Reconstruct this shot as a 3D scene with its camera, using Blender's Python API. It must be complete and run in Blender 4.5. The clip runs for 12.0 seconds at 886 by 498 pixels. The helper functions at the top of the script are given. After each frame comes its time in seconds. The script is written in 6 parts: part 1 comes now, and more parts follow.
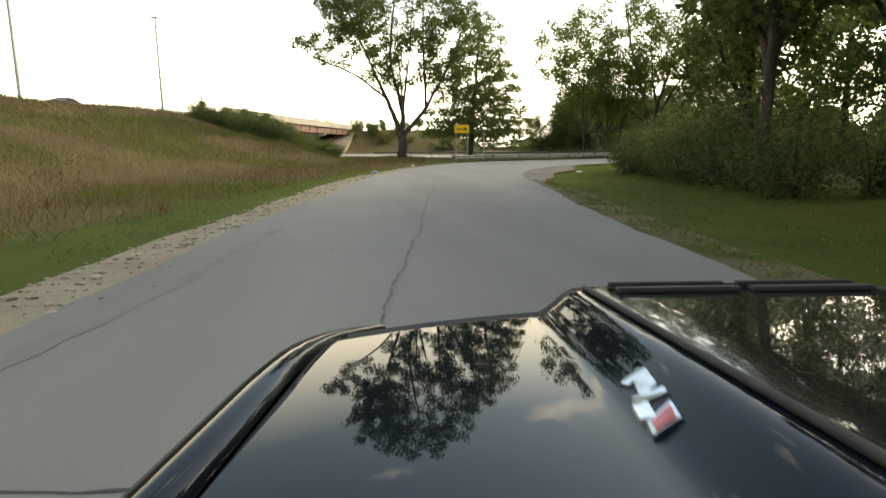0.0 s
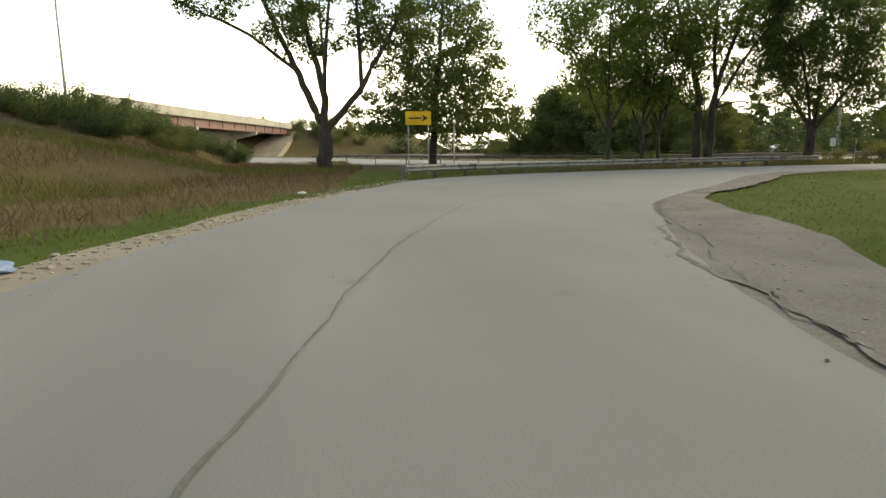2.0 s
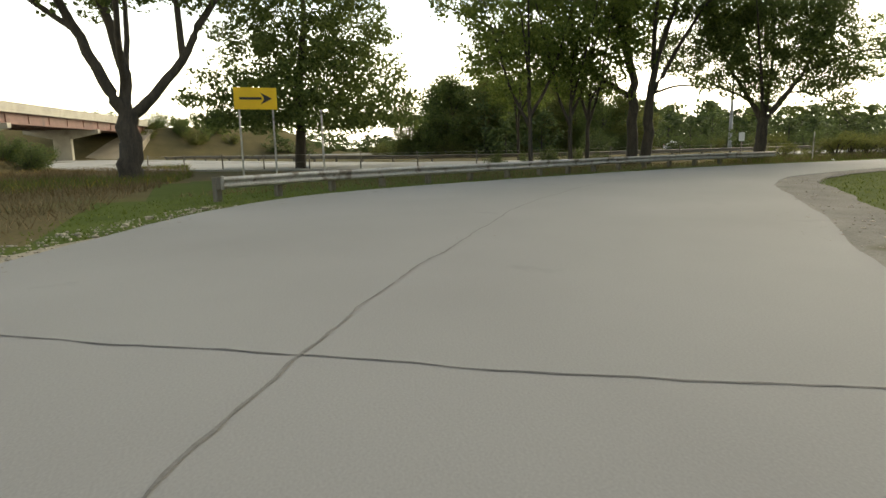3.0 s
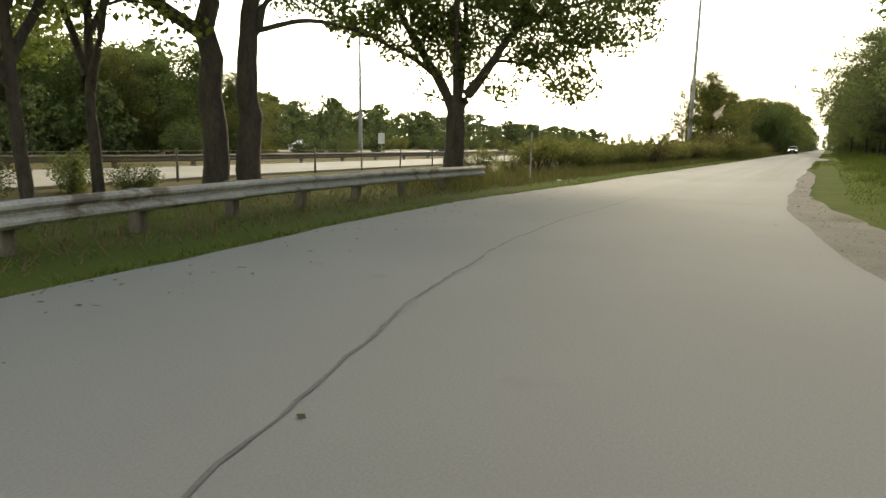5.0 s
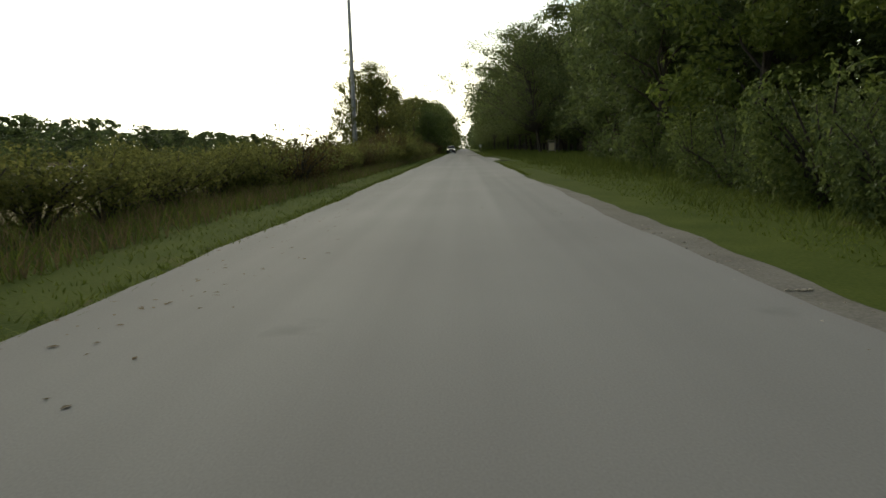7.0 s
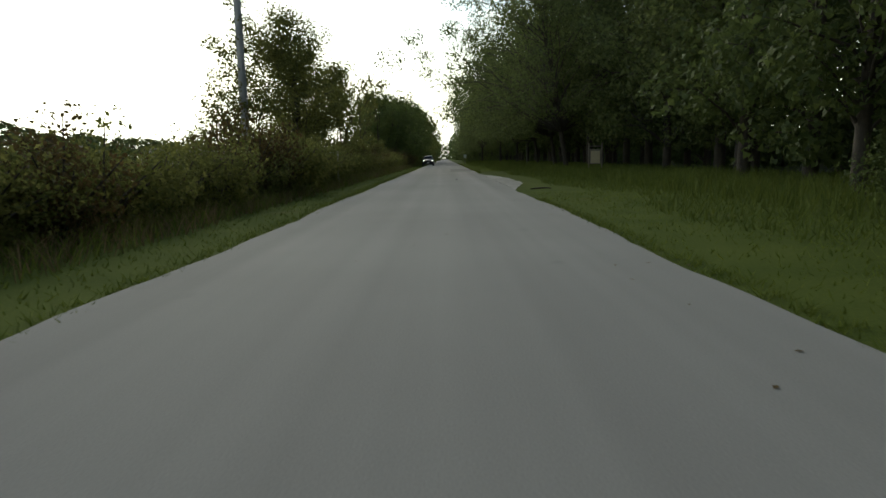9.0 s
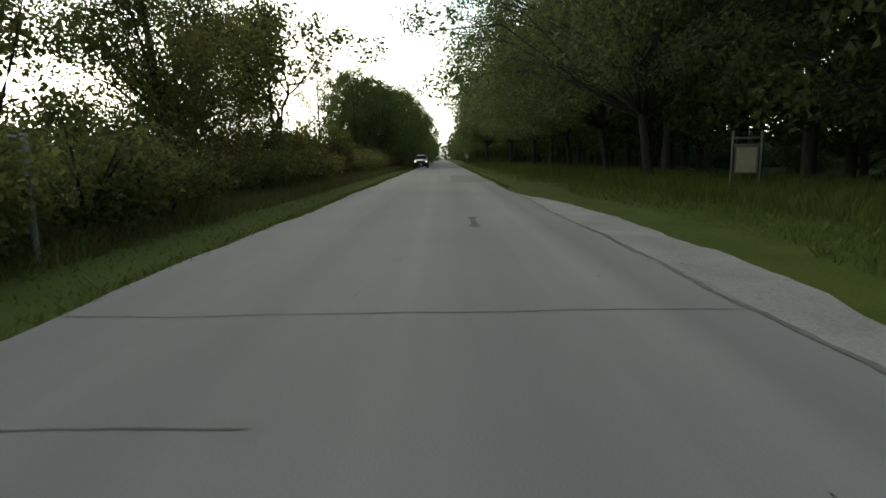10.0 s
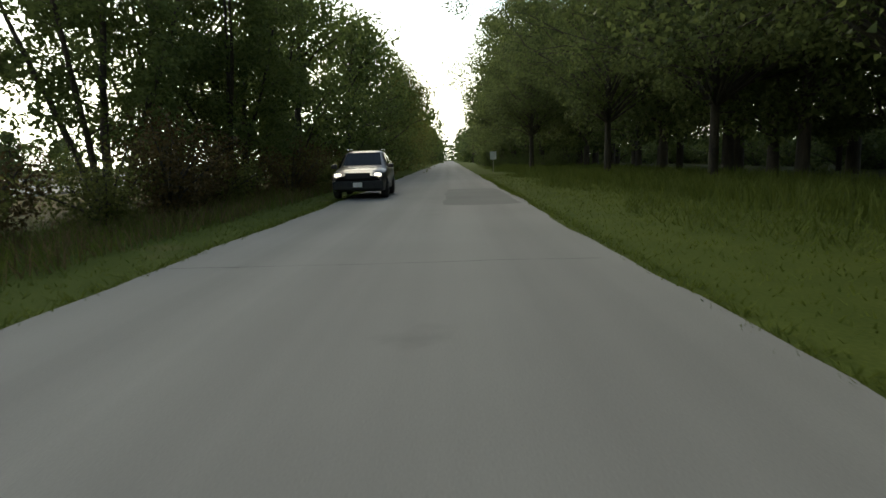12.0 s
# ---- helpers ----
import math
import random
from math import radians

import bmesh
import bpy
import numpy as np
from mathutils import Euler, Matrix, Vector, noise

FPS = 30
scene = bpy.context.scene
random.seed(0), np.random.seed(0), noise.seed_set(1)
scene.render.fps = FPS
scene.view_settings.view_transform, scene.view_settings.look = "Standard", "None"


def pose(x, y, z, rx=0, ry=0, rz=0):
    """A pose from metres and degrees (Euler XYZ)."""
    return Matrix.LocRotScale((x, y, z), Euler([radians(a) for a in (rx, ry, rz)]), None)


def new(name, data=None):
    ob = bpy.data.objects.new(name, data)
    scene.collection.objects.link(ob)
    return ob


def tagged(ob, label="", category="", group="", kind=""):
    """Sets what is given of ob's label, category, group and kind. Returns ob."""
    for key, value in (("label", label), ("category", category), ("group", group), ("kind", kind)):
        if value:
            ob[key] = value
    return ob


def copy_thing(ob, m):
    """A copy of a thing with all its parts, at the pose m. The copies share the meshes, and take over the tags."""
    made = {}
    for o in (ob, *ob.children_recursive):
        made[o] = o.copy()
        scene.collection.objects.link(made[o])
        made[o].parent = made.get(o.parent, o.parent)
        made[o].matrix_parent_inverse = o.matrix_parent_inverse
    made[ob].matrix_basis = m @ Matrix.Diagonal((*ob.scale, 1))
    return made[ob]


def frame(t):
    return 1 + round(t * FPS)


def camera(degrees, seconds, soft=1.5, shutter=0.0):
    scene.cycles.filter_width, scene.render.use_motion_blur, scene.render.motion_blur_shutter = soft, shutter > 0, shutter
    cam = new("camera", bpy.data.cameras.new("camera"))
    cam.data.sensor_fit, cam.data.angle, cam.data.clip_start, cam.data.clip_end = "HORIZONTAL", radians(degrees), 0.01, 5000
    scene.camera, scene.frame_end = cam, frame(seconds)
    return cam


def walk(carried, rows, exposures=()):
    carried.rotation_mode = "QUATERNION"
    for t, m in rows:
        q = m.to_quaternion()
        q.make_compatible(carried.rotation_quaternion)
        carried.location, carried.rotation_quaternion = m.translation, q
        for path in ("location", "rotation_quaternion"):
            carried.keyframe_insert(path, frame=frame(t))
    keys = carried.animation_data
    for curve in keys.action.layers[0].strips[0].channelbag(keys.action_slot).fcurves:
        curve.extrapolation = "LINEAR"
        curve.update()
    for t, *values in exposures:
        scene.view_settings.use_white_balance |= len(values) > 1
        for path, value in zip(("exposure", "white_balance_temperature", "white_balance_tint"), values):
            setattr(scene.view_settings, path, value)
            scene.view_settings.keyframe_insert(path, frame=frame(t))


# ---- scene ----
import itertools

cam = camera(73.0, 12.0, shutter=0.03)


def turned(x, y, z, yaw, pitch, roll):
    """Camera pose: heading, tilt and lean in degrees."""
    return pose(x, y, z) @ pose(0, 0, 0, 0, 0, yaw) @ pose(0, 0, 0, 90 + pitch) @ pose(0, 0, 0, 0, 0, roll)


PATH = [
    (0.0, turned(53.77, -10.17, 1.25, 80.71, -9.62, -0.71)),
    (0.5, turned(47.50, -9.21, 1.26, 80.63, -9.74, -0.58)),
    (1.0, turned(41.46, -8.19, 1.26, 80.40, -9.78, -0.62)),
    (1.5, turned(35.75, -7.04, 1.24, 79.18, -9.62, -0.79)),
    (2.0, turned(29.94, -5.28, 1.28, 76.92, -9.47, -0.62)),
    (2.5, turned(24.31, -3.63, 1.23, 72.72, -9.53, -1.09)),
    (2.7, turned(22.28, -2.91, 1.21, 70.48, -9.59, -1.59)),
    (3.1, turned(18.04, -1.11, 1.24, 65.22, -9.80, -0.88)),
    (3.5, turned(14.08, 0.92, 1.25, 59.29, -10.07, -0.29)),
    (3.9, turned(10.68, 3.27, 1.25, 52.68, -10.33, 0.15)),
    (4.3, turned(7.99, 5.86, 1.29, 45.28, -10.55, 0.42)),
    (4.5, turned(6.74, 7.97, 1.27, 41.53, -10.62, 0.49)),
    (5.0, turned(3.89, 13.03, 1.23, 32.16, -9.99, 0.80)),
    (5.5, turned(2.29, 17.95, 1.15, 24.33, -9.50, -0.13)),
    (6.0, turned(1.30, 21.78, 1.23, 16.40, -9.19, -0.65)),
    (6.5, turned(0.92, 25.39, 1.20, 8.38, -8.95, -1.87)),
    (7.0, turned(0.48, 30.84, 1.26, 2.17, -9.59, -1.35)),
    (7.2, turned(0.45, 33.16, 1.25, 1.01, -9.05, -0.98)),
    (7.6, turned(0.47, 38.23, 1.25, 0.58, -8.96, -0.60)),
    (8.0, turned(0.56, 43.85, 1.25, 0.36, -8.84, -0.58)),
    (8.4, turned(0.61, 50.39, 1.24, 0.33, -8.71, -0.79)),
    (8.8, turned(0.55, 58.23, 1.24, 0.50, -8.60, -1.21)),
    (9.0, turned(0.44, 62.80, 1.23, 0.30, -8.64, -1.18)),
    (9.5, turned(0.47, 73.52, 1.24, 0.12, -8.56, -0.96)),
    (10.0, turned(0.52, 85.32, 1.27, 0.05, -8.66, -0.64)),
    (10.5, turned(0.62, 98.35, 1.24, 0.15, -8.70, -0.90)),
    (11.0, turned(0.89, 112.13, 1.28, 0.30, -8.97, -1.30)),
    (11.5, turned(1.01, 126.33, 1.27, 0.59, -8.65, -1.78)),
    (12.0, turned(0.94, 140.69, 1.28, 0.88, -8.51, -1.50)),
]
EXPOSURES = [(0.0, 1.0, 8900, 6), (1.0, 0.92, 8700, 5), (2.0, 0.8, 8400, 3), (2.7, 0.78, 8400, 3), (4.5, 1.1, 8900, 3), (5.5, 0.95, 9100, 3), (6.0, 0.62, 8900, 3), (6.5, 0.1, 8300, 1), (9.0, -0.27, 7100, -2), (10.2, -0.12, 7100, -2), (11.4, -0.1, 7200, -2), (12.0, 0.28, 7400, -1)]
walk(cam, PATH, EXPOSURES)

# ---- sky and sun ----
SUN_EL, SUN_AZ = 32.0, -22.0
world = bpy.data.worlds.new("overcast_sky")
scene.world = world
world.use_nodes = True
wn, wl = world.node_tree.nodes, world.node_tree.links
wn.clear()
w_out = wn.new("ShaderNodeOutputWorld")
w_bg = wn.new("ShaderNodeBackground")
w_sky = wn.new("ShaderNodeTexSky")
w_sky.sky_type, w_sky.sun_disc = "NISHITA", False
w_sky.sun_elevation, w_sky.sun_rotation = radians(SUN_EL), radians(SUN_AZ)
w_sky.air_density, w_sky.dust_density = 1.0, 1.0
w_co = wn.new("ShaderNodeTexCoord")
w_map = wn.new("ShaderNodeMapping")
w_map.inputs["Scale"].default_value = (1.6, 1.6, 4.5)
w_noise = wn.new("ShaderNodeTexNoise")
w_noise.inputs["Scale"].default_value, w_noise.inputs["Detail"].default_value = 1.7, 7.0
w_noise.inputs["Roughness"].default_value = 0.55
w_ramp = wn.new("ShaderNodeValToRGB")
w_ramp.color_ramp.elements[0].position, w_ramp.color_ramp.elements[1].position = 0.55, 0.74
w_sep = wn.new("ShaderNodeSeparateXYZ")
w_hor = wn.new("ShaderNodeMapRange")
w_hor.inputs["From Min"].default_value, w_hor.inputs["From Max"].default_value = 0.05, 0.24
w_hor.inputs["To Min"].default_value, w_hor.inputs["To Max"].default_value = 1.0, 0.0
w_max = wn.new("ShaderNodeMath")
w_max.operation = "MAXIMUM"
w_gain = wn.new("ShaderNodeVectorMath")
w_gain.operation = "SCALE"
w_gain.inputs["Scale"].default_value = 0.09
w_mix = wn.new("ShaderNodeMix")
w_mix.data_type = "RGBA"
w_mix.inputs["B"].default_value = (1.37, 1.33, 1.24, 1)
wl.new(w_co.outputs["Generated"], w_map.inputs["Vector"])
wl.new(w_map.outputs["Vector"], w_noise.inputs["Vector"])
wl.new(w_noise.outputs["Fac"], w_ramp.inputs["Fac"])
wl.new(w_co.outputs["Generated"], w_sep.inputs["Vector"])
wl.new(w_sep.outputs["Z"], w_hor.inputs["Value"])
wl.new(w_ramp.outputs["Color"], w_max.inputs[0])
wl.new(w_hor.outputs["Result"], w_max.inputs[1])
wl.new(w_sky.outputs["Color"], w_gain.inputs[0])
wl.new(w_max.outputs["Value"], w_mix.inputs["Factor"])
wl.new(w_gain.outputs["Vector"], w_mix.inputs["A"])
w_dot = wn.new("ShaderNodeVectorMath")
w_dot.operation = "DOT_PRODUCT"
w_dot.inputs[1].default_value = (math.sin(radians(SUN_AZ)) * math.cos(radians(SUN_EL)), math.cos(radians(SUN_AZ)) * math.cos(radians(SUN_EL)), math.sin(radians(SUN_EL)))
w_glow = wn.new("ShaderNodeMapRange")
w_glow.inputs["From Min"].default_value, w_glow.inputs["From Max"].default_value = -0.2, 1.0
w_glow.inputs["To Min"].default_value, w_glow.inputs["To Max"].default_value = 1.40, 2.55
w_lit = wn.new("ShaderNodeVectorMath")
w_lit.operation = "SCALE"
wl.new(w_co.outputs["Generated"], w_dot.inputs[0])
wl.new(w_dot.outputs["Value"], w_glow.inputs["Value"])
wl.new(w_mix.outputs["Result"], w_lit.inputs[0])
wl.new(w_glow.outputs["Result"], w_lit.inputs["Scale"])
wl.new(w_lit.outputs["Vector"], w_bg.inputs["Color"])
wl.new(w_bg.outputs["Background"], w_out.inputs["Surface"])

sun_data = bpy.data.lights.new("sun", "SUN")
sun_data.energy, sun_data.angle, sun_data.color = 1.15, radians(35), (1.0, 0.94, 0.84)
sun = new("sun", sun_data)
sun.matrix_world = pose(0, 0, 60, 90 - SUN_EL, 0, 180 - SUN_AZ)


# ---- materials ----
def material(name, dark, light, scale=4.0, rough=0.8, bump=0.0, fine=40.0, fine_mix=0.35, metal=0.0, stretch=(1, 1, 1),
             spots=None, translucent=0.0, island=False, coat=0.0, bump_dist=0.02, spec=0.5):
    """A surface that varies at a coarse and a fine scale between two colours."""
    m = bpy.data.materials.new(name)
    m.use_nodes = True
    nt = m.node_tree
    n, l = nt.nodes, nt.links
    bsdf = n["Principled BSDF"]
    geo = n.new("ShaderNodeNewGeometry")
    mp = n.new("ShaderNodeMapping")
    mp.inputs["Scale"].default_value = stretch
    l.new(geo.outputs["Position"], mp.inputs["Vector"])
    a = n.new("ShaderNodeTexNoise")
    a.inputs["Scale"].default_value, a.inputs["Detail"].default_value = scale, 5.0
    b = n.new("ShaderNodeTexNoise")
    b.inputs["Scale"].default_value, b.inputs["Detail"].default_value = fine, 4.0
    for t in (a, b):
        l.new(mp.outputs["Vector"], t.inputs["Vector"])
    mx = n.new("ShaderNodeMix")
    mx.data_type = "FLOAT"
    mx.inputs["Factor"].default_value = fine_mix
    l.new(a.outputs["Fac"], mx.inputs["A"])
    l.new(b.outputs["Fac"], mx.inputs["B"])
    value = mx.outputs["Result"]
    if island:
        mi = n.new("ShaderNodeMix")
        mi.data_type = "FLOAT"
        mi.inputs["Factor"].default_value = 0.55
        l.new(value, mi.inputs["A"])
        l.new(geo.outputs["Random Per Island"], mi.inputs["B"])
        value = mi.outputs["Result"]
    ramp = n.new("ShaderNodeValToRGB")
    e = ramp.color_ramp.elements
    lo, hi = (0.15, 0.85) if island else (0.33, 0.67)
    e[0].position, e[1].position = lo, hi
    e[0].color, e[1].color = (*dark, 1), (*light, 1)
    l.new(value, ramp.inputs["Fac"])
    colour = ramp.outputs["Color"]
    if spots:
        sc, lim, col = spots
        s = n.new("ShaderNodeTexNoise")
        s.inputs["Scale"].default_value, s.inputs["Detail"].default_value = sc, 6.0
        l.new(geo.outputs["Position"], s.inputs["Vector"])
        r2 = n.new("ShaderNodeValToRGB")
        r2.color_ramp.elements[0].position, r2.color_ramp.elements[1].position = lim, lim + 0.1
        l.new(s.outputs["Fac"], r2.inputs["Fac"])
        m2 = n.new("ShaderNodeMix")
        m2.data_type = "RGBA"
        m2.inputs["B"].default_value = (*col, 1)
        l.new(r2.outputs["Color"], m2.inputs["Factor"])
        l.new(colour, m2.inputs["A"])
        colour = m2.outputs["Result"]
    l.new(colour, bsdf.inputs["Base Color"])
    bsdf.inputs["Roughness"].default_value = rough
    bsdf.inputs["Metallic"].default_value = metal
    bsdf.inputs["Specular IOR Level"].default_value = spec
    bsdf.inputs["Coat Weight"].default_value = coat
    bsdf.inputs["Coat Roughness"].default_value = 0.02
    if bump:
        bp = n.new("ShaderNodeBump")
        bp.inputs["Strength"].default_value, bp.inputs["Distance"].default_value = bump, bump_dist
        l.new(b.outputs["Fac"], bp.inputs["Height"])
        l.new(bp.outputs["Normal"], bsdf.inputs["Normal"])
    if translucent:
        tr = n.new("ShaderNodeBsdfTranslucent")
        l.new(colour, tr.inputs["Color"])
        ms = n.new("ShaderNodeMixShader")
        ms.inputs["Fac"].default_value = translucent
        l.new(bsdf.outputs["BSDF"], ms.inputs[1])
        l.new(tr.outputs["BSDF"], ms.inputs[2])
        l.new(ms.outputs["Shader"], n["Material Output"].inputs["Surface"])
    return m


def glow(name, colour, strength):
    m = material(name, colour, colour)
    b = m.node_tree.nodes["Principled BSDF"]
    b.inputs["Emission Color"].default_value = (*colour, 1)
    b.inputs["Emission Strength"].default_value = strength
    return m


M_ROAD = material("worn_concrete_road", (0.178, 0.173, 0.162), (0.232, 0.227, 0.213), 0.22, 0.85, 0.3, 70.0, 0.55, bump_dist=0.004,
                  spots=(0.9, 0.68, (0.172, 0.167, 0.157)), spec=0.25)


def add_wear(m):
    """Faint lengthwise wheel-path streaks: one set for the bend's approach, one for the straight."""
    n, l = m.node_tree.nodes, m.node_tree.links
    geo, bsdf = n.new("ShaderNodeNewGeometry"), n["Principled BSDF"]
    sep = n.new("ShaderNodeSeparateXYZ")
    l.new(geo.outputs["Position"], sep.inputs["Vector"])
    total = None
    for scale, axis, lo, hi in (((1.1, 0.015, 1), "Y", 22.0, 44.0), ((0.03, 0.5, 1), "X", 14.0, 30.0)):
        mp, tx, ra, we, mu = n.new("ShaderNodeMapping"), n.new("ShaderNodeTexNoise"), n.new("ShaderNodeMapRange"), n.new("ShaderNodeMapRange"), n.new("ShaderNodeMath")
        mp.inputs["Scale"].default_value = scale
        tx.inputs["Scale"].default_value, tx.inputs["Detail"].default_value = 1.0, 3.0
        ra.inputs["From Min"].default_value, ra.inputs["From Max"].default_value = 0.3, 0.7
        ra.inputs["To Min"].default_value, ra.inputs["To Max"].default_value = -0.16, 0.10
        we.inputs["From Min"].default_value, we.inputs["From Max"].default_value = lo, hi
        mu.operation = "MULTIPLY"
        l.new(geo.outputs["Position"], mp.inputs["Vector"])
        l.new(mp.outputs["Vector"], tx.inputs["Vector"])
        l.new(tx.outputs["Fac"], ra.inputs["Value"])
        l.new(sep.outputs[axis], we.inputs["Value"])
        l.new(ra.outputs["Result"], mu.inputs[0])
        l.new(we.outputs["Result"], mu.inputs[1])
        if total is None:
            total = mu.outputs["Value"]
        else:
            ad = n.new("ShaderNodeMath")
            l.new(total, ad.inputs[0])
            l.new(mu.outputs["Value"], ad.inputs[1])
            total = ad.outputs["Value"]
    one, sc = n.new("ShaderNodeMath"), n.new("ShaderNodeVectorMath")
    one.inputs[1].default_value = 1.0
    sc.operation = "SCALE"
    l.new(total, one.inputs[0])
    l.new(bsdf.inputs["Base Color"].links[0].from_socket, sc.inputs[0])
    l.new(one.outputs["Value"], sc.inputs["Scale"])
    l.new(sc.outputs["Vector"], bsdf.inputs["Base Color"])


add_wear(M_ROAD)
M_FREEWAY = material("pale_freeway_concrete", (0.24, 0.23, 0.20), (0.33, 0.31, 0.27), 0.3, 0.85, 0.2, 40.0, spec=0.2)
M_CRACK = material("dark_crack_filler", (0.03, 0.03, 0.03), (0.07, 0.065, 0.06), 3.0, 0.8)
M_PATCH = material("dark_asphalt_patch", (0.128, 0.125, 0.118), (0.172, 0.168, 0.158), 0.5, 0.86, 0.3, 60.0, 0.5, bump_dist=0.004, spec=0.2)
M_SEAM = material("dusty_broken_seam", (0.085, 0.08, 0.07), (0.165, 0.158, 0.142), 2.5, 0.92, 0.4, 30.0)
M_STAIN = material("rubber_stain", (0.13, 0.127, 0.12), (0.175, 0.17, 0.16), 2.0, 0.8)
M_GRAVEL = material("pale_limestone_gravel", (0.20, 0.175, 0.125), (0.32, 0.28, 0.21), 1.1, 0.95, 0.6, 34.0, 0.5, bump_dist=0.012,
                    spots=(0.5, 0.62, (0.15, 0.145, 0.075)), spec=0.1)
M_STONE = material("limestone_chips", (0.2, 0.175, 0.13), (0.42, 0.37, 0.29), 9.0, 0.9, island=True)
M_APRON = material("crumbled_asphalt_apron", (0.118, 0.11, 0.093), (0.215, 0.2, 0.172), 0.9, 0.95, 0.45, 30.0, 0.5, bump_dist=0.012, spots=(0.55, 0.62, (0.11, 0.105, 0.062)), spec=0.1)
M_DIRT = material("bare_brown_verge_dirt", (0.10, 0.08, 0.045), (0.19, 0.155, 0.10), 0.8, 0.95, 0.5, 26.0, 0.45, bump_dist=0.012, spots=(1.1, 0.48, (0.075, 0.088, 0.026)), spec=0.08)
M_DRIVE = material("pale_grey_gravel_drive", (0.20, 0.195, 0.18), (0.36, 0.35, 0.32), 0.7, 0.95, 0.6, 34.0, 0.5, bump_dist=0.012, spec=0.1)
M_LAWN = material("verge_turf", (0.046, 0.066, 0.015), (0.088, 0.108, 0.026), 0.8, 0.95, 0.7, 22.0, 0.5, spots=(0.35, 0.64, (0.11, 0.105, 0.042)), spec=0.03)
M_DRY = material("dry_meadow_soil", (0.072, 0.063, 0.028), (0.135, 0.105, 0.052), 0.3, 0.95, 0.7, 9.0, 0.5, spots=(0.12, 0.6, (0.10, 0.10, 0.035)), spec=0.03)
M_LITTER = material("woodland_leaf_litter", (0.03, 0.035, 0.014), (0.062, 0.064, 0.027), 0.7, 0.95, 0.6, 15.0, spec=0.03)
M_BLADE_DRY = material("dry_brown_grass", (0.09, 0.073, 0.035), (0.235, 0.168, 0.095), 0.25, 0.9, translucent=0.3, island=True, spec=0.1)
M_BLADE_GREEN = material("green_grass", (0.072, 0.10, 0.018), (0.158, 0.19, 0.042), 0.5, 0.85, translucent=0.42, island=True, spec=0.1)
M_GOLD = material("goldenrod_bloom", (0.28, 0.21, 0.02), (0.42, 0.33, 0.04), 2.0, 0.9, translucent=0.2, island=True)
M_LEAF_A = material("green_poplar_leaf", (0.058, 0.088, 0.022), (0.175, 0.21, 0.066), 0.5, 0.6, translucent=0.55, island=True, spec=0.25)
M_LEAF_B = material("yellow_green_leaf", (0.07, 0.105, 0.018), (0.20, 0.24, 0.06), 0.5, 0.6, translucent=0.52, island=True, spec=0.25)
M_LEAF_D = material("dark_woodland_leaf", (0.046, 0.068, 0.022), (0.145, 0.182, 0.058), 0.3, 0.65, translucent=0.42, island=True, spec=0.25)
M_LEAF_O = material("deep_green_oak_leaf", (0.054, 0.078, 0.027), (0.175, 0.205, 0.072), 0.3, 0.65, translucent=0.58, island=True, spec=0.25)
# Weeds set darker than the grass, carrying the wood's shade in their colour.
M_WEED = material("coarse_shaded_weed", (0.06, 0.083, 0.017), (0.145, 0.175, 0.04), 0.5, 0.85, translucent=0.25, island=True, spec=0.1)
M_LEAF_V = material("olive_vine_leaf", (0.075, 0.09, 0.022), (0.215, 0.21, 0.066), 0.6, 0.65, translucent=0.58, island=True, spec=0.2)
M_LEAF_R = material("russet_shrub_leaf", (0.06, 0.05, 0.018), (0.15, 0.10, 0.04), 0.6, 0.7, translucent=0.35, island=True, spec=0.2)
M_BARK = material("grey_brown_bark", (0.03, 0.024, 0.018), (0.082, 0.067, 0.051), 5.0, 0.95, 0.9, 26.0, 0.5, stretch=(1, 1, 0.25), bump_dist=0.03)
M_STEEL = material("weathered_galvanised_steel", (0.27, 0.25, 0.215), (0.5, 0.47, 0.42), 2.2, 0.75, 0.15, 22.0, 0.5, metal=0.15, spots=(2.6, 0.57, (0.16, 0.13, 0.10)))
M_OLDRAIL = material("brown_weathered_rail_steel", (0.105, 0.088, 0.064), (0.185, 0.16, 0.125), 1.3, 0.8, 0.1, 30.0, metal=0.1)
M_POST = material("weathered_timber_post", (0.10, 0.085, 0.065), (0.22, 0.19, 0.15), 6.0, 0.9, 0.6, 40.0, stretch=(1, 1, 0.2))
M_POLE = material("grey_mast_steel", (0.22, 0.225, 0.225), (0.32, 0.32, 0.315), 1.0, 0.5, metal=0.4)
M_YELLOW = material("yellow_sign_sheeting", (0.72, 0.42, 0.01), (0.80, 0.50, 0.015), 2.0, 0.45)
M_BLACK = material("black_sign_ink", (0.012, 0.012, 0.012), (0.02, 0.02, 0.02), 3.0, 0.5)
M_WHITE = material("white_sign_face", (0.62, 0.62, 0.6), (0.78, 0.78, 0.76), 2.0, 0.5)
M_CORK = material("pale_tan_board", (0.30, 0.25, 0.15), (0.40, 0.34, 0.22), 3.0, 0.85)
M_BLUE = material("faded_blue_paint", (0.10, 0.16, 0.26), (0.16, 0.24, 0.36), 3.0, 0.5)
M_CONC = material("bridge_concrete", (0.30, 0.275, 0.22), (0.46, 0.42, 0.34), 0.5, 0.9, 0.3, 9.0, spots=(0.25, 0.6, (0.22, 0.19, 0.15)))
M_SLOPE = material("dusty_slope_paving", (0.24, 0.195, 0.135), (0.36, 0.30, 0.22), 0.4, 0.95, 0.3, 9.0)
M_GIRDER = material("rust_red_girder_paint", (0.12, 0.052, 0.036), (0.19, 0.09, 0.066), 0.8, 0.6, spots=(0.6, 0.6, (0.08, 0.042, 0.034)))
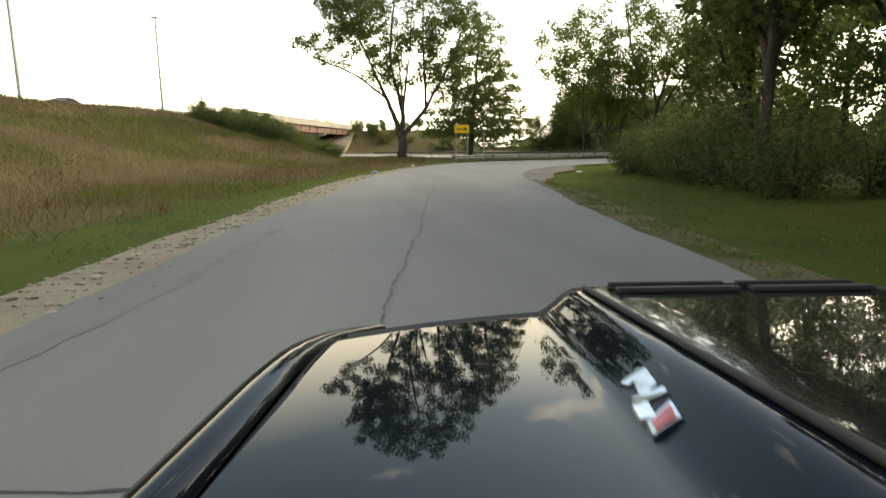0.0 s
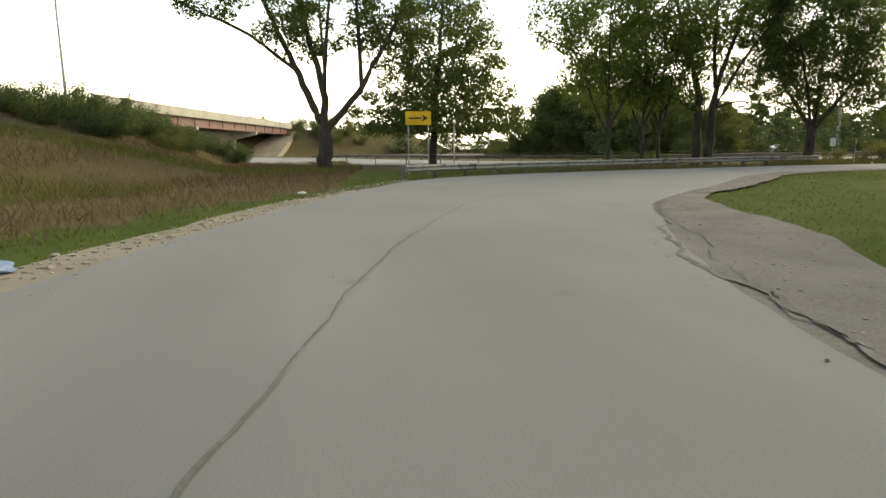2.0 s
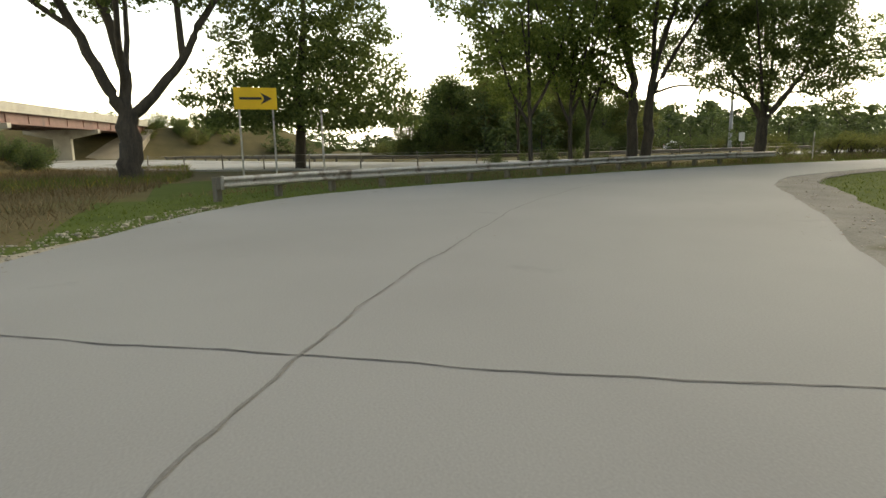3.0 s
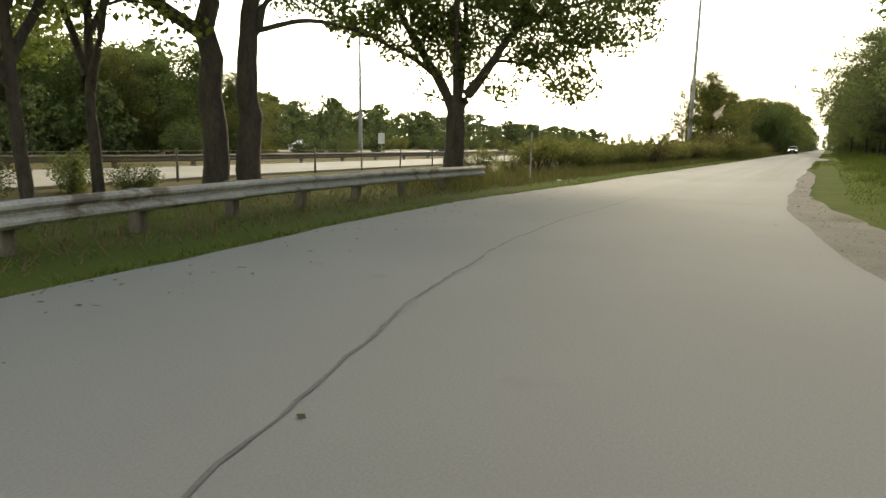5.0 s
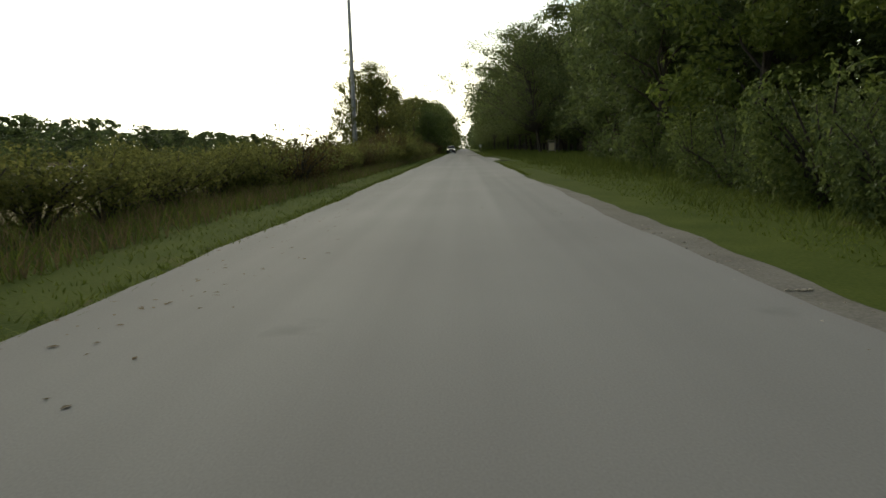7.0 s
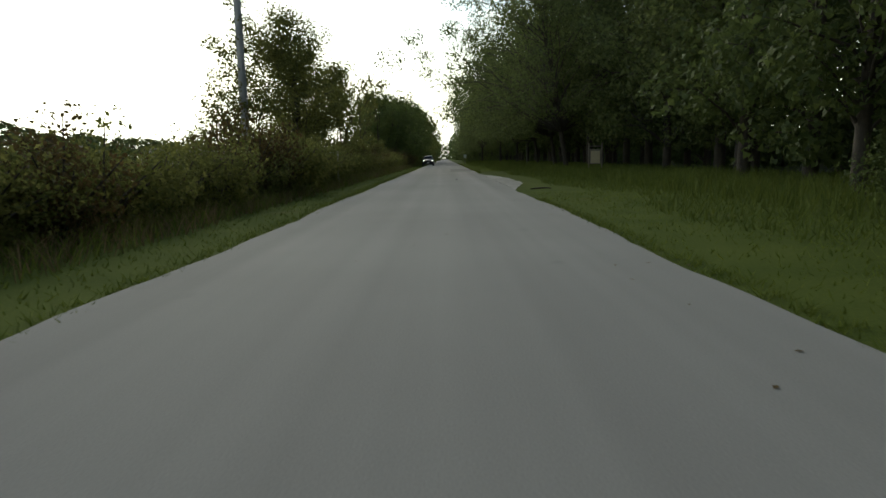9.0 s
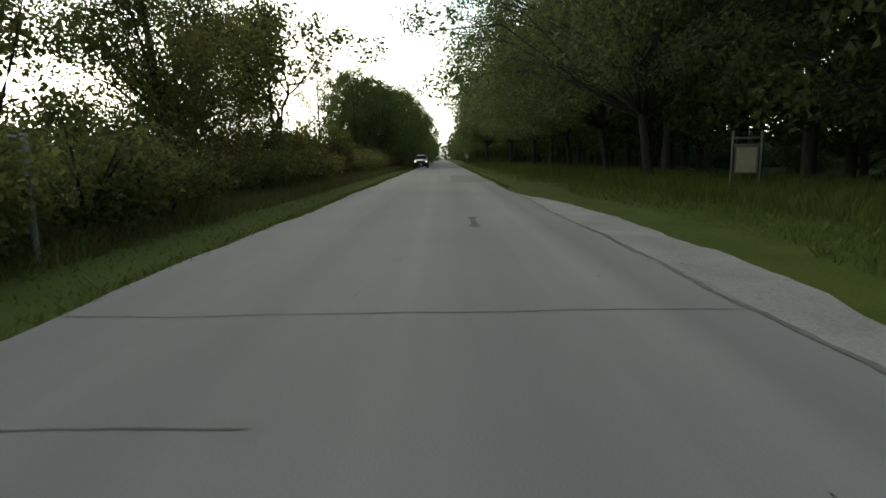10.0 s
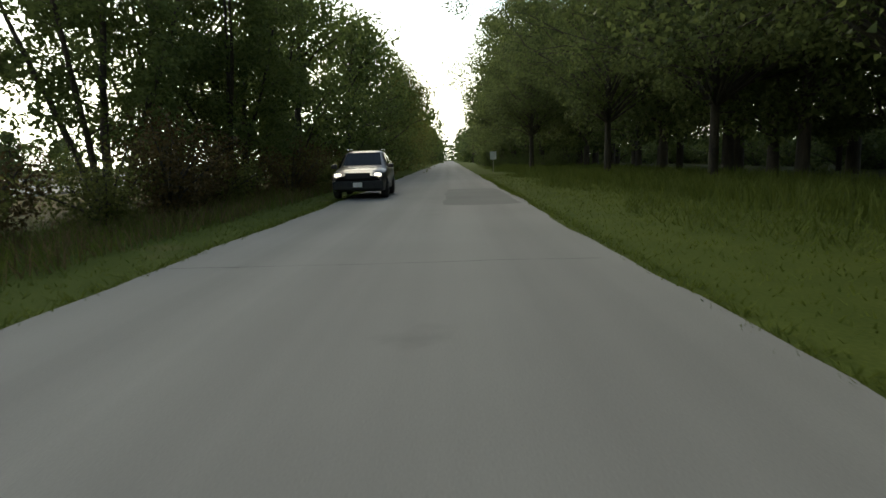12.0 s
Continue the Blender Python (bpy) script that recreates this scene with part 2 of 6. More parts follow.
M_PAINT = material("glossy_black_car_paint", (0.004, 0.007, 0.011), (0.006, 0.010, 0.016), 3.0, 0.2, coat=0.5, fine=900.0, spec=0.0)
M_INSERT = material("satin_black_hood_insert", (0.006, 0.006, 0.006), (0.012, 0.012, 0.012), 90.0, 0.2, coat=0.8, fine=400.0, spec=0.1)
M_RUBBER = material("black_rubber", (0.012, 0.012, 0.012), (0.03, 0.03, 0.03), 8.0, 0.75)
M_CHROME = material("polished_chrome", (0.72, 0.73, 0.74), (0.82, 0.82, 0.82), 5.0, 0.12, metal=1.0)
M_RED = material("red_enamel", (0.38, 0.012, 0.016), (0.5, 0.02, 0.025), 5.0, 0.3, coat=0.6)
M_RIM = material("dark_alloy_wheel", (0.05, 0.05, 0.055), (0.10, 0.10, 0.105), 4.0, 0.35, metal=0.8)
M_SUV = material("dark_pewter_car_paint", (0.038, 0.033, 0.034), (0.056, 0.049, 0.05), 3.0, 0.4, coat=0.35, metal=0.2)
M_REDCAR = material("red_car_paint", (0.42, 0.015, 0.015), (0.5, 0.03, 0.03), 3.0, 0.25, coat=0.8)
M_WHITECAR = material("white_car_paint", (0.68, 0.68, 0.68), (0.78, 0.78, 0.78), 3.0, 0.3, coat=0.8)
M_GLASS = material("dark_tinted_car_glass", (0.008, 0.009, 0.010), (0.014, 0.015, 0.016), 2.0, 0.05, spec=0.6)
M_LAMP = glow("lit_headlamp", (1.0, 0.96, 0.88), 2.2)
M_LENS = material("clear_lamp_lens", (0.45, 0.46, 0.47), (0.6, 0.6, 0.6), 8.0, 0.1, metal=0.3, coat=1.0)


# ---- building helpers ----
def mesh_of(name, verts, faces, mat, smooth=True):
    me = bpy.data.meshes.new(name)
    v = np.asarray(verts, dtype=float).reshape(-1, 3)
    if isinstance(faces, np.ndarray):
        k = faces.shape[1]
        me.vertices.add(len(v))
        me.vertices.foreach_set("co", v.ravel())
        me.loops.add(faces.size)
        me.loops.foreach_set("vertex_index", faces.ravel().astype(np.int32))
        me.polygons.add(len(faces))
        me.polygons.foreach_set("loop_start", np.arange(0, faces.size, k, dtype=np.int32))
        me.update(calc_edges=True)
    else:
        me.from_pydata(v.tolist(), [], faces)
    for m in mat if isinstance(mat, (list, tuple)) else [mat]:
        me.materials.append(m)
    me.polygons.foreach_set("use_smooth", np.full(len(me.polygons), smooth))
    me.validate()
    return me


def bm_mesh(name, bm, mat, smooth=False):
    me = bpy.data.meshes.new(name)
    bmesh.ops.recalc_face_normals(bm, faces=bm.faces)
    bm.to_mesh(me)
    bm.free()
    me.materials.append(mat)
    me.polygons.foreach_set("use_smooth", np.full(len(me.polygons), smooth))
    return me


def part(name, me, parent, label="", m=None):
    ob = new(name, me)
    ob.parent = parent
    if m is not None:
        ob.matrix_basis = m
    if label:
        ob["label"] = label
    return ob


def thing(name, m, label, category, group="", kind=""):
    ob = new(name)
    ob.matrix_basis = m
    return tagged(ob, label, category, group, kind)


def add_box(bm, cx, cy, cz, sx, sy, sz, turn=None, bevel=0.0):
    made = bmesh.ops.create_cube(bm, size=1.0)
    vs = made["verts"]
    bmesh.ops.scale(bm, vec=(sx, sy, sz), verts=vs)
    if bevel:
        edges = list({e for v in vs for e in v.link_edges})
        out = bmesh.ops.bevel(bm, geom=edges, offset=bevel, segments=2, affect="EDGES", profile=0.6)
        vs = list({v for f in out["faces"] for v in f.verts} | {v for v in vs if v.is_valid})
    if turn is not None:
        bmesh.ops.transform(bm, matrix=turn, verts=vs)
    bmesh.ops.translate(bm, vec=(cx, cy, cz), verts=vs)


def box_mesh(name, sx, sy, sz, mat, bevel=0.0, c=(0, 0, 0)):
    bm = bmesh.new()
    add_box(bm, *c, sx, sy, sz, bevel=bevel)
    return bm_mesh(name, bm, mat)


def tube(chain, radii, sides=7):
    """Vertices and quads of a tapered tube along a chain of points."""
    p = np.asarray(chain, float)
    d = np.gradient(p, axis=0)
    d /= np.linalg.norm(d, axis=1)[:, None] + 1e-9
    ref = np.where(np.abs(d[:, 2:3]) > 0.9, np.array([[1.0, 0, 0]]), np.array([[0, 0, 1.0]]))
    a = np.cross(d, ref)
    a /= np.linalg.norm(a, axis=1)[:, None] + 1e-9
    b = np.cross(d, a)
    ang = np.arange(sides) * 2 * np.pi / sides
    r = np.asarray(radii, float)[:, None, None]
    ring = p[:, None] + r * (np.cos(ang)[None, :, None] * a[:, None] + np.sin(ang)[None, :, None] * b[:, None])
    n = len(p)
    i, j = np.meshgrid(np.arange(n - 1), np.arange(sides), indexing="ij")
    q = np.stack([i * sides + j, i * sides + (j + 1) % sides, (i + 1) * sides + (j + 1) % sides, (i + 1) * sides + j], -1).reshape(-1, 4)
    return ring.reshape(-1, 3), q


def join(pieces):
    vs, fs, k = [], [], 0
    for v, f in pieces:
        vs.append(v)
        fs.append(f + k)
        k += len(v)
    return np.concatenate(vs), np.concatenate(fs)


def pole_mesh(name, height, r0, r1, mat, sides=12, base=0.0):
    v, q = tube([(0, 0, base), (0, 0, base + height * 0.5), (0, 0, base + height)], [r0, (r0 + r1) / 2, r1], sides)
    top = len(v)
    v = np.concatenate([v, [(0, 0, base + height)]])
    faces = q.tolist() + [[top - sides + j, top - sides + (j + 1) % sides, top] for j in range(sides)]
    return mesh_of(name, v, faces, mat)


def spline(pts, step=1.0):
    """Evenly spaced points on a smooth curve through pts."""
    p = np.asarray(pts, float)
    q = np.concatenate([[2 * p[0] - p[1]], p, [2 * p[-1] - p[-2]]])
    out = []
    for i in range(1, len(q) - 2):
        a, b, c, d = q[i - 1:i + 3]
        n = max(2, int(np.linalg.norm(c - b) / step))
        t = (np.arange(n) / n)[:, None]
        t01, t12, t23 = (max(np.linalg.norm(v) ** 0.5, 1e-6) for v in (b - a, c - b, d - c))
        m1 = (c - b + t12 * ((b - a) / t01 - (c - a) / (t01 + t12)))
        m2 = (c - b + t12 * ((d - c) / t23 - (d - b) / (t12 + t23)))
        out.append((2 * t**3 - 3 * t**2 + 1) * b + (t**3 - 2 * t**2 + t) * m1 + (-2 * t**3 + 3 * t**2) * c + (t**3 - t**2) * m2)
    return np.concatenate(out + [p[-1:]])


def resample(p, n):
    s = np.concatenate([[0], np.cumsum(np.linalg.norm(np.diff(p, axis=0), axis=1))])
    t = np.linspace(0, s[-1], n)
    return np.stack([np.interp(t, s, p[:, k]) for k in range(p.shape[1])], -1)


def ribbon(left, right, z=0.0, across=4, thick=0.0):
    """A strip between two edges with the same number of points."""
    n = len(left)
    w = np.linspace(0, 1, across + 1)
    xy = left[:, None] * (1 - w)[None, :, None] + right[:, None] * w[None, :, None]
    v = np.concatenate([xy, np.full((n, across + 1, 1), z)], -1)
    i, j = np.meshgrid(np.arange(n - 1), np.arange(across), indexing="ij")
    k = across + 1
    q = np.stack([i * k + j, (i + 1) * k + j, (i + 1) * k + j + 1, i * k + j + 1], -1).reshape(-1, 4)
    q = q[:, ::-1]
    v = v.reshape(-1, 3)
    if thick:
        m = len(v)
        low = v.copy()
        low[:, 2] -= thick
        sides = []
        for c in (0, across):
            e = np.arange(n) * k + c
            s = np.stack([e[:-1], e[1:], e[1:] + m, e[:-1] + m], -1)
            sides.append(s if c else s[:, ::-1])
        v, q = np.concatenate([v, low]), np.concatenate([q, *sides])
    return v, q


def jitter_line(p, amount, seed, freq=0.8):
    """Wander a line sideways."""
    r = np.random.default_rng(seed)
    d = np.gradient(p, axis=0)
    nrm = np.stack([-d[:, 1], d[:, 0]], -1)
    nrm /= np.linalg.norm(nrm, axis=1)[:, None] + 1e-9
    s = np.cumsum(np.r_[0, np.linalg.norm(np.diff(p, axis=0), axis=1)])
    w = sum(np.sin(s * freq * f + r.uniform(0, 6.28)) / f**0.7 for f in (0.35, 1.0, 2.3, 4.7, 9.1)) / 2.5
    return p + nrm * (w * amount)[:, None]


# ---- ground, road and verges ----
LEFT = spline([(150, -30.5), (100, -22.3), (60, -14.5), (49.5, -12.6), (42, -11.6), (36, -10.6), (30.5, -9.7), (24, -8.2), (18.3, -6.4), (12.2, -4.2), (7.8, -2.2), (4.6, -0.2), (2.4, 2.2),
               (1.1, 5.2), (0.1, 8.9), (-0.85, 12.8), (-1.8, 17), (-2.45, 21), (-2.72, 25), (-2.75, 30), (-2.73, 60), (-2.73, 120), (-2.73, 260), (-2.73, 600)], 1.0)
RIGHT = spline([(150, -23.8), (100, -15.6), (60, -8.5), (48.5, -6.4), (44, -5.6), (38.5, -4.5), (32.5, -3.4), (27.1, -2.0), (24.2, -1.0), (21, 0.6), (17.9, 2.4), (15.8, 4.4), (13.4, 7.1), (10.8, 9.9),
                (8.4, 12.5), (6.3, 15.3), (5.0, 17.9), (4.3, 20.5), (3.75, 24), (3.35, 28), (3.15, 34), (3.1, 60), (3.1, 120), (3.1, 260), (3.1, 600)], 1.0)
N_ROAD = 1400
LEFT, RIGHT = resample(LEFT, N_ROAD), resample(RIGHT, N_ROAD)


def hill(x, y):
    """Height of the ground: the crossing road's embankments."""
    x, y = np.asarray(x, float), np.asarray(y, float)
    d = (y + 32.1 + 0.34 * x) / 1.056
    toe = 21.0 - 11.5 * np.clip((-x - 4) / 24.0, 0, 1)
    h = 5.3 * np.clip(1 - d / toe, 0, 1)
    h = np.where(h < 1.0, h * h * 0.5 + h * 0.5, h)
    west = np.clip((x + 42) / 14.0, 0, 1)
    far = np.clip((-x - 124 - 0.25 * y) / 14.0, 0, 1)
    h2 = 7.0 * np.clip(1 - (d - 14.0) / 26.0, 0, 1)
    roll = 0.12 * np.sin(x * 0.31 + 1.0) * np.sin(y * 0.27) * np.clip(h, 0, 1)
    return np.maximum(h * west * west * (3 - 2 * west), h2 * far * np.clip((42 - y) / 20.0, 0, 1)) + roll


def road_gap(x, y):
    """Distance to the middle of the road."""
    mid = (LEFT + RIGHT)[::4] / 2
    p = np.stack([np.ravel(x), np.ravel(y)], -1)
    best = np.full(len(p), 1e9)
    for i in range(0, len(p), 4000):
        dd = ((p[i:i + 4000, None] - mid[None]) ** 2).sum(-1)
        best[i:i + 4000] = np.sqrt(dd.min(1))
    return best.reshape(np.shape(x))


gx = np.unique(np.r_[-3000, -1500, -800, -450, -300, np.arange(-220, -60, 4.0), np.arange(-60, 80, 1.25), np.arange(80, 170, 6.0), 250, 400, 800, 1500, 3000])
gy = np.unique(np.r_[-3000, -1500, -800, -400, -200, np.arange(-120, -45, 5.0), np.arange(-45, 60, 1.25), np.arange(60, 230, 2.5), np.arange(230, 620, 15.0), 900, 1500, 3000])
GX, GY = np.meshgrid(gx, gy, indexing="ij")
near_road = road_gap(GX, GY)
GZ = hill(GX, GY) - 0.045 - 0.07 * np.clip((near_road - 4.5) / 3.0, 0, 1) * np.clip(1 - (near_road - 7) / 4, 0, 1)
gi, gj = np.meshgrid(np.arange(len(gx) - 1), np.arange(len(gy) - 1), indexing="ij")
ny = len(gy)
gq = np.stack([gi * ny + gj, (gi + 1) * ny + gj, (gi + 1) * ny + gj + 1, gi * ny + gj + 1], -1).reshape(-1, 4)
g_me = mesh_of("ground", np.stack([GX, GY, GZ], -1), gq, [M_LAWN, M_DRY, M_LITTER])
fc_x, fc_y = GX.ravel()[gq].mean(1), GY.ravel()[gq].mean(1)
fh, fr = hill(fc_x, fc_y), road_gap(fc_x, fc_y)
kind_of = np.zeros(len(gq), np.int32)
south_west = (fc_y < -3 - 0.16 * fc_x) & (fc_x < 75)
kind_of[south_west & ((fh > 0.05) | (fr > 7.0))] = 1
kind_of[(fc_x < -9) & (fc_y > -10) & (fc_y < 420)] = 1
kind_of[(fc_x > 6) & (fr > 12.0) & ~south_west & (fc_y < 400)] = 2
g_me.polygons.foreach_set("material_index", kind_of)
ground = tagged(new("ground", g_me), "grassy roadside ground with dry meadow embankment", "ground", kind="structure")

road_l, road_r = jitter_line(LEFT, 0.07, 1, 1.3), jitter_line(RIGHT, 0.07, 2, 1.3)
road = tagged(new("road", mesh_of("road", *ribbon(road_l, road_r, 0.0, 8, 0.12), M_ROAD, False)),
              "worn grey two-lane road without markings, cracked", "road", kind="structure")


def strip_along(edge, start, end, inner, outer, side):
    """A band beside an edge between two points of the plan; side is +1 to the left of travel, -1 to the right."""
    i0 = int(np.argmin(((edge - start) ** 2).sum(1)))
    i1 = int(np.argmin(((edge - end) ** 2).sum(1)))
    e = resample(edge[i0:i1 + 1], max(12, (i1 - i0) * 2))
    d = np.gradient(e, axis=0)
    nrm = np.stack([-d[:, 1], d[:, 0]], -1) / (np.linalg.norm(d, axis=1)[:, None] + 1e-9) * side
    a, b = e + nrm * inner, e + nrm * outer
    return e, nrm, a, b


def shoulder(name, label, edge, start, end, wide, side, seed, z=-0.015, mat=None):
    e, nrm, a, b = strip_along(edge, start, end, -0.25, wide, side)
    run = np.r_[0, np.cumsum(np.linalg.norm(np.diff(e, axis=0), axis=1))]
    taper = np.clip(np.minimum(run, run[-1] - run) / 12.0, 0.0, 1)[:, None]
    taper = taper * taper * (3 - 2 * taper)
    rough = jitter_line(b, 0.09 * wide, seed, 1.1) - b
    rough += jitter_line(b, 0.04 * wide, seed + 40, 3.0) - b
    b = a + (b + rough - a) * taper
    lo, hi = (b, a) if side > 0 else (a, b)
    v, q = ribbon(lo, hi, z, 5)
    v[:, 2] += 0.012 * np.sin(v[:, 0] * 3.1) * np.sin(v[:, 1] * 2.7)
    return tagged(new(name, mesh_of(name, v, q, mat or M_GRAVEL)), label, "gravel shoulder", kind="structure")


shoulder("pavement", "pale limestone gravel shoulder beside the road", LEFT, (120, -26), (5.0, -0.5), 0.85, 1, 5)
shoulder("pavement", "bare brown dirt strip beside the road", RIGHT, (72, -10.5), (27, -2.0), 0.8, -1, 6, mat=M_DIRT)
shoulder("pavement", "dirt and gravel pull-off at the road edge", RIGHT, (3.9, 22), (3.1, 58), 0.5, -1, 7, mat=M_APRON)
shoulder("pavement", "grey gravel driveway mouth beside the straight road", RIGHT, (3.1, 82), (3.1, 110), 1.15, -1, 8, mat=M_DRIVE)
shoulder("pavement", "broken asphalt patch at the road edge", RIGHT, (3.1, 168), (3.1, 178), 1.0, -1, 9)

apron_out = resample(spline([(38, -4.3), (33, -2.9), (30, -1.7), (28.2, -1.2), (26.5, -0.4), (24, 1.2), (21.6, 2.8), (18.9, 3.7), (16.9, 4.6), (15, 6.3), (12.9, 8.9), (10.8, 11.6), (8.6, 14.2), (6.8, 16.8), (5.6, 19.6), (4.75, 23.5), (4.1, 28), (3.65, 32), (3.2, 42)], 0.6), 150)
ai0 = int(np.argmin(((RIGHT - (38, -4.4)) ** 2).sum(1)))
ai1 = int(np.argmin(((RIGHT - (3.2, 42)) ** 2).sum(1)))
apron_in = resample(RIGHT[ai0:ai1 + 1] + (-0.2, -0.1), 150)
v, q = ribbon(apron_in, jitter_line(apron_out, 0.18, 3, 1.0), -0.012, 6)
tagged(new("pavement", mesh_of("pavement", v, q, M_APRON)),
       "crumbled asphalt and gravel pull-off inside the bend", "gravel shoulder", kind="structure")

# the freeway ramp behind the guard rail
ramp_n = resample(spline([(-190, -110), (-100, -50), (-55, -21), (-28, -5), (-14.5, 8), (-12.3, 17), (-13.4, 25), (-15, 40), (-17.5, 90), (-21, 220), (-21, 600)], 2.0), 260)
ramp_f = resample(spline([(-225, -95), (-130, -32), (-80, -5), (-48, 6), (-27, 15), (-21.5, 24), (-21.5, 40), (-26, 90), (-33, 220), (-36, 600)], 2.0), 260)
far_lane = spline([(-260, -20), (-150, 10), (-90, 36), (-62, 58), (-52, 80), (-52, 140), (-56, 300), (-56, 600)], 3.0)
far_n = np.stack([np.gradient(far_lane[:, 1]), -np.gradient(far_lane[:, 0])], -1)
far_n /= np.linalg.norm(far_n, axis=1)[:, None]
tagged(new("road", mesh_of("road", *ribbon(far_lane - far_n * 5, far_lane + far_n * 5, 0.0, 2, 0.15), M_FREEWAY, False)), "far carriageway of the pale concrete freeway", "freeway", kind="structure")
tagged(new("road", mesh_of("road", *ribbon(ramp_f, ramp_n, 0.04, 4, 0.15), M_FREEWAY, False)), "pale concrete freeway beyond the guard rail", "freeway", kind="structure")


def line_ribbon(pts, width, seed, z=0.004, wander=0.05, ends=True):
    p = resample(np.asarray(pts, float), max(8, int(np.linalg.norm(np.diff(pts, axis=0), axis=1).sum() / 0.12)))
    ease = np.clip(np.minimum(np.arange(len(p)), np.arange(len(p))[::-1]) / 8.0, 0, 1)[:, None]
    p = p + (jitter_line(p, wander, seed, 2.2) - p) * ease
    r = np.random.default_rng(seed)
    d = np.gradient(p, axis=0)
    nrm = np.stack([-d[:, 1], d[:, 0]], -1) / (np.linalg.norm(d, axis=1)[:, None] + 1e-9)
    w = width * r.uniform(0.35, 1.0, len(p))[:, None]
    if ends:
        w[0] = w[-1] = 0.004
    return ribbon(p + nrm * w / 2, p - nrm * w / 2, z, 1)


def across_at(point, lo=0.0, hi=1.0, skew=0.0):
    """A line from the left to the right edge near a point."""
    i = int(np.argmin(((LEFT - point) ** 2).sum(1)))
    j = int(np.argmin(((RIGHT - LEFT[i]) ** 2).sum(1)) + skew)
    a, b = LEFT[i], RIGHT[j]
    return [a + (b - a) * t for t in np.linspace(lo, hi, 6)]


seeds = itertools.count(50)
for spot, lo, hi in (((51, -12.9), 0.0, 1.0), ((35.6, -10.6), 0, 1), ((31.3, -9.8), 0, 1), ((13.3, -4.5), 0, 1), 
                     ((-2.75, 27.6), 0, 1), ((-2.73, 50), 0.0, 0.45), ((-2.73, 62), 0, 0.9), ((-2.73, 90.3), 0, 1), ((-2.73, 87.9), 0.1, 0.4), ((-2.73, 108), 0.02, 0.3), ((-2.73, 124), 0.0, 0.9),
                     ((-2.73, 141.6), 0.1, 0.5), ((-2.73, 148), 0.0, 0.95)):
    v, q = line_ribbon(across_at(spot, lo, hi), 0.026, next(seeds), 0.004, 0.045)
    part("crack", mesh_of("crack", v, q, M_CRACK), road)
v, q = line_ribbon([(2.2, 8.5), (2.89, 8.72), (3.45, 8.85), (3.99, 9.06)], 0.022, 320, 0.004, 0.035)
part("crack", mesh_of("crack", v, q, M_CRACK), road)
# the joint that wanders down the middle of the road
joint = spline([(62, -12.0), (54, -10.7), (49.3, -9.86), (44.2, -9.0), (36, -7.55), (31.1, -6.7), (25.6, -5.2), (20.3, -3.4), (15.6, -1.0), (11.1, 2.5), (7.2, 6.2), (3.9, 10.4), (2.1, 14.4), (1.0, 17.6), (0.36, 22), (0.1, 28.1)], 0.5)
for i0, i1, wd in ((0, 22, 0.05), (22, 42, 0.055), (42, 70, 0.06), (70, 96, 0.05), (96, 118, 0.055), (118, len(joint), 0.055)):
    v, q = line_ribbon(joint[i0:i1 + 1], wd * 0.6, next(seeds), 0.008, 0.05)
    part("crack", mesh_of("crack", v, q, M_SEAM), road)
# darker relaid patches in the right lane
for y0, y1, x0, x1, sd in ((116.5, 129.5, 0.95, 3.0, 301), (157.5, 166.5, 0.8, 2.9, 303)):
    ys = np.linspace(y0, y1, 160)
    bow = np.minimum(1, np.minimum(ys - y0, y1 - ys) / 0.35 + 0.25)[:, None] ** 0.5
    mid_x = (x0 + x1) / 2
    pa, pb = (np.stack([mid_x + (xe - mid_x) * bow[:, 0], ys], -1) for xe in (x0, x1))
    v, q = ribbon(jitter_line(pa, 0.12, sd, 0.7), jitter_line(pb, 0.10, sd + 50, 0.7), 0.004, 3)
    part("asphalt_patch", mesh_of("asphalt_patch", v, q, M_PATCH), road, "darker relaid patch of asphalt")
# crumbled lip where the pull-off meets the slab
for off_, wd, sd in ((0.05, 0.10, 311), (0.30, 0.035, 312)):
    lip = RIGHT[int(np.argmin(((RIGHT - (31.5, -3.2)) ** 2).sum(1))):int(np.argmin(((RIGHT - (16.5, 3.8)) ** 2).sum(1)))] + np.array((0.45, 0.8)) * off_
    v, q = line_ribbon(lip, wd, sd, 0.007, 0.16)
    part("crack", mesh_of("crack", v, q, M_SEAM), road)
v, q = line_ribbon([(3.08, 87), (3.12, 92), (3.06, 98), (3.1, 105)], 0.075, 315, 0.007, 0.05)
part("crack", mesh_of("crack", v, q, M_SEAM), road)
rk = np.random.default_rng(77)
li0, li1 = (int(np.argmin(((LEFT - c) ** 2).sum(1))) for c in ((1.5, 4.5), (-2.73, 30)))
for n in range(8):
    i = int(rk.integers(li0, li1))
    d = LEFT[i + 1] - LEFT[i]
    d /= np.linalg.norm(d)
    p = LEFT[i] + np.array([d[1], -d[0]]) * rk.uniform(0.15, 1.5)
    turn = rk.normal(0, 0.9)
    u = np.array([d[0] * math.cos(turn) - d[1] * math.sin(turn), d[0] * math.sin(turn) + d[1] * math.cos(turn)])
    w = np.array([-u[1], u[0]]) * rk.normal(0, 0.12)
    size = rk.uniform(0.2, 0.7)
    v, q = line_ribbon([p, p + (u * 0.5 + w) * size, p + u * size], 0.016, 400 + n, 0.005, 0.03)
    part("crack", mesh_of("crack", v, q, M_SEAM), road)
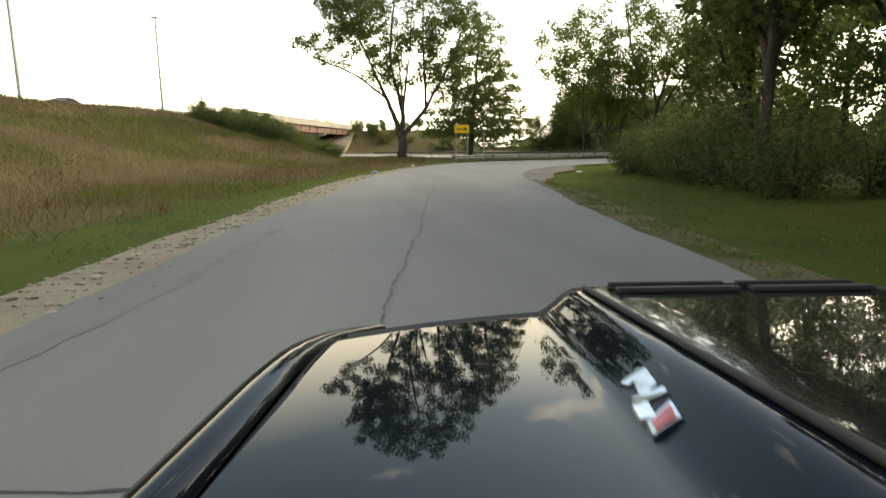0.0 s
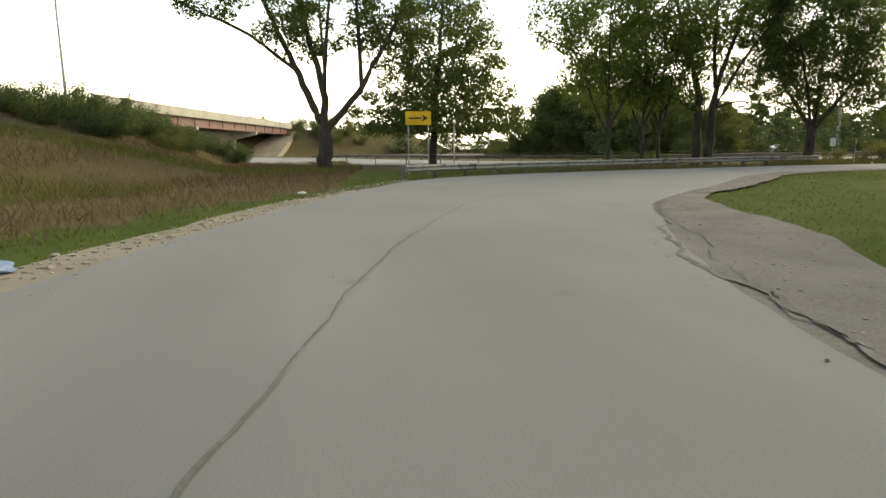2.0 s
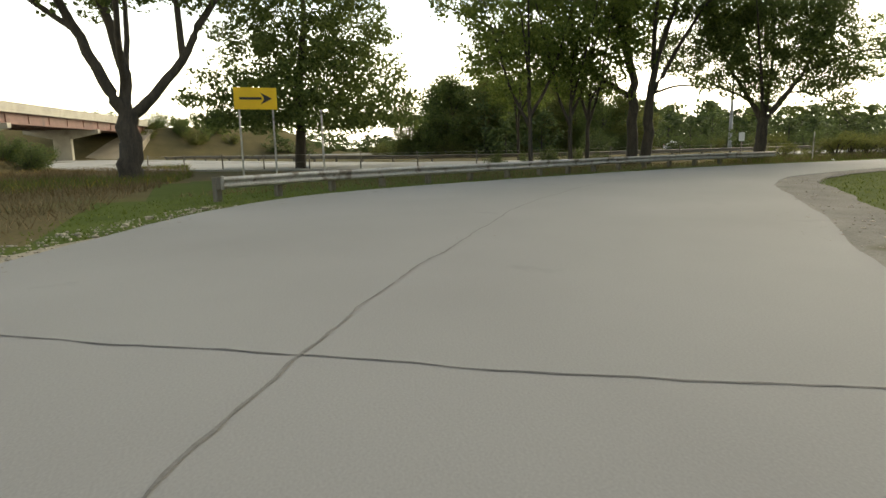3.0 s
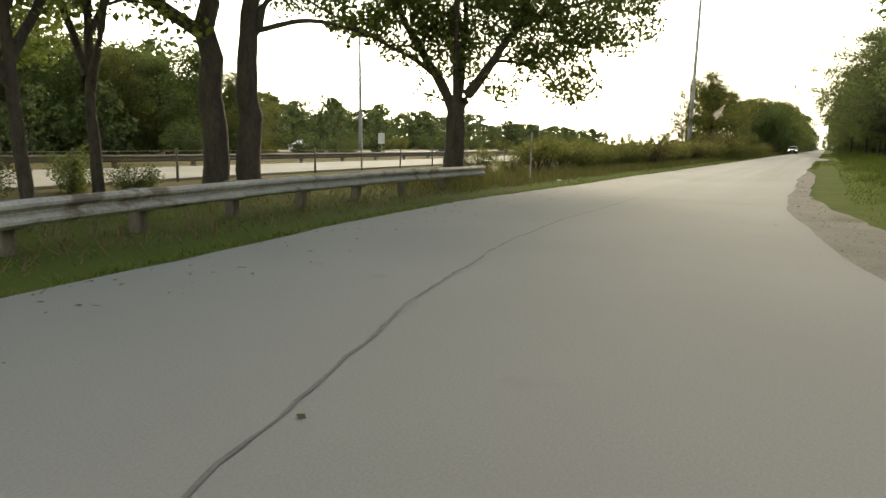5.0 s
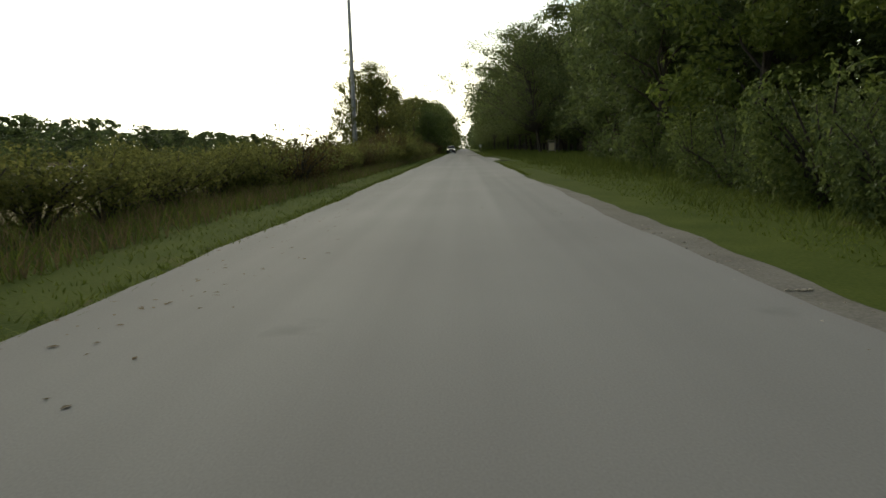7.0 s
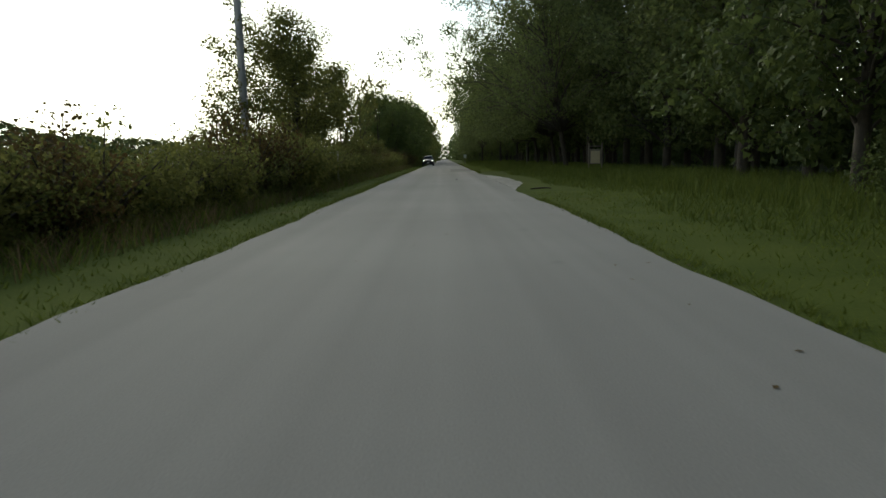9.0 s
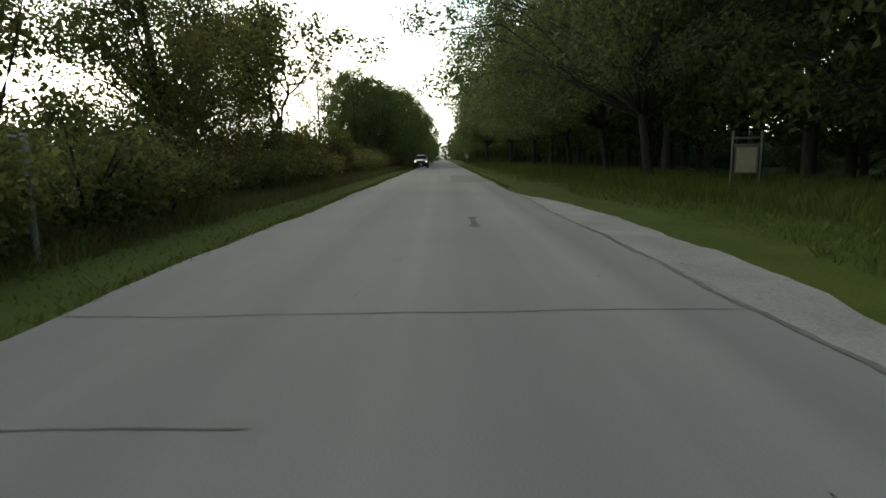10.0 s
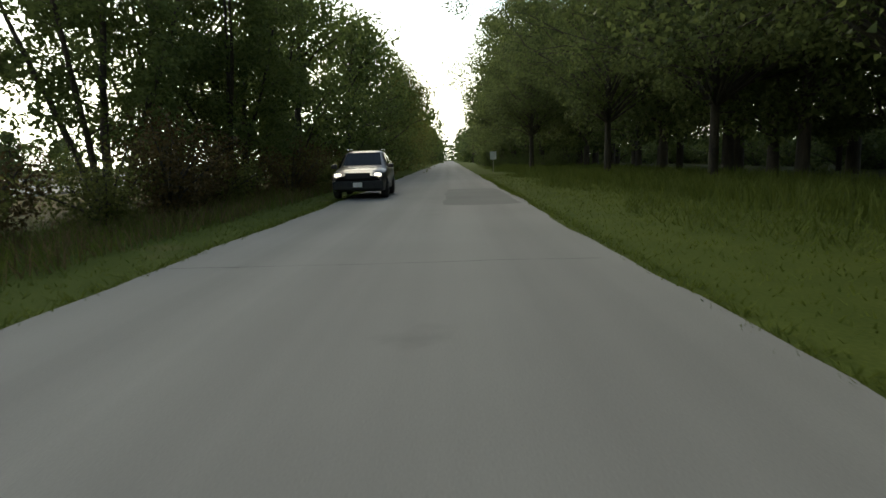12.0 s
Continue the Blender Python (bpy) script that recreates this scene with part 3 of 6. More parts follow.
for pts, wd in ((((-1.4, 104.4), (-1.55, 105.2), (-1.45, 106.2)), 0.07), (((1.15, 96.8), (1.16, 99.5), (1.18, 104)), 0.07), (((-0.33, 90.7), (-0.22, 91.3)), 0.03), (((-0.05, 92.6), (-0.02, 92.9)), 0.05), (((2.1, 40.5), (2.05, 43), (2.1, 45)), 0.06), 
                (((54, -13.2), (49, -12.0), (44, -11.2)), 0.25)):
    v, q = line_ribbon(pts, wd, next(seeds), 0.004, 0.05)
    part("skid_mark", mesh_of("skid_mark", v, q, M_STAIN), road, "faint dark rubber streak")

v, q = line_ribbon([(1.10, 96.2), (1.13, 96.9), (1.15, 98.2)], 0.24, 330, 0.009, 0.02)
part("skid_mark", mesh_of("skid_mark", v, q, M_CRACK), road, "dark rubber smear")

# ---- plants ----
def leaf_quads(centres, radius, size, rng, squash=0.75, up=0.35, simple=False):
    """Small folded leaves scattered round centres."""
    n = len(centres)
    off = rng.normal(0, 1, (n, 3))
    off *= (np.minimum(1.35, np.linalg.norm(off, axis=1)) / (np.linalg.norm(off, axis=1) + 1e-9))[:, None]
    c = centres + off * radius * np.array([1, 1, squash])
    nrm = off * 0.8 + rng.normal(0, 0.55, (n, 3))
    nrm[:, 2] += up
    nrm /= np.linalg.norm(nrm, axis=1)[:, None]
    t = np.cross(nrm, rng.normal(0, 1, (n, 3)))
    t /= np.linalg.norm(t, axis=1)[:, None] + 1e-9
    b = np.cross(nrm, t)
    s = (size * rng.uniform(0.6, 1.35, n))[:, None]
    if simple:
        v = np.stack([c - t * s * 0.55, c + t * s * 0.4 + b * s * 0.4 + nrm * s * 0.1, c + t * s * 0.4 - b * s * 0.4], 1)
        return v.reshape(-1, 3), np.arange(3 * n).reshape(-1, 3)
    v = np.stack([c - t * s * 0.5, c + b * s * 0.34 + nrm * s * 0.12, c + t * s * 0.55 - nrm * s * 0.1, c - b * s * 0.34 + nrm * s * 0.12], 1)
    return v.reshape(-1, 3), np.arange(4 * n).reshape(-1, 4)


def grow(rng, height, trunk_r, fork, spread, levels, lean=(0, 0), kids=(2, 4), droop=0.0, rise=0.55, first=None, twig=1):
    """Limbs as (points, radii) and the places of the twigs' ends."""
    limbs, tips = [], []

    def limb(p, d, length, r, level):
        pts, rad = [p], [r]
        steps = 4
        for s in range(steps):
            d = d + rng.normal(0, 0.13, 3) + np.array([0, 0, 0.05 * rise - droop * 0.06])
            d = d / np.linalg.norm(d)
            p = p + d * length / steps
            pts.append(p)
            rad.append(r * (1 - 0.42 * (s + 1) / steps))
            if level <= twig:
                tips.append(p)
        limbs.append((np.array(pts), np.array(rad), level))
        if level == 0:
            tips.append(p)
            return
        k = int(rng.integers(*kids))
        base = rng.uniform(0, 6.28)
        for i in range(k):
            ang = base + i * 6.283 / k + rng.normal(0, 0.35)
            side = np.array([np.cos(ang), np.sin(ang), 0])
            nd = d * 0.75 + side * spread * rng.uniform(0.6, 1.15) + np.array([0, 0, rise * 0.35 - droop * 0.2])
            nd /= np.linalg.norm(nd)
            limb(p, nd, length * rng.uniform(0.62, 0.82), r * 0.58 * rng.uniform(0.8, 1.1), level - 1)
        if level >= 2:
            q = pts[-2]
            nd = d * 0.3 + np.array([rng.normal(), rng.normal(), 0.2]) * spread
            limb(q, nd / np.linalg.norm(nd), length * 0.55, r * 0.3, max(0, level - 2))

    trunk = [np.array([0, 0, -0.25]), np.array([0, 0, 0.15]), np.array([lean[0] * 0.3, lean[1] * 0.3, fork * 0.5]), np.array([lean[0], lean[1], fork])]
    limbs.append((np.array(trunk), np.array([trunk_r * 1.35, trunk_r * 1.08, trunk_r * 0.92, trunk_r * 0.85]), 9))
    start = trunk[-1]
    span = height - fork
    first = first or [(i * 6.283 / 3 + 0.4, 0.5) for i in range(3)]
    total = sum(0.72**i for i in range(levels + 1))
    for ang, out in first:
        d = np.array([np.cos(ang) * out, np.sin(ang) * out, 1.0])
        limb(start, d / np.linalg.norm(d), span / total * 1.12, trunk_r * 0.62, levels)
    return limbs, np.array(tips)


def wood_mesh(limbs, small=5):
    return join([tube(p, r, 10 if k == 9 else 7 if k >= 2 else small) for p, r, k in limbs])


def tree(name, m, label, rng, height, trunk_r, fork, spread, levels, leaf_mat, n_leaf, leaf, cluster, group="", keep=None, **kw):
    limbs, tips = grow(rng, height, trunk_r, fork, spread, levels, **kw)
    ob = thing(name, m, label, "tree", group)
    part("trunk", mesh_of("trunk", *wood_mesh(limbs), M_BARK), ob)
    if keep is not None:
        tips = tips[keep(tips)]
    c = tips[rng.integers(0, len(tips), n_leaf)]
    part("crown", mesh_of("crown", *leaf_quads(c, cluster, leaf, rng), leaf_mat, False), ob)
    return ob


def leafy_tree(name, m, label, rng, height, width, trunk_r, bare, leaf_mat, n_leaf, leaf, group="", lumps=26, cluster=0.55, simple=False, spread=(0.5, 1.12), bend=0.35):
    """A full woodland tree: a stem with limbs and lumps of leaves."""
    ob = thing(name, m, label, "tree", group)
    limbs = []
    sway = rng.normal(0, bend, 2)
    zs = np.linspace(-0.3, height * 0.9, 7)
    stem = np.stack([sway[0] * (zs / height) ** 2 * 2, sway[1] * (zs / height) ** 2 * 2, zs], -1)
    limbs.append((stem, np.linspace(trunk_r * 1.2, trunk_r * 0.15, 7), 9))
    cs = []
    turn0, turn1 = rng.uniform(0, 6.28, 2)
    for i in range(lumps):
        f = (i + 0.5) / lumps
        z = bare + (height - bare) * f + rng.normal(0, 0.035 * height)
        prof = np.sin(np.pi * min(0.98, 0.18 + 0.80 * f)) ** 0.75
        ang = i * 2.4 + rng.normal(0, 0.5)
        lobe = 1 + 0.16 * math.sin(2 * ang + turn0) + 0.14 * math.sin(3 * ang + turn1 + 4 * f)
        rr = width * 0.5 * prof * lobe * rng.uniform(*spread)
        a = np.array([np.interp(z, zs, stem[:, 0]), np.interp(z, zs, stem[:, 1]), max(z - rr * 0.4, bare * 0.8)])
        b = np.array([a[0] + np.cos(ang) * rr, a[1] + np.sin(ang) * rr, z + rng.normal(0, 0.3)])
        root = np.array([np.interp(z - rr * 0.75, zs, stem[:, 0]), np.interp(z - rr * 0.75, zs, stem[:, 1]), max(z - rr * 0.75, bare * 0.7)])
        path = np.stack([root + (b - root) * w + (0, 0, 0.16 * rr * math.sin(math.pi * w)) for w in (0.0, 0.22, 0.45, 0.7, 1.0)])
        path[1:-1] += rng.normal(0, 0.045 * rr, (3, 3))
        limbs.append((path, trunk_r * np.array([0.34, 0.26, 0.19, 0.12, 0.05]), 1))
        swell = rng.uniform(0.65, 1.25)
        for w in (0.4, 0.72, 1.0, 1.0):
            cs.append((a + (b - a) * w + rng.normal(0, 0.25, 3), (0.5 + 0.42 * w) * swell * min(width * 0.15, 1.4)))
    part("trunk", mesh_of("trunk", *wood_mesh(limbs, 4), M_BARK), ob)
    pts = np.array([c for c, _ in cs])
    rad = np.array([r for _, r in cs])
    pick = rng.integers(0, len(pts), n_leaf)
    part("crown", mesh_of("crown", *leaf_quads(pts[pick], (rad[pick] * cluster * 1.6)[:, None], leaf, rng, simple=simple), leaf_mat, False), ob)
    return ob


def shrub(name, m, label, rng, width, height, leaf_mat, n_leaf, leaf, group="", low=0.0):
    ob = thing(name, m, label, "shrub", group)
    limbs, cs = [], []
    for i in range(11):
        ang, out = rng.uniform(0, 6.28), rng.uniform(0.1, 1.0) ** 0.6
        tip = np.array([np.cos(ang) * out * width * 0.45, np.sin(ang) * out * width * 0.45, height * rng.uniform(0.6, 1.0) * (1 - 0.35 * out)])
        limbs.append((np.array([(0, 0, -0.1), tip * (0.35, 0.35, 0.5), tip]), np.array([0.05, 0.03, 0.01]), 1))
        for w in np.linspace(0.15, 1.0, 5):
            cs.append(tip * (w**0.5, w**0.5, low + (1 - low) * w))
    part("stem", mesh_of("stem", *wood_mesh(limbs, 4), M_BARK), ob)
    cs = np.array(cs)
    c = cs[rng.integers(0, len(cs), n_leaf)]
    v, q = leaf_quads(c, width * 0.1, leaf, rng)
    v[:, 2] = np.maximum(v[:, 2], -0.05)
    part("foliage", mesh_of("foliage", v, q, leaf_mat, False), ob)
    return ob



def limbed_tree(name, m, label, rng, mains, crowns, n_clump, leaf_mat, per_clump, leaf, cluster, group="", reach=0.0):
    """A tree with given main limbs; twigs reach from them into the crown's lobes, and each carries a clump of leaves."""
    ob = thing(name, m, label, "tree", group)
    limbs, nodes, thick = [], [], []
    for pts, r0, r1 in mains:
        p = np.asarray(pts, float)
        t = np.linspace(0, len(p) - 1, (len(p) - 1) * 4 + 1)
        q = np.stack([np.interp(t, np.arange(len(p)), p[:, k]) for k in range(3)], -1)
        for _ in range(2):
            q[1:-1] = (q[:-2] + 2 * q[1:-1] + q[2:]) / 4
        q[1:-1] += rng.normal(0, 0.35 * r0 * 0.4, (len(q) - 2, 3))
        r = np.linspace(r0, r1, len(q))
        limbs.append((q, r, 9))
        keep = q[:, 2] > 2.2
        nodes.extend(q[keep])
        thick.extend(r[keep])
    vol = np.array([c[3] * c[4] * c[5] for c in crowns]) ** 0.8
    goals = []
    for c in crowns:
        for _ in range(max(2, int(n_clump * c[3] ** 0.8 * c[4] ** 0.8 * c[5] ** 0.8 / vol.sum()))):
            d = rng.normal(0, 1, 3)
            d *= rng.uniform(0.25, 1.0) ** 0.5 / np.linalg.norm(d)
            goals.append(np.array(c[:3]) + d * c[3:])
    goals = np.array(goals)
    nd = np.array(nodes)
    order = np.argsort([np.linalg.norm(nd - g, axis=1).min() for g in goals])
    centres = []
    for g in goals[order]:
        nd, th = np.array(nodes), np.array(thick)
        dist = np.linalg.norm(nd - g, axis=1) + 0.9 * np.maximum(0, nd[:, 2] - g[2] - reach)
        i = int(np.argmin(dist))
        n0 = nd[i]
        length = float(np.linalg.norm(g - n0))
        w = np.linspace(0, 1, 5)[:, None]
        path = n0 + (g - n0) * w + np.array([0, 0, 0.22 * length]) * np.sin(w * np.pi) * (1 if g[2] > n0[2] - 0.5 else 0.6)
        path[1:-1] += rng.normal(0, 0.07 * length, (3, 3))
        r0 = min(0.62 * th[i], 0.012 + 0.017 * length)
        rad = np.linspace(r0, 0.006, 5)
        limbs.append((path, rad, 1))
        nodes.extend(path[1:])
        thick.extend(rad[1:] + 0.006)
        centres.extend([path[4], path[4], path[3]] if length > 0.7 else [path[4]])
    part("trunk", mesh_of("trunk", *wood_mesh(limbs, 4), M_BARK), ob)
    centres = np.array(centres)
    size = rng.uniform(0.5, 1.35, len(centres)) * cluster
    pick = rng.choice(len(centres), per_clump * len(goals), p=size**1.6 / (size**1.6).sum())
    part("crown", mesh_of("crown", *leaf_quads(centres[pick], size[pick][:, None], leaf, rng), leaf_mat, False), ob)
    return ob


def enlarged(k, rows, n):
    """Limbs or crown lobes grown by a factor: n leading numbers of each row, or all points of a limb."""
    if n == 0:
        return [([tuple(c * k for c in p) for p in pts], r0 * k, r1 * k) for pts, r0, r1 in rows]
    return [tuple(c * k for c in row) for row in rows]


# the open tree at the bend, forked low into three limbs
limbed_tree("roadside_tree", pose(-12.7, -3.7, 0), "tall open-crowned tree with a low forked grey trunk", np.random.default_rng(4),
            [([(0, 0, -0.2), (0, 0.1, 1.5), (0, 0.2, 3.1)], 0.56, 0.43), ([(0, 0.1, 2.8), (0, -0.7, 4.4), (-0.1, -1.7, 6.9), (-0.2, -3.0, 9.8), (-0.3, -4.4, 13.0), (-0.2, -5.6, 16.5)], 0.31, 0.04),
             ([(0, 0.1, 3.0), (0, 0.2, 5.4), (0, -0.7, 8.3), (0, -1.2, 11.0), (0.4, -0.6, 16.0), (0.4, -0.4, 20.0)], 0.28, 0.04), ([(0, 0.2, 2.9), (0.1, 1.2, 3.7), (0.1, 2.7, 5.4), (0.2, 3.8, 7.5), (0.3, 5.6, 10.4), (0.3, 6.9, 14.0), (0.3, 7.4, 16.5)], 0.28, 0.04),
             ([(-0.1, -1.6, 6.6), (-0.3, -4.5, 8.9), (-0.5, -8.0, 10.4), (-0.5, -10.0, 11.2)], 0.14, 0.03), ([(0.1, 2.7, 5.4), (0.2, 2.6, 8.5), (0.3, 2.4, 14.0), (0.3, 2.8, 18.5)], 0.17, 0.04),
             ([(0, 0.1, 4.0), (2.2, 0.2, 7.0), (4.4, 0.6, 11.0), (5.4, 0.8, 15.0)], 0.16, 0.04), ([(0, 0.1, 4.4), (-2.2, 0.4, 7.2), (-4.4, 0.2, 11.5), (-5.4, 0.4, 15.0)], 0.16, 0.04)],
            [(0, -0.5, 15.6, 7.6, 7.6, 6.2), (0, -7.4, 12.0, 3.2, 3.6, 2.5), (0, -5.4, 15.6, 4.0, 4.0, 3.6), (0, 5.8, 13.0, 4.5, 3.8, 4.4), (0.3, 4.6, 9.4, 3.0, 2.6, 1.8), (0.5, -0.2, 9.0, 3.4, 3.6, 2.0)], 430, M_LEAF_A, 92, 0.235, 0.5)
# the layered conical tree behind the sign
limbed_tree("roadside_tree", pose(-20, 5.5, 0), "layered spreading tree behind the arrow sign", np.random.default_rng(9),
            [([(0, 0, -0.2), (0, 0.2, 5.0), (0.2, 0.8, 10.0), (0.3, 1.2, 17.4)], 0.36, 0.05)],
            [(0.3 * f, 0.6 + 0.8 * f, 3.0 + 14.4 * f, 8.3 - 6.5 * f, 8.3 - 6.5 * f, 0.34) for f in (0, 0.09, 0.18, 0.27, 0.36, 0.46, 0.56, 0.66, 0.76, 0.86, 0.95)], 620, M_LEAF_A, 60, 0.24, 0.5, reach=0.4)
# the twin-trunked tree behind the rail
limbed_tree("roadside_tree", pose(-10.0, 23.0, 0), "twin-trunked tree with yellow-green leaves behind the guard rail", np.random.default_rng(21),
            enlarged(1.3, [([(0.2, 0.2, -0.2), (0.2, 0.3, 2.6), (0.1, 0.2, 4.5), (-0.5, -0.8, 8.0), (-1.0, -1.5, 13.0)], 0.27, 0.05), ([(0.6, 0.8, -0.2), (0.6, 0.8, 2.0), (0.65, 0.85, 3.1), (0.75, 1.0, 4.5), (1.3, 1.7, 7.5), (2.0, 3.0, 12.5)], 0.26, 0.05),
             ([(0.65, 0.85, 2.9), (1.0, 1.3, 4.1), (1.8, 2.4, 6.5), (3.0, 4.2, 9.5)], 0.13, 0.04), ([(0.7, 0.9, 3.1), (1.4, 1.8, 3.45), (2.0, 2.5, 3.3), (2.6, 3.4, 2.9)], 0.06, 0.015),
             ([(0.2, 0.3, 2.9), (-1.2, -1.6, 4.4), (-3.0, -4.2, 5.9), (-5.0, -7.0, 7.6)], 0.14, 0.03), ([(0.1, 0.2, 4.0), (-2.2, 1.2, 6.5), (-4.0, 2.4, 9.0)], 0.13, 0.03), ([(0.7, 0.9, 4.2), (2.4, -0.6, 6.6), (4.0, -1.6, 9.4)], 0.12, 0.03)], 0),
            enlarged(1.3, [(-3.2, -4.4, 9.2, 3.2, 4.0, 3.6), (0.8, 1.2, 11.8, 4.4, 5.0, 3.8), (2.6, 3.7, 8.4, 2.8, 3.2, 2.8), (-3.2, -4.2, 5.2, 2.4, 3.0, 1.4), (2.0, 2.6, 3.3, 0.8, 0.9, 0.35), (-2.4, 1.4, 6.8, 2.4, 2.4, 2.2), (-4.4, -6.0, 9.2, 2.4, 2.8, 3.0), (3.8, 5.2, 10.0, 2.4, 2.8, 2.6), (3.2, -0.8, 8.6, 2.6, 2.6, 2.6), (0.2, 0.0, 7.2, 2.6, 2.6, 1.6)], 6),
            520, M_LEAF_B, 82, 0.22, 0.56, reach=1.0)
# the dark tree at the rail's end, with one limb drooping towards the road
limbed_tree("roadside_tree", pose(-6.75, 30.35, 0), "dark-trunked tree with spreading crown at the rail end", np.random.default_rng(33),
            [([(0.1, 0, -0.2), (0.12, 0.08, 1.4), (0.1, 0.1, 2.5)], 0.36, 0.29), ([(0.1, 0.1, 2.2), (-0.2, -0.1, 2.9), (-0.7, -0.4, 3.9), (-1.3, -0.9, 5.1), (-2.0, -1.5, 7.0), (-2.8, -2.2, 11.0)], 0.21, 0.04),
             ([(0.1, 0.1, 2.2), (0.55, 0.4, 3.0), (1.2, 0.8, 4.0), (1.7, 1.2, 5.1), (2.4, 1.8, 7.0), (2.9, 2.5, 10.5)], 0.22, 0.04), ([(1.1, 0.75, 3.9), (1.8, 1.2, 3.9), (2.6, 1.7, 3.6), (3.1, 2.1, 2.8), (3.7, 2.5, 2.0)], 0.06, 0.012),
             ([(1.6, 1.1, 4.9), (3.6, 2.4, 5.9), (5.8, 3.9, 5.9)], 0.08, 0.02), ([(0.1, 0.15, 2.5), (-0.7, 1.3, 4.5), (-1.4, 2.8, 7.0)], 0.13, 0.03), ([(0.12, 0.1, 2.5), (0.4, 0.2, 4.6), (0.2, 0.3, 11.8)], 0.16, 0.03),
             ([(0.15, 0, 2.5), (0.9, -1.2, 4.6), (1.5, -2.4, 6.8), (2.2, -3.6, 8.6)], 0.11, 0.03), ([(-0.6, -0.3, 3.6), (-2.4, -1.6, 4.8), (-4.4, -3.2, 6.0)], 0.08, 0.02),
             ([(-0.1, -0.1, 2.6), (-0.8, -0.6, 2.9), (-1.7, -1.3, 2.7)], 0.03, 0.008), ([(-0.3, -0.2, 3.2), (-1.3, -1.0, 4.2), (-2.6, -1.9, 4.4)], 0.03, 0.008)],
            [(0.0, 0.0, 9.6, 5.0, 5.0, 3.6), (0.0, 0.0, 7.0, 4.4, 4.4, 2.2), (3.4, 2.4, 6.0, 3.2, 2.6, 1.8), (0.3, 0.2, 5.6, 2.4, 2.4, 1.2), (2.6, 1.8, 4.0, 1.2, 1.0, 0.7), (3.3, 2.2, 2.9, 0.8, 0.7, 0.8), (-2.1, -1.7, 5.8, 2.0, 2.0, 1.4), (0.6, 0.4, 4.6, 1.0, 1.0, 0.8), (-0.9, -0.7, 4.5, 1.0, 0.9, 0.7), (2.0, 1.4, 4.8, 1.5, 1.2, 0.9), (-4.0, -3.0, 6.6, 2.0, 2.0, 1.4),
             (0.2, 0.1, 4.3, 1.3, 1.3, 1.1), (-1.3, -1.0, 4.7, 1.3, 1.2, 1.0), (1.2, 0.8, 3.5, 1.0, 0.9, 0.8), (2.5, 1.7, 4.7, 1.6, 1.3, 1.0), (3.0, 2.1, 3.6, 1.2, 1.0, 0.9), (-0.5, -0.3, 3.4, 0.8, 0.8, 0.6)],
            820, M_LEAF_A, 110, 0.135, 0.4, reach=1.2)
for (x, y), h, s in (((-8.6, 15.6), 13.5, 41), ((-9.2, 18.6), 12.5, 42), ((-10.4, 20.6), 12.0, 44), ((-24, 24), 12, 43)):
    limbed_tree("roadside_tree", pose(x, y, 0, 0, 0, s * 40), "slender green tree between the rail and the freeway", np.random.default_rng(s),
                [([(0, 0, -0.2), (0.1, 0, 2.5), (0, 0.2, 5.5), (0.2, 0, h * 0.92)], 0.14, 0.03), ([(0.1, 0, 2.2), (0.9, 0.6, 4.0), (1.5, 1.0, 6.5), (2.2, 1.4, 9.0)], 0.1, 0.02), ([(0.1, 0, 2.6), (-0.8, -0.7, 4.6), (-1.4, -1.0, 7.0), (-2.0, -1.6, 9.5)], 0.1, 0.02), ([(0, 0.1, 3.6), (-0.6, 1.2, 6.0), (-1.0, 2.4, 8.5)], 0.08, 0.02)],
                [(0, 0, h * 0.66, 4.0, 4.0, h * 0.3), (0.2, 0, h * 0.42, 2.8, 2.8, 1.6)], 185, M_LEAF_B, 42, 0.2, 0.44, group="slender trees by the bend")


# woodland on the inside of the bend and along the straight
woods = []
for i, (h, w, bare, lab) in enumerate(((15.0, 8.0, 2.2, "tall dark green woodland tree"), (13.0, 7.5, 1.2, "dense leafy woodland tree"), (16.5, 7.0, 4.0, "tall woodland tree with a bare lower trunk"))):
    woods.append(leafy_tree("woodland_tree", pose(0, 0, 0), lab, np.random.default_rng(70 + i), h, w, 0.22, bare, M_LEAF_D, 9500, 0.25, "woodland trees beside the road", lumps=34, cluster=0.45, simple=True))
woods.append(limbed_tree("woodland_tree", pose(0, 0, 0), "open woodland tree with dark limbs against the sky", np.random.default_rng(74),
                         [([(0, 0, -0.2), (0.1, 0, 3.0), (0, 0.3, 6.0), (0.3, 0.4, 12.5)], 0.22, 0.04), ([(0.1, 0, 2.6), (1.2, 0.4, 5.5), (2.0, 1.2, 9.5)], 0.13, 0.03),
                          ([(0.1, 0, 3.2), (-1.0, -0.9, 6.0), (-1.6, -1.8, 9.8)], 0.13, 0.03), ([(0.05, 0, 3.8), (-0.8, 1.4, 6.5), (-1.2, 2.4, 9.0)], 0.1, 0.03), ([(0.05, 0.1, 4.2), (0.8, -1.6, 7.0), (1.0, -2.6, 9.0)], 0.1, 0.03)],
                         [(0.2, 0.2, 9.8, 3.3, 3.3, 3.6), (0, 0, 6.2, 3.2, 3.2, 2.0)], 130, M_LEAF_A, 62, 0.28, 0.46, "woodland trees beside the road"))
woods.append(leafy_tree("woodland_tree", pose(0, 0, 0), "younger yellow-green woodland tree", np.random.default_rng(75), 10.0, 6.0, 0.16, 1.0, M_LEAF_B, 7500, 0.23, "woodland trees beside the road", lumps=18, cluster=0.5))
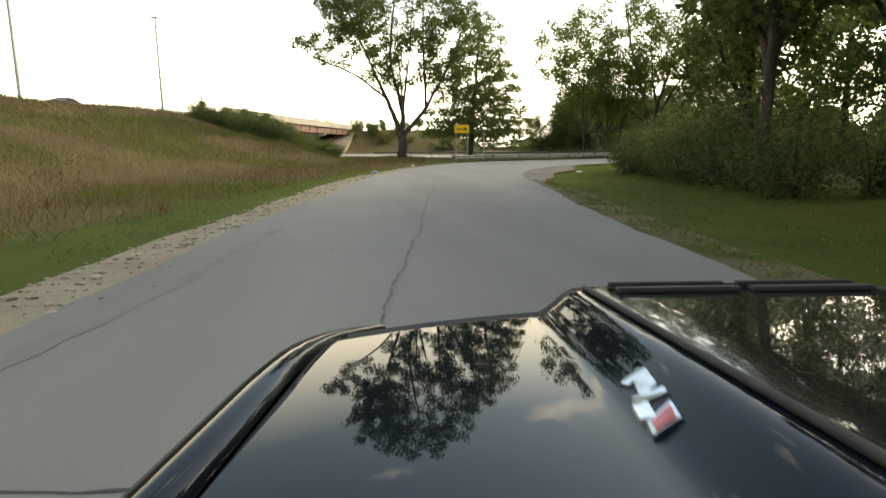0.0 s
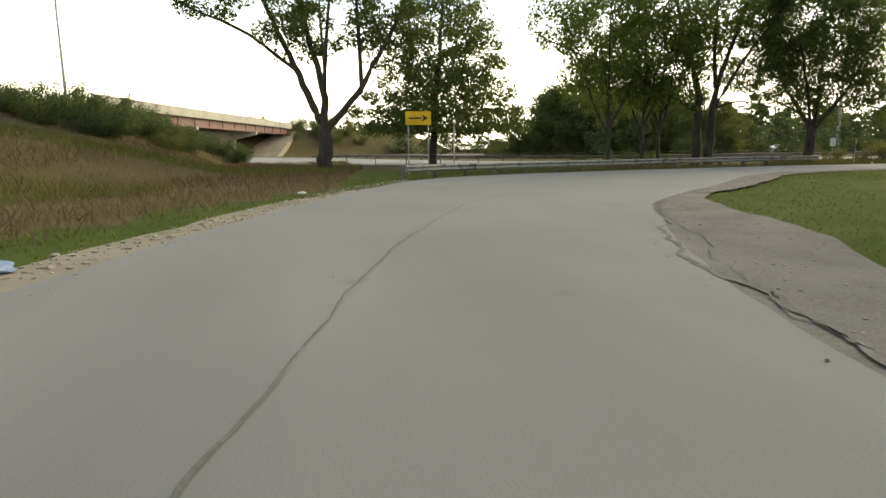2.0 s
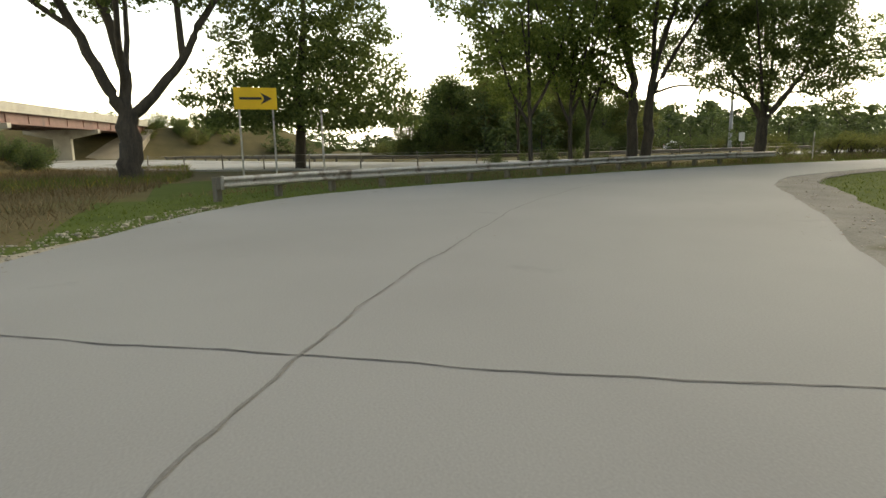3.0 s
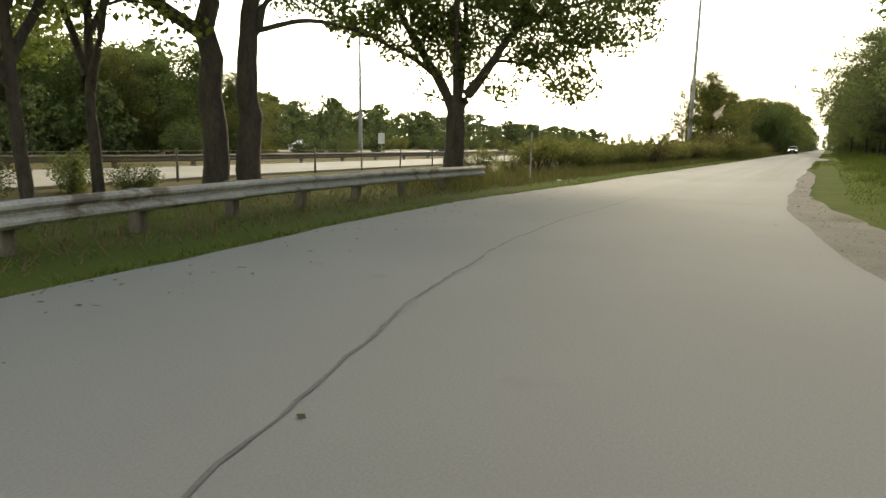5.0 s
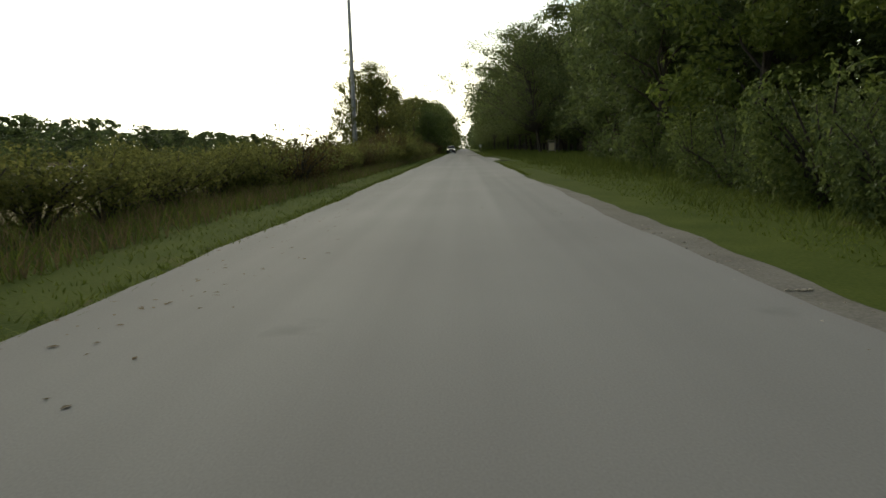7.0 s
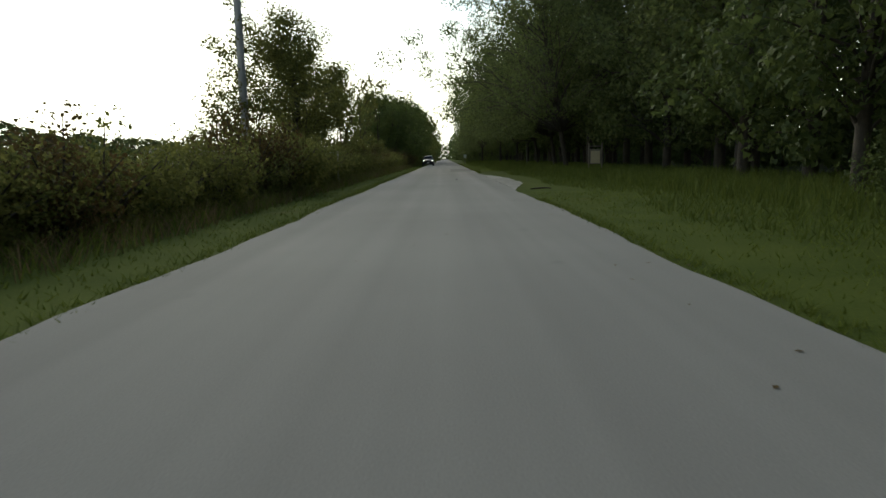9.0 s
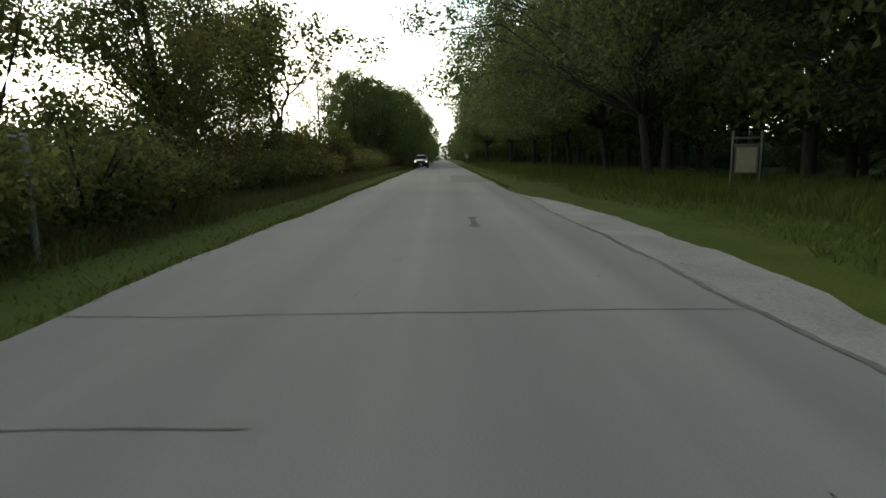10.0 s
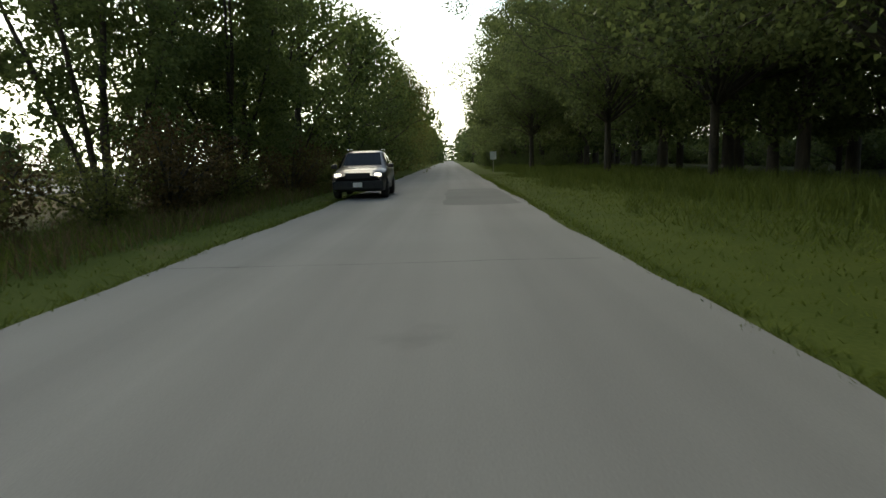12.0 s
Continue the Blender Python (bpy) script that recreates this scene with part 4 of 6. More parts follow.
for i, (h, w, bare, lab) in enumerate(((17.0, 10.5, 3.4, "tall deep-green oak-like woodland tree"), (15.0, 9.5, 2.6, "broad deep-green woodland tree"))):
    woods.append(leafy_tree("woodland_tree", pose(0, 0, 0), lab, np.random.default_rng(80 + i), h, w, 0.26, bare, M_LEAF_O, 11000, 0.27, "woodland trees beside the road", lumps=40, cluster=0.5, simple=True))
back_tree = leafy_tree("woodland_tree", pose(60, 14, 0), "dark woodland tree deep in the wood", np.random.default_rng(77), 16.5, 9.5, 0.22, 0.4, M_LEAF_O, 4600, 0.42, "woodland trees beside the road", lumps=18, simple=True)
edge = resample(spline([(74, -6.6), (66, -5.0), (55, -2.8), (46, -0.9), (40, 0.3), (34.3, 2.2), (30, 3.1), (26.6, 4.2), (23.6, 7.0), (20.5, 12), (17.0, 19), (13.5, 28), (10.5, 38), (9.2, 55), (10.5, 75), (13.5, 95), (14.5, 130), (15, 165), (13.5, 195), (8.5, 230), (7, 270)], 1.0), 400)
edge_n = np.stack([np.gradient(edge[:, 1]), -np.gradient(edge[:, 0])], -1)
edge_n /= np.linalg.norm(edge_n, axis=1)[:, None]
rw = np.random.default_rng(5)
placed = []
for row, (off, gap) in enumerate(((2.5, 5.6), (6.5, 6.0), (11.5, 6.5), (17, 8.0))):
    s = 0.0
    steps = np.linalg.norm(np.diff(edge, axis=0), axis=1)
    acc = np.r_[0, np.cumsum(steps)]
    while s < acc[-1]:
        i = min(int(np.searchsorted(acc, s)), len(edge) - 1)
        p = edge[i] + edge_n[i] * (off + rw.normal(0, 0.8))
        placed.append((row, p[0] + rw.normal(0, 0.6), p[1] + rw.normal(0, 0.6)))
        s += gap * rw.uniform(0.75, 1.3)
used = set()
for row, x, y in placed:
    if row > 1 and y > 126 and rw.random() < 0.65:
        continue
    if 18 < x < 31 and y < 15:
        continue
    k = int(rw.integers(0, 3))
    sc = rw.uniform(0.68, 1.25)
    if x > 24:
        if row > 0 and rw.random() < 0.75:
            continue
        k = 3
        sc *= 0.95
    elif row == 0 and y < 60 and rw.random() < 0.35:
        k = 4
    elif row == 0 and y < 95 and rw.random() < 0.2:
        k, sc = 3, rw.uniform(1.1, 1.3)
    elif row <= 1 and y > 92:
        k = 5 if rw.random() < 0.6 else 6
        sc = rw.uniform(0.95, 1.25)
    m = pose(x, y, -0.05, 0, 0, rw.uniform(0, 360))
    if row > 1 and (x < 24 or y > 60):
        copy_thing(back_tree, m).scale = (sc, sc, sc)
        continue
    if k not in used:
        used.add(k)
        woods[k].matrix_basis = m
    else:
        c = copy_thing(woods[k], m)
        c.scale = (sc, sc, sc * rw.uniform(0.95, 1.1))

for n in range(110):
    x, y = 30 + 75 * rw.random(), 10 + 165 * rw.random()
    k = rw.uniform(1.0, 1.5)
    if road_gap(x, y) > 24 and 32 < y < 104:
        copy_thing(back_tree, pose(x, y, -0.05, 0, 0, n * 61)).scale = (k, k, k)

# undergrowth at the foot of the woodland
under = shrub("undergrowth_shrub", pose(45, 2.0, 0), "dense green undergrowth shrub at the woodland edge", np.random.default_rng(90), 3.4, 2.6, M_LEAF_D, 3000, 0.115, "woodland undergrowth")
under_b = shrub("undergrowth_shrub", pose(41, 2.6, 0), "lighter green leafy shrub at the woodland edge", np.random.default_rng(91), 3.0, 2.9, M_LEAF_A, 2700, 0.11, "woodland undergrowth")
s = 3.0
while s < acc[-1]:
    i = min(int(np.searchsorted(acc, s)), len(edge) - 1)
    p = edge[i] + edge_n[i] * rw.uniform(-0.6, 1.2)
    if not 78 < p[1] < 205 and (p[0] < 26 or rw.random() < 0.6):
        c = copy_thing(under if rw.random() < 0.6 else under_b, pose(p[0], p[1], -0.05, 0, 0, rw.uniform(0, 360)))
        q_ = rw.uniform(0.7, 1.25)
        c.scale = (q_, q_, q_ * rw.uniform(0.8, 1.2))
    s += rw.uniform(1.6, 3.2) if p[1] < 60 else rw.uniform(3.0, 6.0)
for y in np.arange(52, 200, 6.0):
    i = int(np.argmin(np.abs(edge[:, 1] - y)))
    p = edge[i] + edge_n[i] * rw.uniform(13, 17)
    q_ = rw.uniform(1.3, 2.0)
    copy_thing(under, pose(p[0], p[1], -0.05, 0, 0, rw.uniform(0, 360))).scale = (q_ * 1.2, q_ * 1.2, q_)
for y in np.arange(96, 226, 3.6):
    i = int(np.argmin(np.abs(edge[:, 1] - y)))
    p = edge[i] + edge_n[i] * rw.uniform(18, 25)
    q_ = rw.uniform(1.4, 2.0)
    copy_thing(under, pose(p[0], p[1], -0.05, 0, 0, rw.uniform(0, 360))).scale = (q_ * 1.4, q_ * 1.4, q_)
for y in np.arange(60, 240, 3.2):
    i = int(np.argmin(np.abs(edge[:, 1] - y)))
    p = edge[i] + edge_n[i] * rw.uniform(27, 34)
    q_ = rw.uniform(1.5, 2.0)
    copy_thing(under, pose(p[0], p[1], -0.05, 0, 0, rw.uniform(0, 360))).scale = (q_ * 1.5, q_ * 1.5, q_)
for n in range(16):
    q_ = rw.uniform(1.2, 1.7)
    copy_thing(under, pose(9.5 + 1.9 * n, 246 + rw.uniform(-6, 6), -0.05, 0, 0, n * 57)).scale = (q_ * 1.5, q_ * 1.5, q_)
# low brush behind the guard rail, among the slender trees
for n, (x, y, k) in enumerate(((-11.0, 14.8, 0.4), (-10.7, 16.6, 0.36), (-10.9, 18.4, 0.5), (-11.4, 20.6, 0.45), (-10.4, 21.4, 0.36))):
    copy_thing(under_b if n % 2 else under, pose(x, y, -0.05, 0, 0, n * 77)).scale = (k * 1.2, k * 1.2, k)
# bushes pushing out of the wood onto the verge
for n, (x, y, k) in enumerate(((8.6, 28.6, 1.1), (8.0, 30.8, 0.95), (7.6, 33.0, 1.15), (7.3, 35.4, 0.9), (7.4, 37.6, 1.2), (7.2, 40.2, 0.95), (7.5, 42.8, 1.15), (7.9, 45.6, 1.0), (8.2, 48.6, 1.2), (8.4, 52.0, 1.05))):
    copy_thing(under if n % 3 else under_b, pose(x, y, -0.05, 0, 0, n * 67)).scale = (k * 0.85, k * 0.85, k)
# a clump that closes the corner where the bend turns out of sight
for n, (x, y, k) in enumerate(((24.4, 5.6, 0.95), (25.9, 4.3, 0.85), (27.4, 3.3, 0.8), (29.2, 3.2, 0.95), (31.3, 2.7, 0.9), (33.4, 2.3, 1.0), (35.4, 1.8, 0.95), (26.2, 6.4, 1.3), (28.6, 5.6, 1.45), (31.4, 5.2, 1.5), (34.4, 4.4, 1.5), (37.4, 2.9, 1.4), (23.2, 8.4, 1.1), (22.2, 11.2, 1.0))):
    copy_thing(under_b if n % 3 == 1 else under, pose(x, y, -0.05, 0, 0, x * 31)).scale = (k, k, k)

# trees on the far side: left of the straight road
lt = []
lt.append(leafy_tree("hedgerow_tree", pose(-10.5, 109.5, 0), "broad olive-green tree beside the straight road", np.random.default_rng(101), 11.5, 8.5, 0.22, 1.0, M_LEAF_V, 30000, 0.165, "hedgerow trees", lumps=44))
lt.append(leafy_tree("hedgerow_tree", pose(-8.4, 178, 0), "full round-crowned green tree beside the road", np.random.default_rng(102), 12.0, 9.5, 0.26, 1.4, M_LEAF_A, 11000, 0.27, "hedgerow trees", lumps=40))
for x, y, k, b in ((-12.5, 117, 0.9, 0), (-7.2, 189, 1.05, 1), (-6.8, 200, 1.1, 1), (-6.5, 216, 1.1, 0), (-6.5, 234, 1.1, 1), (-6.5, 255, 1.15, 0), (-6.5, 280, 1.2, 1),
                   (-16, 134, 0.6, 0), (-15, 196, 1.1, 1)):
    copy_thing(lt[b], pose(x, y, -0.05, 0, 0, y * 17)).scale = (k, k, k)
# the grove between the freeway's carriageways
for n, (x, y, k) in enumerate(((-61, 28.5, 0.68), (-59, 31.5, 0.84), (-57, 33.5, 0.9), (-54.5, 36, 0.92), (-53, 38.5, 0.86), (-50, 40.5, 0.84), (-47.5, 43, 0.78), (-45.5, 45.5, 0.74), (-43.5, 48, 0.76), (-41.5, 50.5, 0.7), (-56, 38, 0.85), (-50, 45, 0.8))):
    copy_thing(lt[1 if n % 3 else 0], pose(x, y, -0.3, 0, 0, n * 71)).scale = (k, k, k * (0.92 + 0.05 * (n % 3)))
for n in range(14):
    k = 1.1 + 0.25 * (n % 3)
    copy_thing(under if n % 2 else under_b, pose(-62 + 1.65 * n, 26.5 + 1.75 * n, -0.05, 0, 0, n * 53)).scale = (k, k, k)
tree("hedgerow_tree", pose(-9.2, 121.0, 0), "tree with visible dark limbs and thin foliage", np.random.default_rng(61), 9.5, 0.2, 2.0, 0.7, 3, M_LEAF_V, 4500, 0.25, 0.5, "hedgerow trees", kids=(2, 4))
limbed_tree("hedgerow_tree", pose(-9.4, 134.2, 0), "slim half-bare tree with sparse small leaves", np.random.default_rng(62),
            [([(0, 0, -0.2), (0.1, 0, 3.0), (0, 0.1, 6.0), (0.2, 0, 8.6)], 0.09, 0.02), ([(0.1, 0, 3.4), (0.9, 0.3, 5.2), (1.3, 0.5, 6.8)], 0.04, 0.012), ([(0.1, 0, 3.8), (-0.8, -0.2, 5.4), (-1.3, -0.4, 7.0)], 0.04, 0.012)],
            [(0, 0, 7.2, 2.2, 2.2, 2.6), (0, 0, 4.4, 1.8, 1.8, 1.2)], 150, M_LEAF_V, 22, 0.13, 0.32, "hedgerow trees")
bush_rng = np.random.default_rng(68)
tall_bush = shrub("tall_shrub", pose(-9.0, 121, 0), "tall dense olive-green roadside shrub", bush_rng, 4.4, 4.2, M_LEAF_V, 4200, 0.17, "tall roadside shrubs")
for x, y, k in ((-7.8, 127.6, 1.05), (-8.2, 131.6, 0.9), (-8.4, 124.2, 1.0), (-9.4, 127.2, 0.95), (-8.2, 130.4, 0.72), (-10.6, 132.5, 0.85), (-8.0, 117.5, 0.9), (-8.6, 136.5, 0.62), (-9.0, 143, 0.66), (-9.2, 151, 0.62)):
    copy_thing(tall_bush, pose(x, y, -0.05, 0, 0, y * 31)).scale = (k, k, k * bush_rng.uniform(0.9, 1.1))
limbed_tree("hedgerow_tree", pose(-12.8, 103.0, 0), "pointed young tree behind the tall mast", np.random.default_rng(63),
            [([(0, 0, -0.2), (0.1, 0, 4.0), (0, 0.1, 8.0), (0.2, 0, 13.2)], 0.15, 0.02), ([(0.1, 0, 1.5), (-1.4, 0.3, 3.2), (-2.6, 0.5, 5.2)], 0.07, 0.015), ([(0.1, 0, 1.8), (1.2, -0.3, 3.8), (2.0, -0.4, 6.2)], 0.07, 0.015)],
            [(0.1, 0, 11.6, 0.8, 0.8, 1.7), (0, 0, 8.4, 1.9, 1.9, 2.0), (-0.4, 0, 5.2, 2.9, 2.9, 1.8), (-0.8, 0, 2.4, 3.6, 3.0, 1.4)], 150, M_LEAF_V, 48, 0.2, 0.42, "hedgerow trees")

stems = limbed_tree("hedgerow_tree", pose(-10.2, 160.0, 0), "many-limbed green tree with dark trunks and sky gaps", np.random.default_rng(64),
                    [([(0, 0, -0.2), (0.2, 0, 3.0), (0.4, 0.3, 7.0), (0.5, 0.6, 11.5)], 0.17, 0.03), ([(0.3, 0.2, -0.2), (1.0, 0.6, 2.5), (2.2, 1.2, 6.0), (3.0, 1.6, 9.5)], 0.14, 0.03),
                     ([(-0.2, 0, -0.2), (-0.9, -0.4, 2.5), (-2.0, -0.8, 5.8), (-2.9, -1.0, 9.0)], 0.14, 0.03), ([(0, -0.2, -0.2), (0.2, -1.2, 3.0), (0.4, -2.6, 7.0), (0.3, -3.2, 9.5)], 0.12, 0.03)],
                    [(0, 0, 8.6, 4.3, 4.3, 3.4), (0, 0, 5.0, 4.0, 4.0, 1.8), (0.3, 0, 2.6, 3.2, 3.2, 1.0)], 240, M_LEAF_A, 80, 0.175, 0.42, "hedgerow trees")
for x, y, k in ((-9.6, 171.5, 1.05), (-8.4, 166.0, 0.92), (-11.6, 167.0, 1.0)):
    copy_thing(stems, pose(x, y, -0.05, 0, 0, x * 40)).scale = (k, k, k)
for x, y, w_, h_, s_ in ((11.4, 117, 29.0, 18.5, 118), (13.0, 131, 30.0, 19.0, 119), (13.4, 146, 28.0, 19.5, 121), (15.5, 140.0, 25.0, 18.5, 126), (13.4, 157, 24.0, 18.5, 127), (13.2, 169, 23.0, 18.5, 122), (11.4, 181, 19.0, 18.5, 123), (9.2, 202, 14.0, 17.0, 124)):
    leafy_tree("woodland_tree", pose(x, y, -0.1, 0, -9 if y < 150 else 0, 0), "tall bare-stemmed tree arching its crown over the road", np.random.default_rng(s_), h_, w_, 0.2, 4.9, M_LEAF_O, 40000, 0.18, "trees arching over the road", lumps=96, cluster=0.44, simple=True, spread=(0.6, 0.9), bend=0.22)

# vine-covered fence and shrubs between the road and the freeway
vine = shrub("vine_shrub", pose(-6.0, 50, 0), "tangled olive vine and shrub growth over the fence", np.random.default_rng(95), 3.4, 2.1, M_LEAF_V, 3200, 0.1, "fence-line vines")
vine_b = shrub("vine_shrub", pose(-5.6, 53, 0), "russet-tinged shrub in the fence line", np.random.default_rng(96), 2.8, 2.3, M_LEAF_R, 2600, 0.095, "fence-line vines")
rv = np.random.default_rng(8)
vine_top = shrub("vine_shrub", pose(-6.6, 37.2, 0), "leafy vine spilling over the fence top above bare stems", np.random.default_rng(97), 2.9, 1.95, M_LEAF_V, 2400, 0.085, "fence-line vines", low=0.52)
for y in np.arange(39.5, 76, 1.35):
    k = rv.uniform(0.85, 1.12)
    copy_thing(vine_top, pose(-6.7 + rv.normal(0, 0.25), y, -0.05, 0, 0, rv.uniform(0, 360))).scale = (k, k, rv.uniform(0.88, 1.08))
for y in np.arange(62, 100, 1.55):
    k = rv.uniform(0.75, 1.05) * (0.65 + 0.45 * min(1, (y - 62) / 14))
    c = copy_thing(vine if rv.random() < 0.75 else vine_b, pose(-6.1 + rv.normal(0, 0.35), y, -0.05, 0, 0, rv.uniform(0, 360)))
    c.scale = (k, k, k * rv.uniform(0.9, 1.15))
for y in np.arange(66, 96, 2.6):
    k = rv.uniform(0.8, 1.2)
    copy_thing(vine, pose(-9.2 + rv.normal(0, 0.6), y, -0.05, 0, 0, rv.uniform(0, 360))).scale = (k, k, k)
for y in np.arange(101, 260, 2.4):
    k = rv.uniform(0.8, 1.35) * (1.15 if 130 < y < 160 else 1.0)
    c = copy_thing(vine if rv.random() < 0.6 else vine_b, pose(-6.9 + rv.normal(0, 0.5), y, -0.05, 0, 0, rv.uniform(0, 360)))
    c.scale = (k, k, k)
for x, y, k in ((-7.5, 33.5, 0.55), (-7.0, 35.5, 0.4)):
    copy_thing(vine, pose(x, y, 0, 0, 0, y * 9)).scale = (k, k, k * 1.2)
for y in np.arange(82.5, 91.5, 1.5):
    k = rv.uniform(1.2, 1.6)
    copy_thing(vine_b if rv.random() < 0.5 else vine, pose(-6.3 + rv.normal(0, 0.3), y, -0.05, 0, 0, rv.uniform(0, 360))).scale = (k * 0.8, k * 0.8, k)
# shrubs on the embankment's end and round the bridge
hs = np.random.default_rng(15)
for n in range(64):
    f = n / 63
    x, y = -12 - 26 * f + hs.normal(0, 1.2), -22.5 + 8.0 * f + hs.normal(0, 2.2)
    k = hs.uniform(0.8, 1.3)
    copy_thing((under, under_b, under, vine)[n % 4], pose(x, y, float(hill(x, y)) - 0.1, 0, 0, hs.uniform(0, 360))).scale = (k, k, k * 0.8)
for n in range(22):
    x, y = -128 - hs.uniform(0, 24), -14 + hs.uniform(-6, 26)
    k = hs.uniform(1.2, 2.0)
    copy_thing(vine if n % 2 else under_b, pose(x, y, float(hill(x, y)) - 0.1, 0, 0, hs.uniform(0, 360))).scale = (k, k, k)
for n in range(60):
    x, y = -30 - hs.uniform(0, 60), 26 + hs.uniform(0, 110)
    if np.sqrt(((far_lane - (x, y)) ** 2).sum(1).min()) < 8:
        continue
    k = hs.uniform(0.9, 1.6)
    copy_thing(vine if n % 2 else under, pose(x, y, -0.05, 0, 0, hs.uniform(0, 360))).scale = (k, k, k)

# far tree line beyond the freeway
def open_side(x, y):
    """True south of the sight line along which the ramp leaves the tree line."""
    return y < 8 + 0.36 * (6.7 - x)


fr = np.random.default_rng(17)
far_tree = leafy_tree("distant_tree", pose(-70, 60, 0), "distant green tree in the line beyond the freeway", np.random.default_rng(110), 13.0, 9.5, 0.25, 0.8, M_LEAF_D, 1000, 0.9, "distant tree line", simple=True)
for n in range(100):
    f = fr.random()
    x, y = -38 - 60 * f + fr.normal(0, 10), 24 + 330 * fr.random() ** 1.15
    if x > -36 - 0.05 * y or open_side(x, y) or np.sqrt(((far_lane - (x, y)) ** 2).sum(1).min()) < 11:
        continue
    k = fr.uniform(0.6, 1.05) * (0.7 if y > 110 else 1.0) * min(1.0, -x / 95)
    copy_thing(far_tree, pose(x, y, -0.05, 0, 0, fr.uniform(0, 360))).scale = (k, k, k)
for n in range(34):
    k = fr.uniform(0.55, 0.8)
    x, y = -64 - fr.uniform(0, 34), 24 + n * 1.3 + fr.normal(0, 2)
    if not open_side(x, y):
        copy_thing(far_tree, pose(x, y, -0.05, 0, 0, n * 77)).scale = (k, k, k)
for x, y, k in ((-58, 35, 0.7), (-60, 40, 0.78), (-57, 45, 0.72), (-62, 50, 0.8), (-66, 43, 0.85), (-64, 36, 0.75), (-70, 52, 0.8)):
    copy_thing(far_tree, pose(x, y, -0.05, 0, 0, y * 37)).scale = (k, k, k)
for n in range(48):
    k = fr.uniform(0.42, 0.6)
    copy_thing(far_tree, pose(-72 - fr.uniform(0, 14), 62 + n * 4.2 + fr.normal(0, 1.5), -0.05, 0, 0, n * 61)).scale = (k * 1.6, k * 1.6, k)
for n in range(44):
    k = fr.uniform(0.68, 0.88)
    x, y = -100 - fr.uniform(0, 16), 14 + n * 4.6 + fr.normal(0, 1.5)
    if not open_side(x, y):
        copy_thing(far_tree, pose(x, y, -0.05, 0, 0, n * 47)).scale = (k * 1.4, k * 1.4, k)
for x, y, k in ((-150, 40, 0.36), (-165, 30, 0.34), (-170, 74, 0.8), (-140, 64, 0.7), (-175, 10, 0.4), (-190, 20, 0.36), (-160, 75, 0.8), (-200, 50, 0.45), (-215, 8, 0.45), (-230, 30, 0.5)):
    copy_thing(far_tree, pose(x, y, float(hill(x, y)) - 0.1, 0, 0, x * 7)).scale = (k, k, k)
for n in range(30):
    f = n / 29
    x, y = -118 - 95 * f + fr.normal(0, 5), 22 + 66 * f + fr.normal(0, 7)
    k = fr.uniform(0.27, 0.38)
    copy_thing(far_tree, pose(x, y, float(hill(x, y)) - 0.1, 0, 0, n * 83)).scale = (k * 1.5, k * 1.5, k)
for n in range(46):
    i = 96 + n * 2
    k = fr.uniform(0.5, 0.8)
    d_ = ramp_f[i + 1] - ramp_f[i]
    p = ramp_f[i] + np.array([-d_[1], d_[0]]) / np.linalg.norm(d_) * fr.uniform(3.0, 6.0)
    if p[0] < -23 and p[1] > 14:
        copy_thing((vine, under, under_b)[n % 3], pose(p[0], p[1], -0.05, 0, 0, n * 71)).scale = (k * 1.3, k * 1.3, k)
for n in range(36):
    x = -9 if n % 2 else 12
    copy_thing(far_tree, pose(x + fr.normal(0, 2.0) * (1 if n % 2 else 1.4), 285 + n * 8, -0.05, 0, 0, n * 50)).scale = (1, 1, fr.uniform(0.8, 1.2))
for n in range(14):
    copy_thing(far_tree, pose(-60 + n * 9, 640 + fr.uniform(0, 30), -0.05, 0, 0, n * 50)).scale = (1.3, 1.3, 1.0)


# grass
def blades(xy, z, height, width, rng, bend=0.35):
    n = len(xy)
    h = height * rng.uniform(0.5, 1.25, n)
    a = rng.uniform(0, 6.28, n)
    side = np.stack([np.cos(a), np.sin(a), np.zeros(n)], -1) * (width * rng.uniform(0.6, 1.3, n))[:, None]
    tilt = rng.normal(0, bend, (n, 2)) * h[:, None]
    base = np.concatenate([xy, z[:, None]], 1)
    mid = base + np.concatenate([tilt * 0.35, (h * 0.55)[:, None]], 1)
    tip = base + np.concatenate([tilt, h[:, None]], 1)
    if height < 0.4:
        return np.stack([base - side, base + side, tip], 1).reshape(-1, 3), np.arange(3 * n).reshape(-1, 3)
    v = np.stack([base - side, base + side, mid + side * 0.7, mid - side * 0.7, tip], 1).reshape(-1, 3)
    k = np.arange(n)[:, None] * 5
    tri = np.concatenate([k + [0, 1, 2], k + [0, 2, 3], k + [3, 2, 4]])
    return v, tri


def grass(name, label, xy, height, width, mat, seed, bend=0.35):
    rng = np.random.default_rng(seed)
    v, f = blades(xy, hill(xy[:, 0], xy[:, 1]) - 0.06, height, width, rng, bend)
    return tagged(new(name, mesh_of(name, v, f, mat, False)), label, "grass", kind="stuff")


rg = np.random.default_rng(23)


def scatter(n, x0, x1, y0, y1, test):
    xy = np.stack([rg.uniform(x0, x1, n), rg.uniform(y0, y1, n)], -1)
    return xy[test(xy[:, 0], xy[:, 1], road_gap(xy[:, 0], xy[:, 1]))]


def clumpy(xy, scale, keep):
    v = np.array([noise.noise((x * scale, y * scale, 0.3)) for x, y in xy])
    return xy[v > keep]


apron_a, apron_b = apron_in[::3], apron_out[::3]


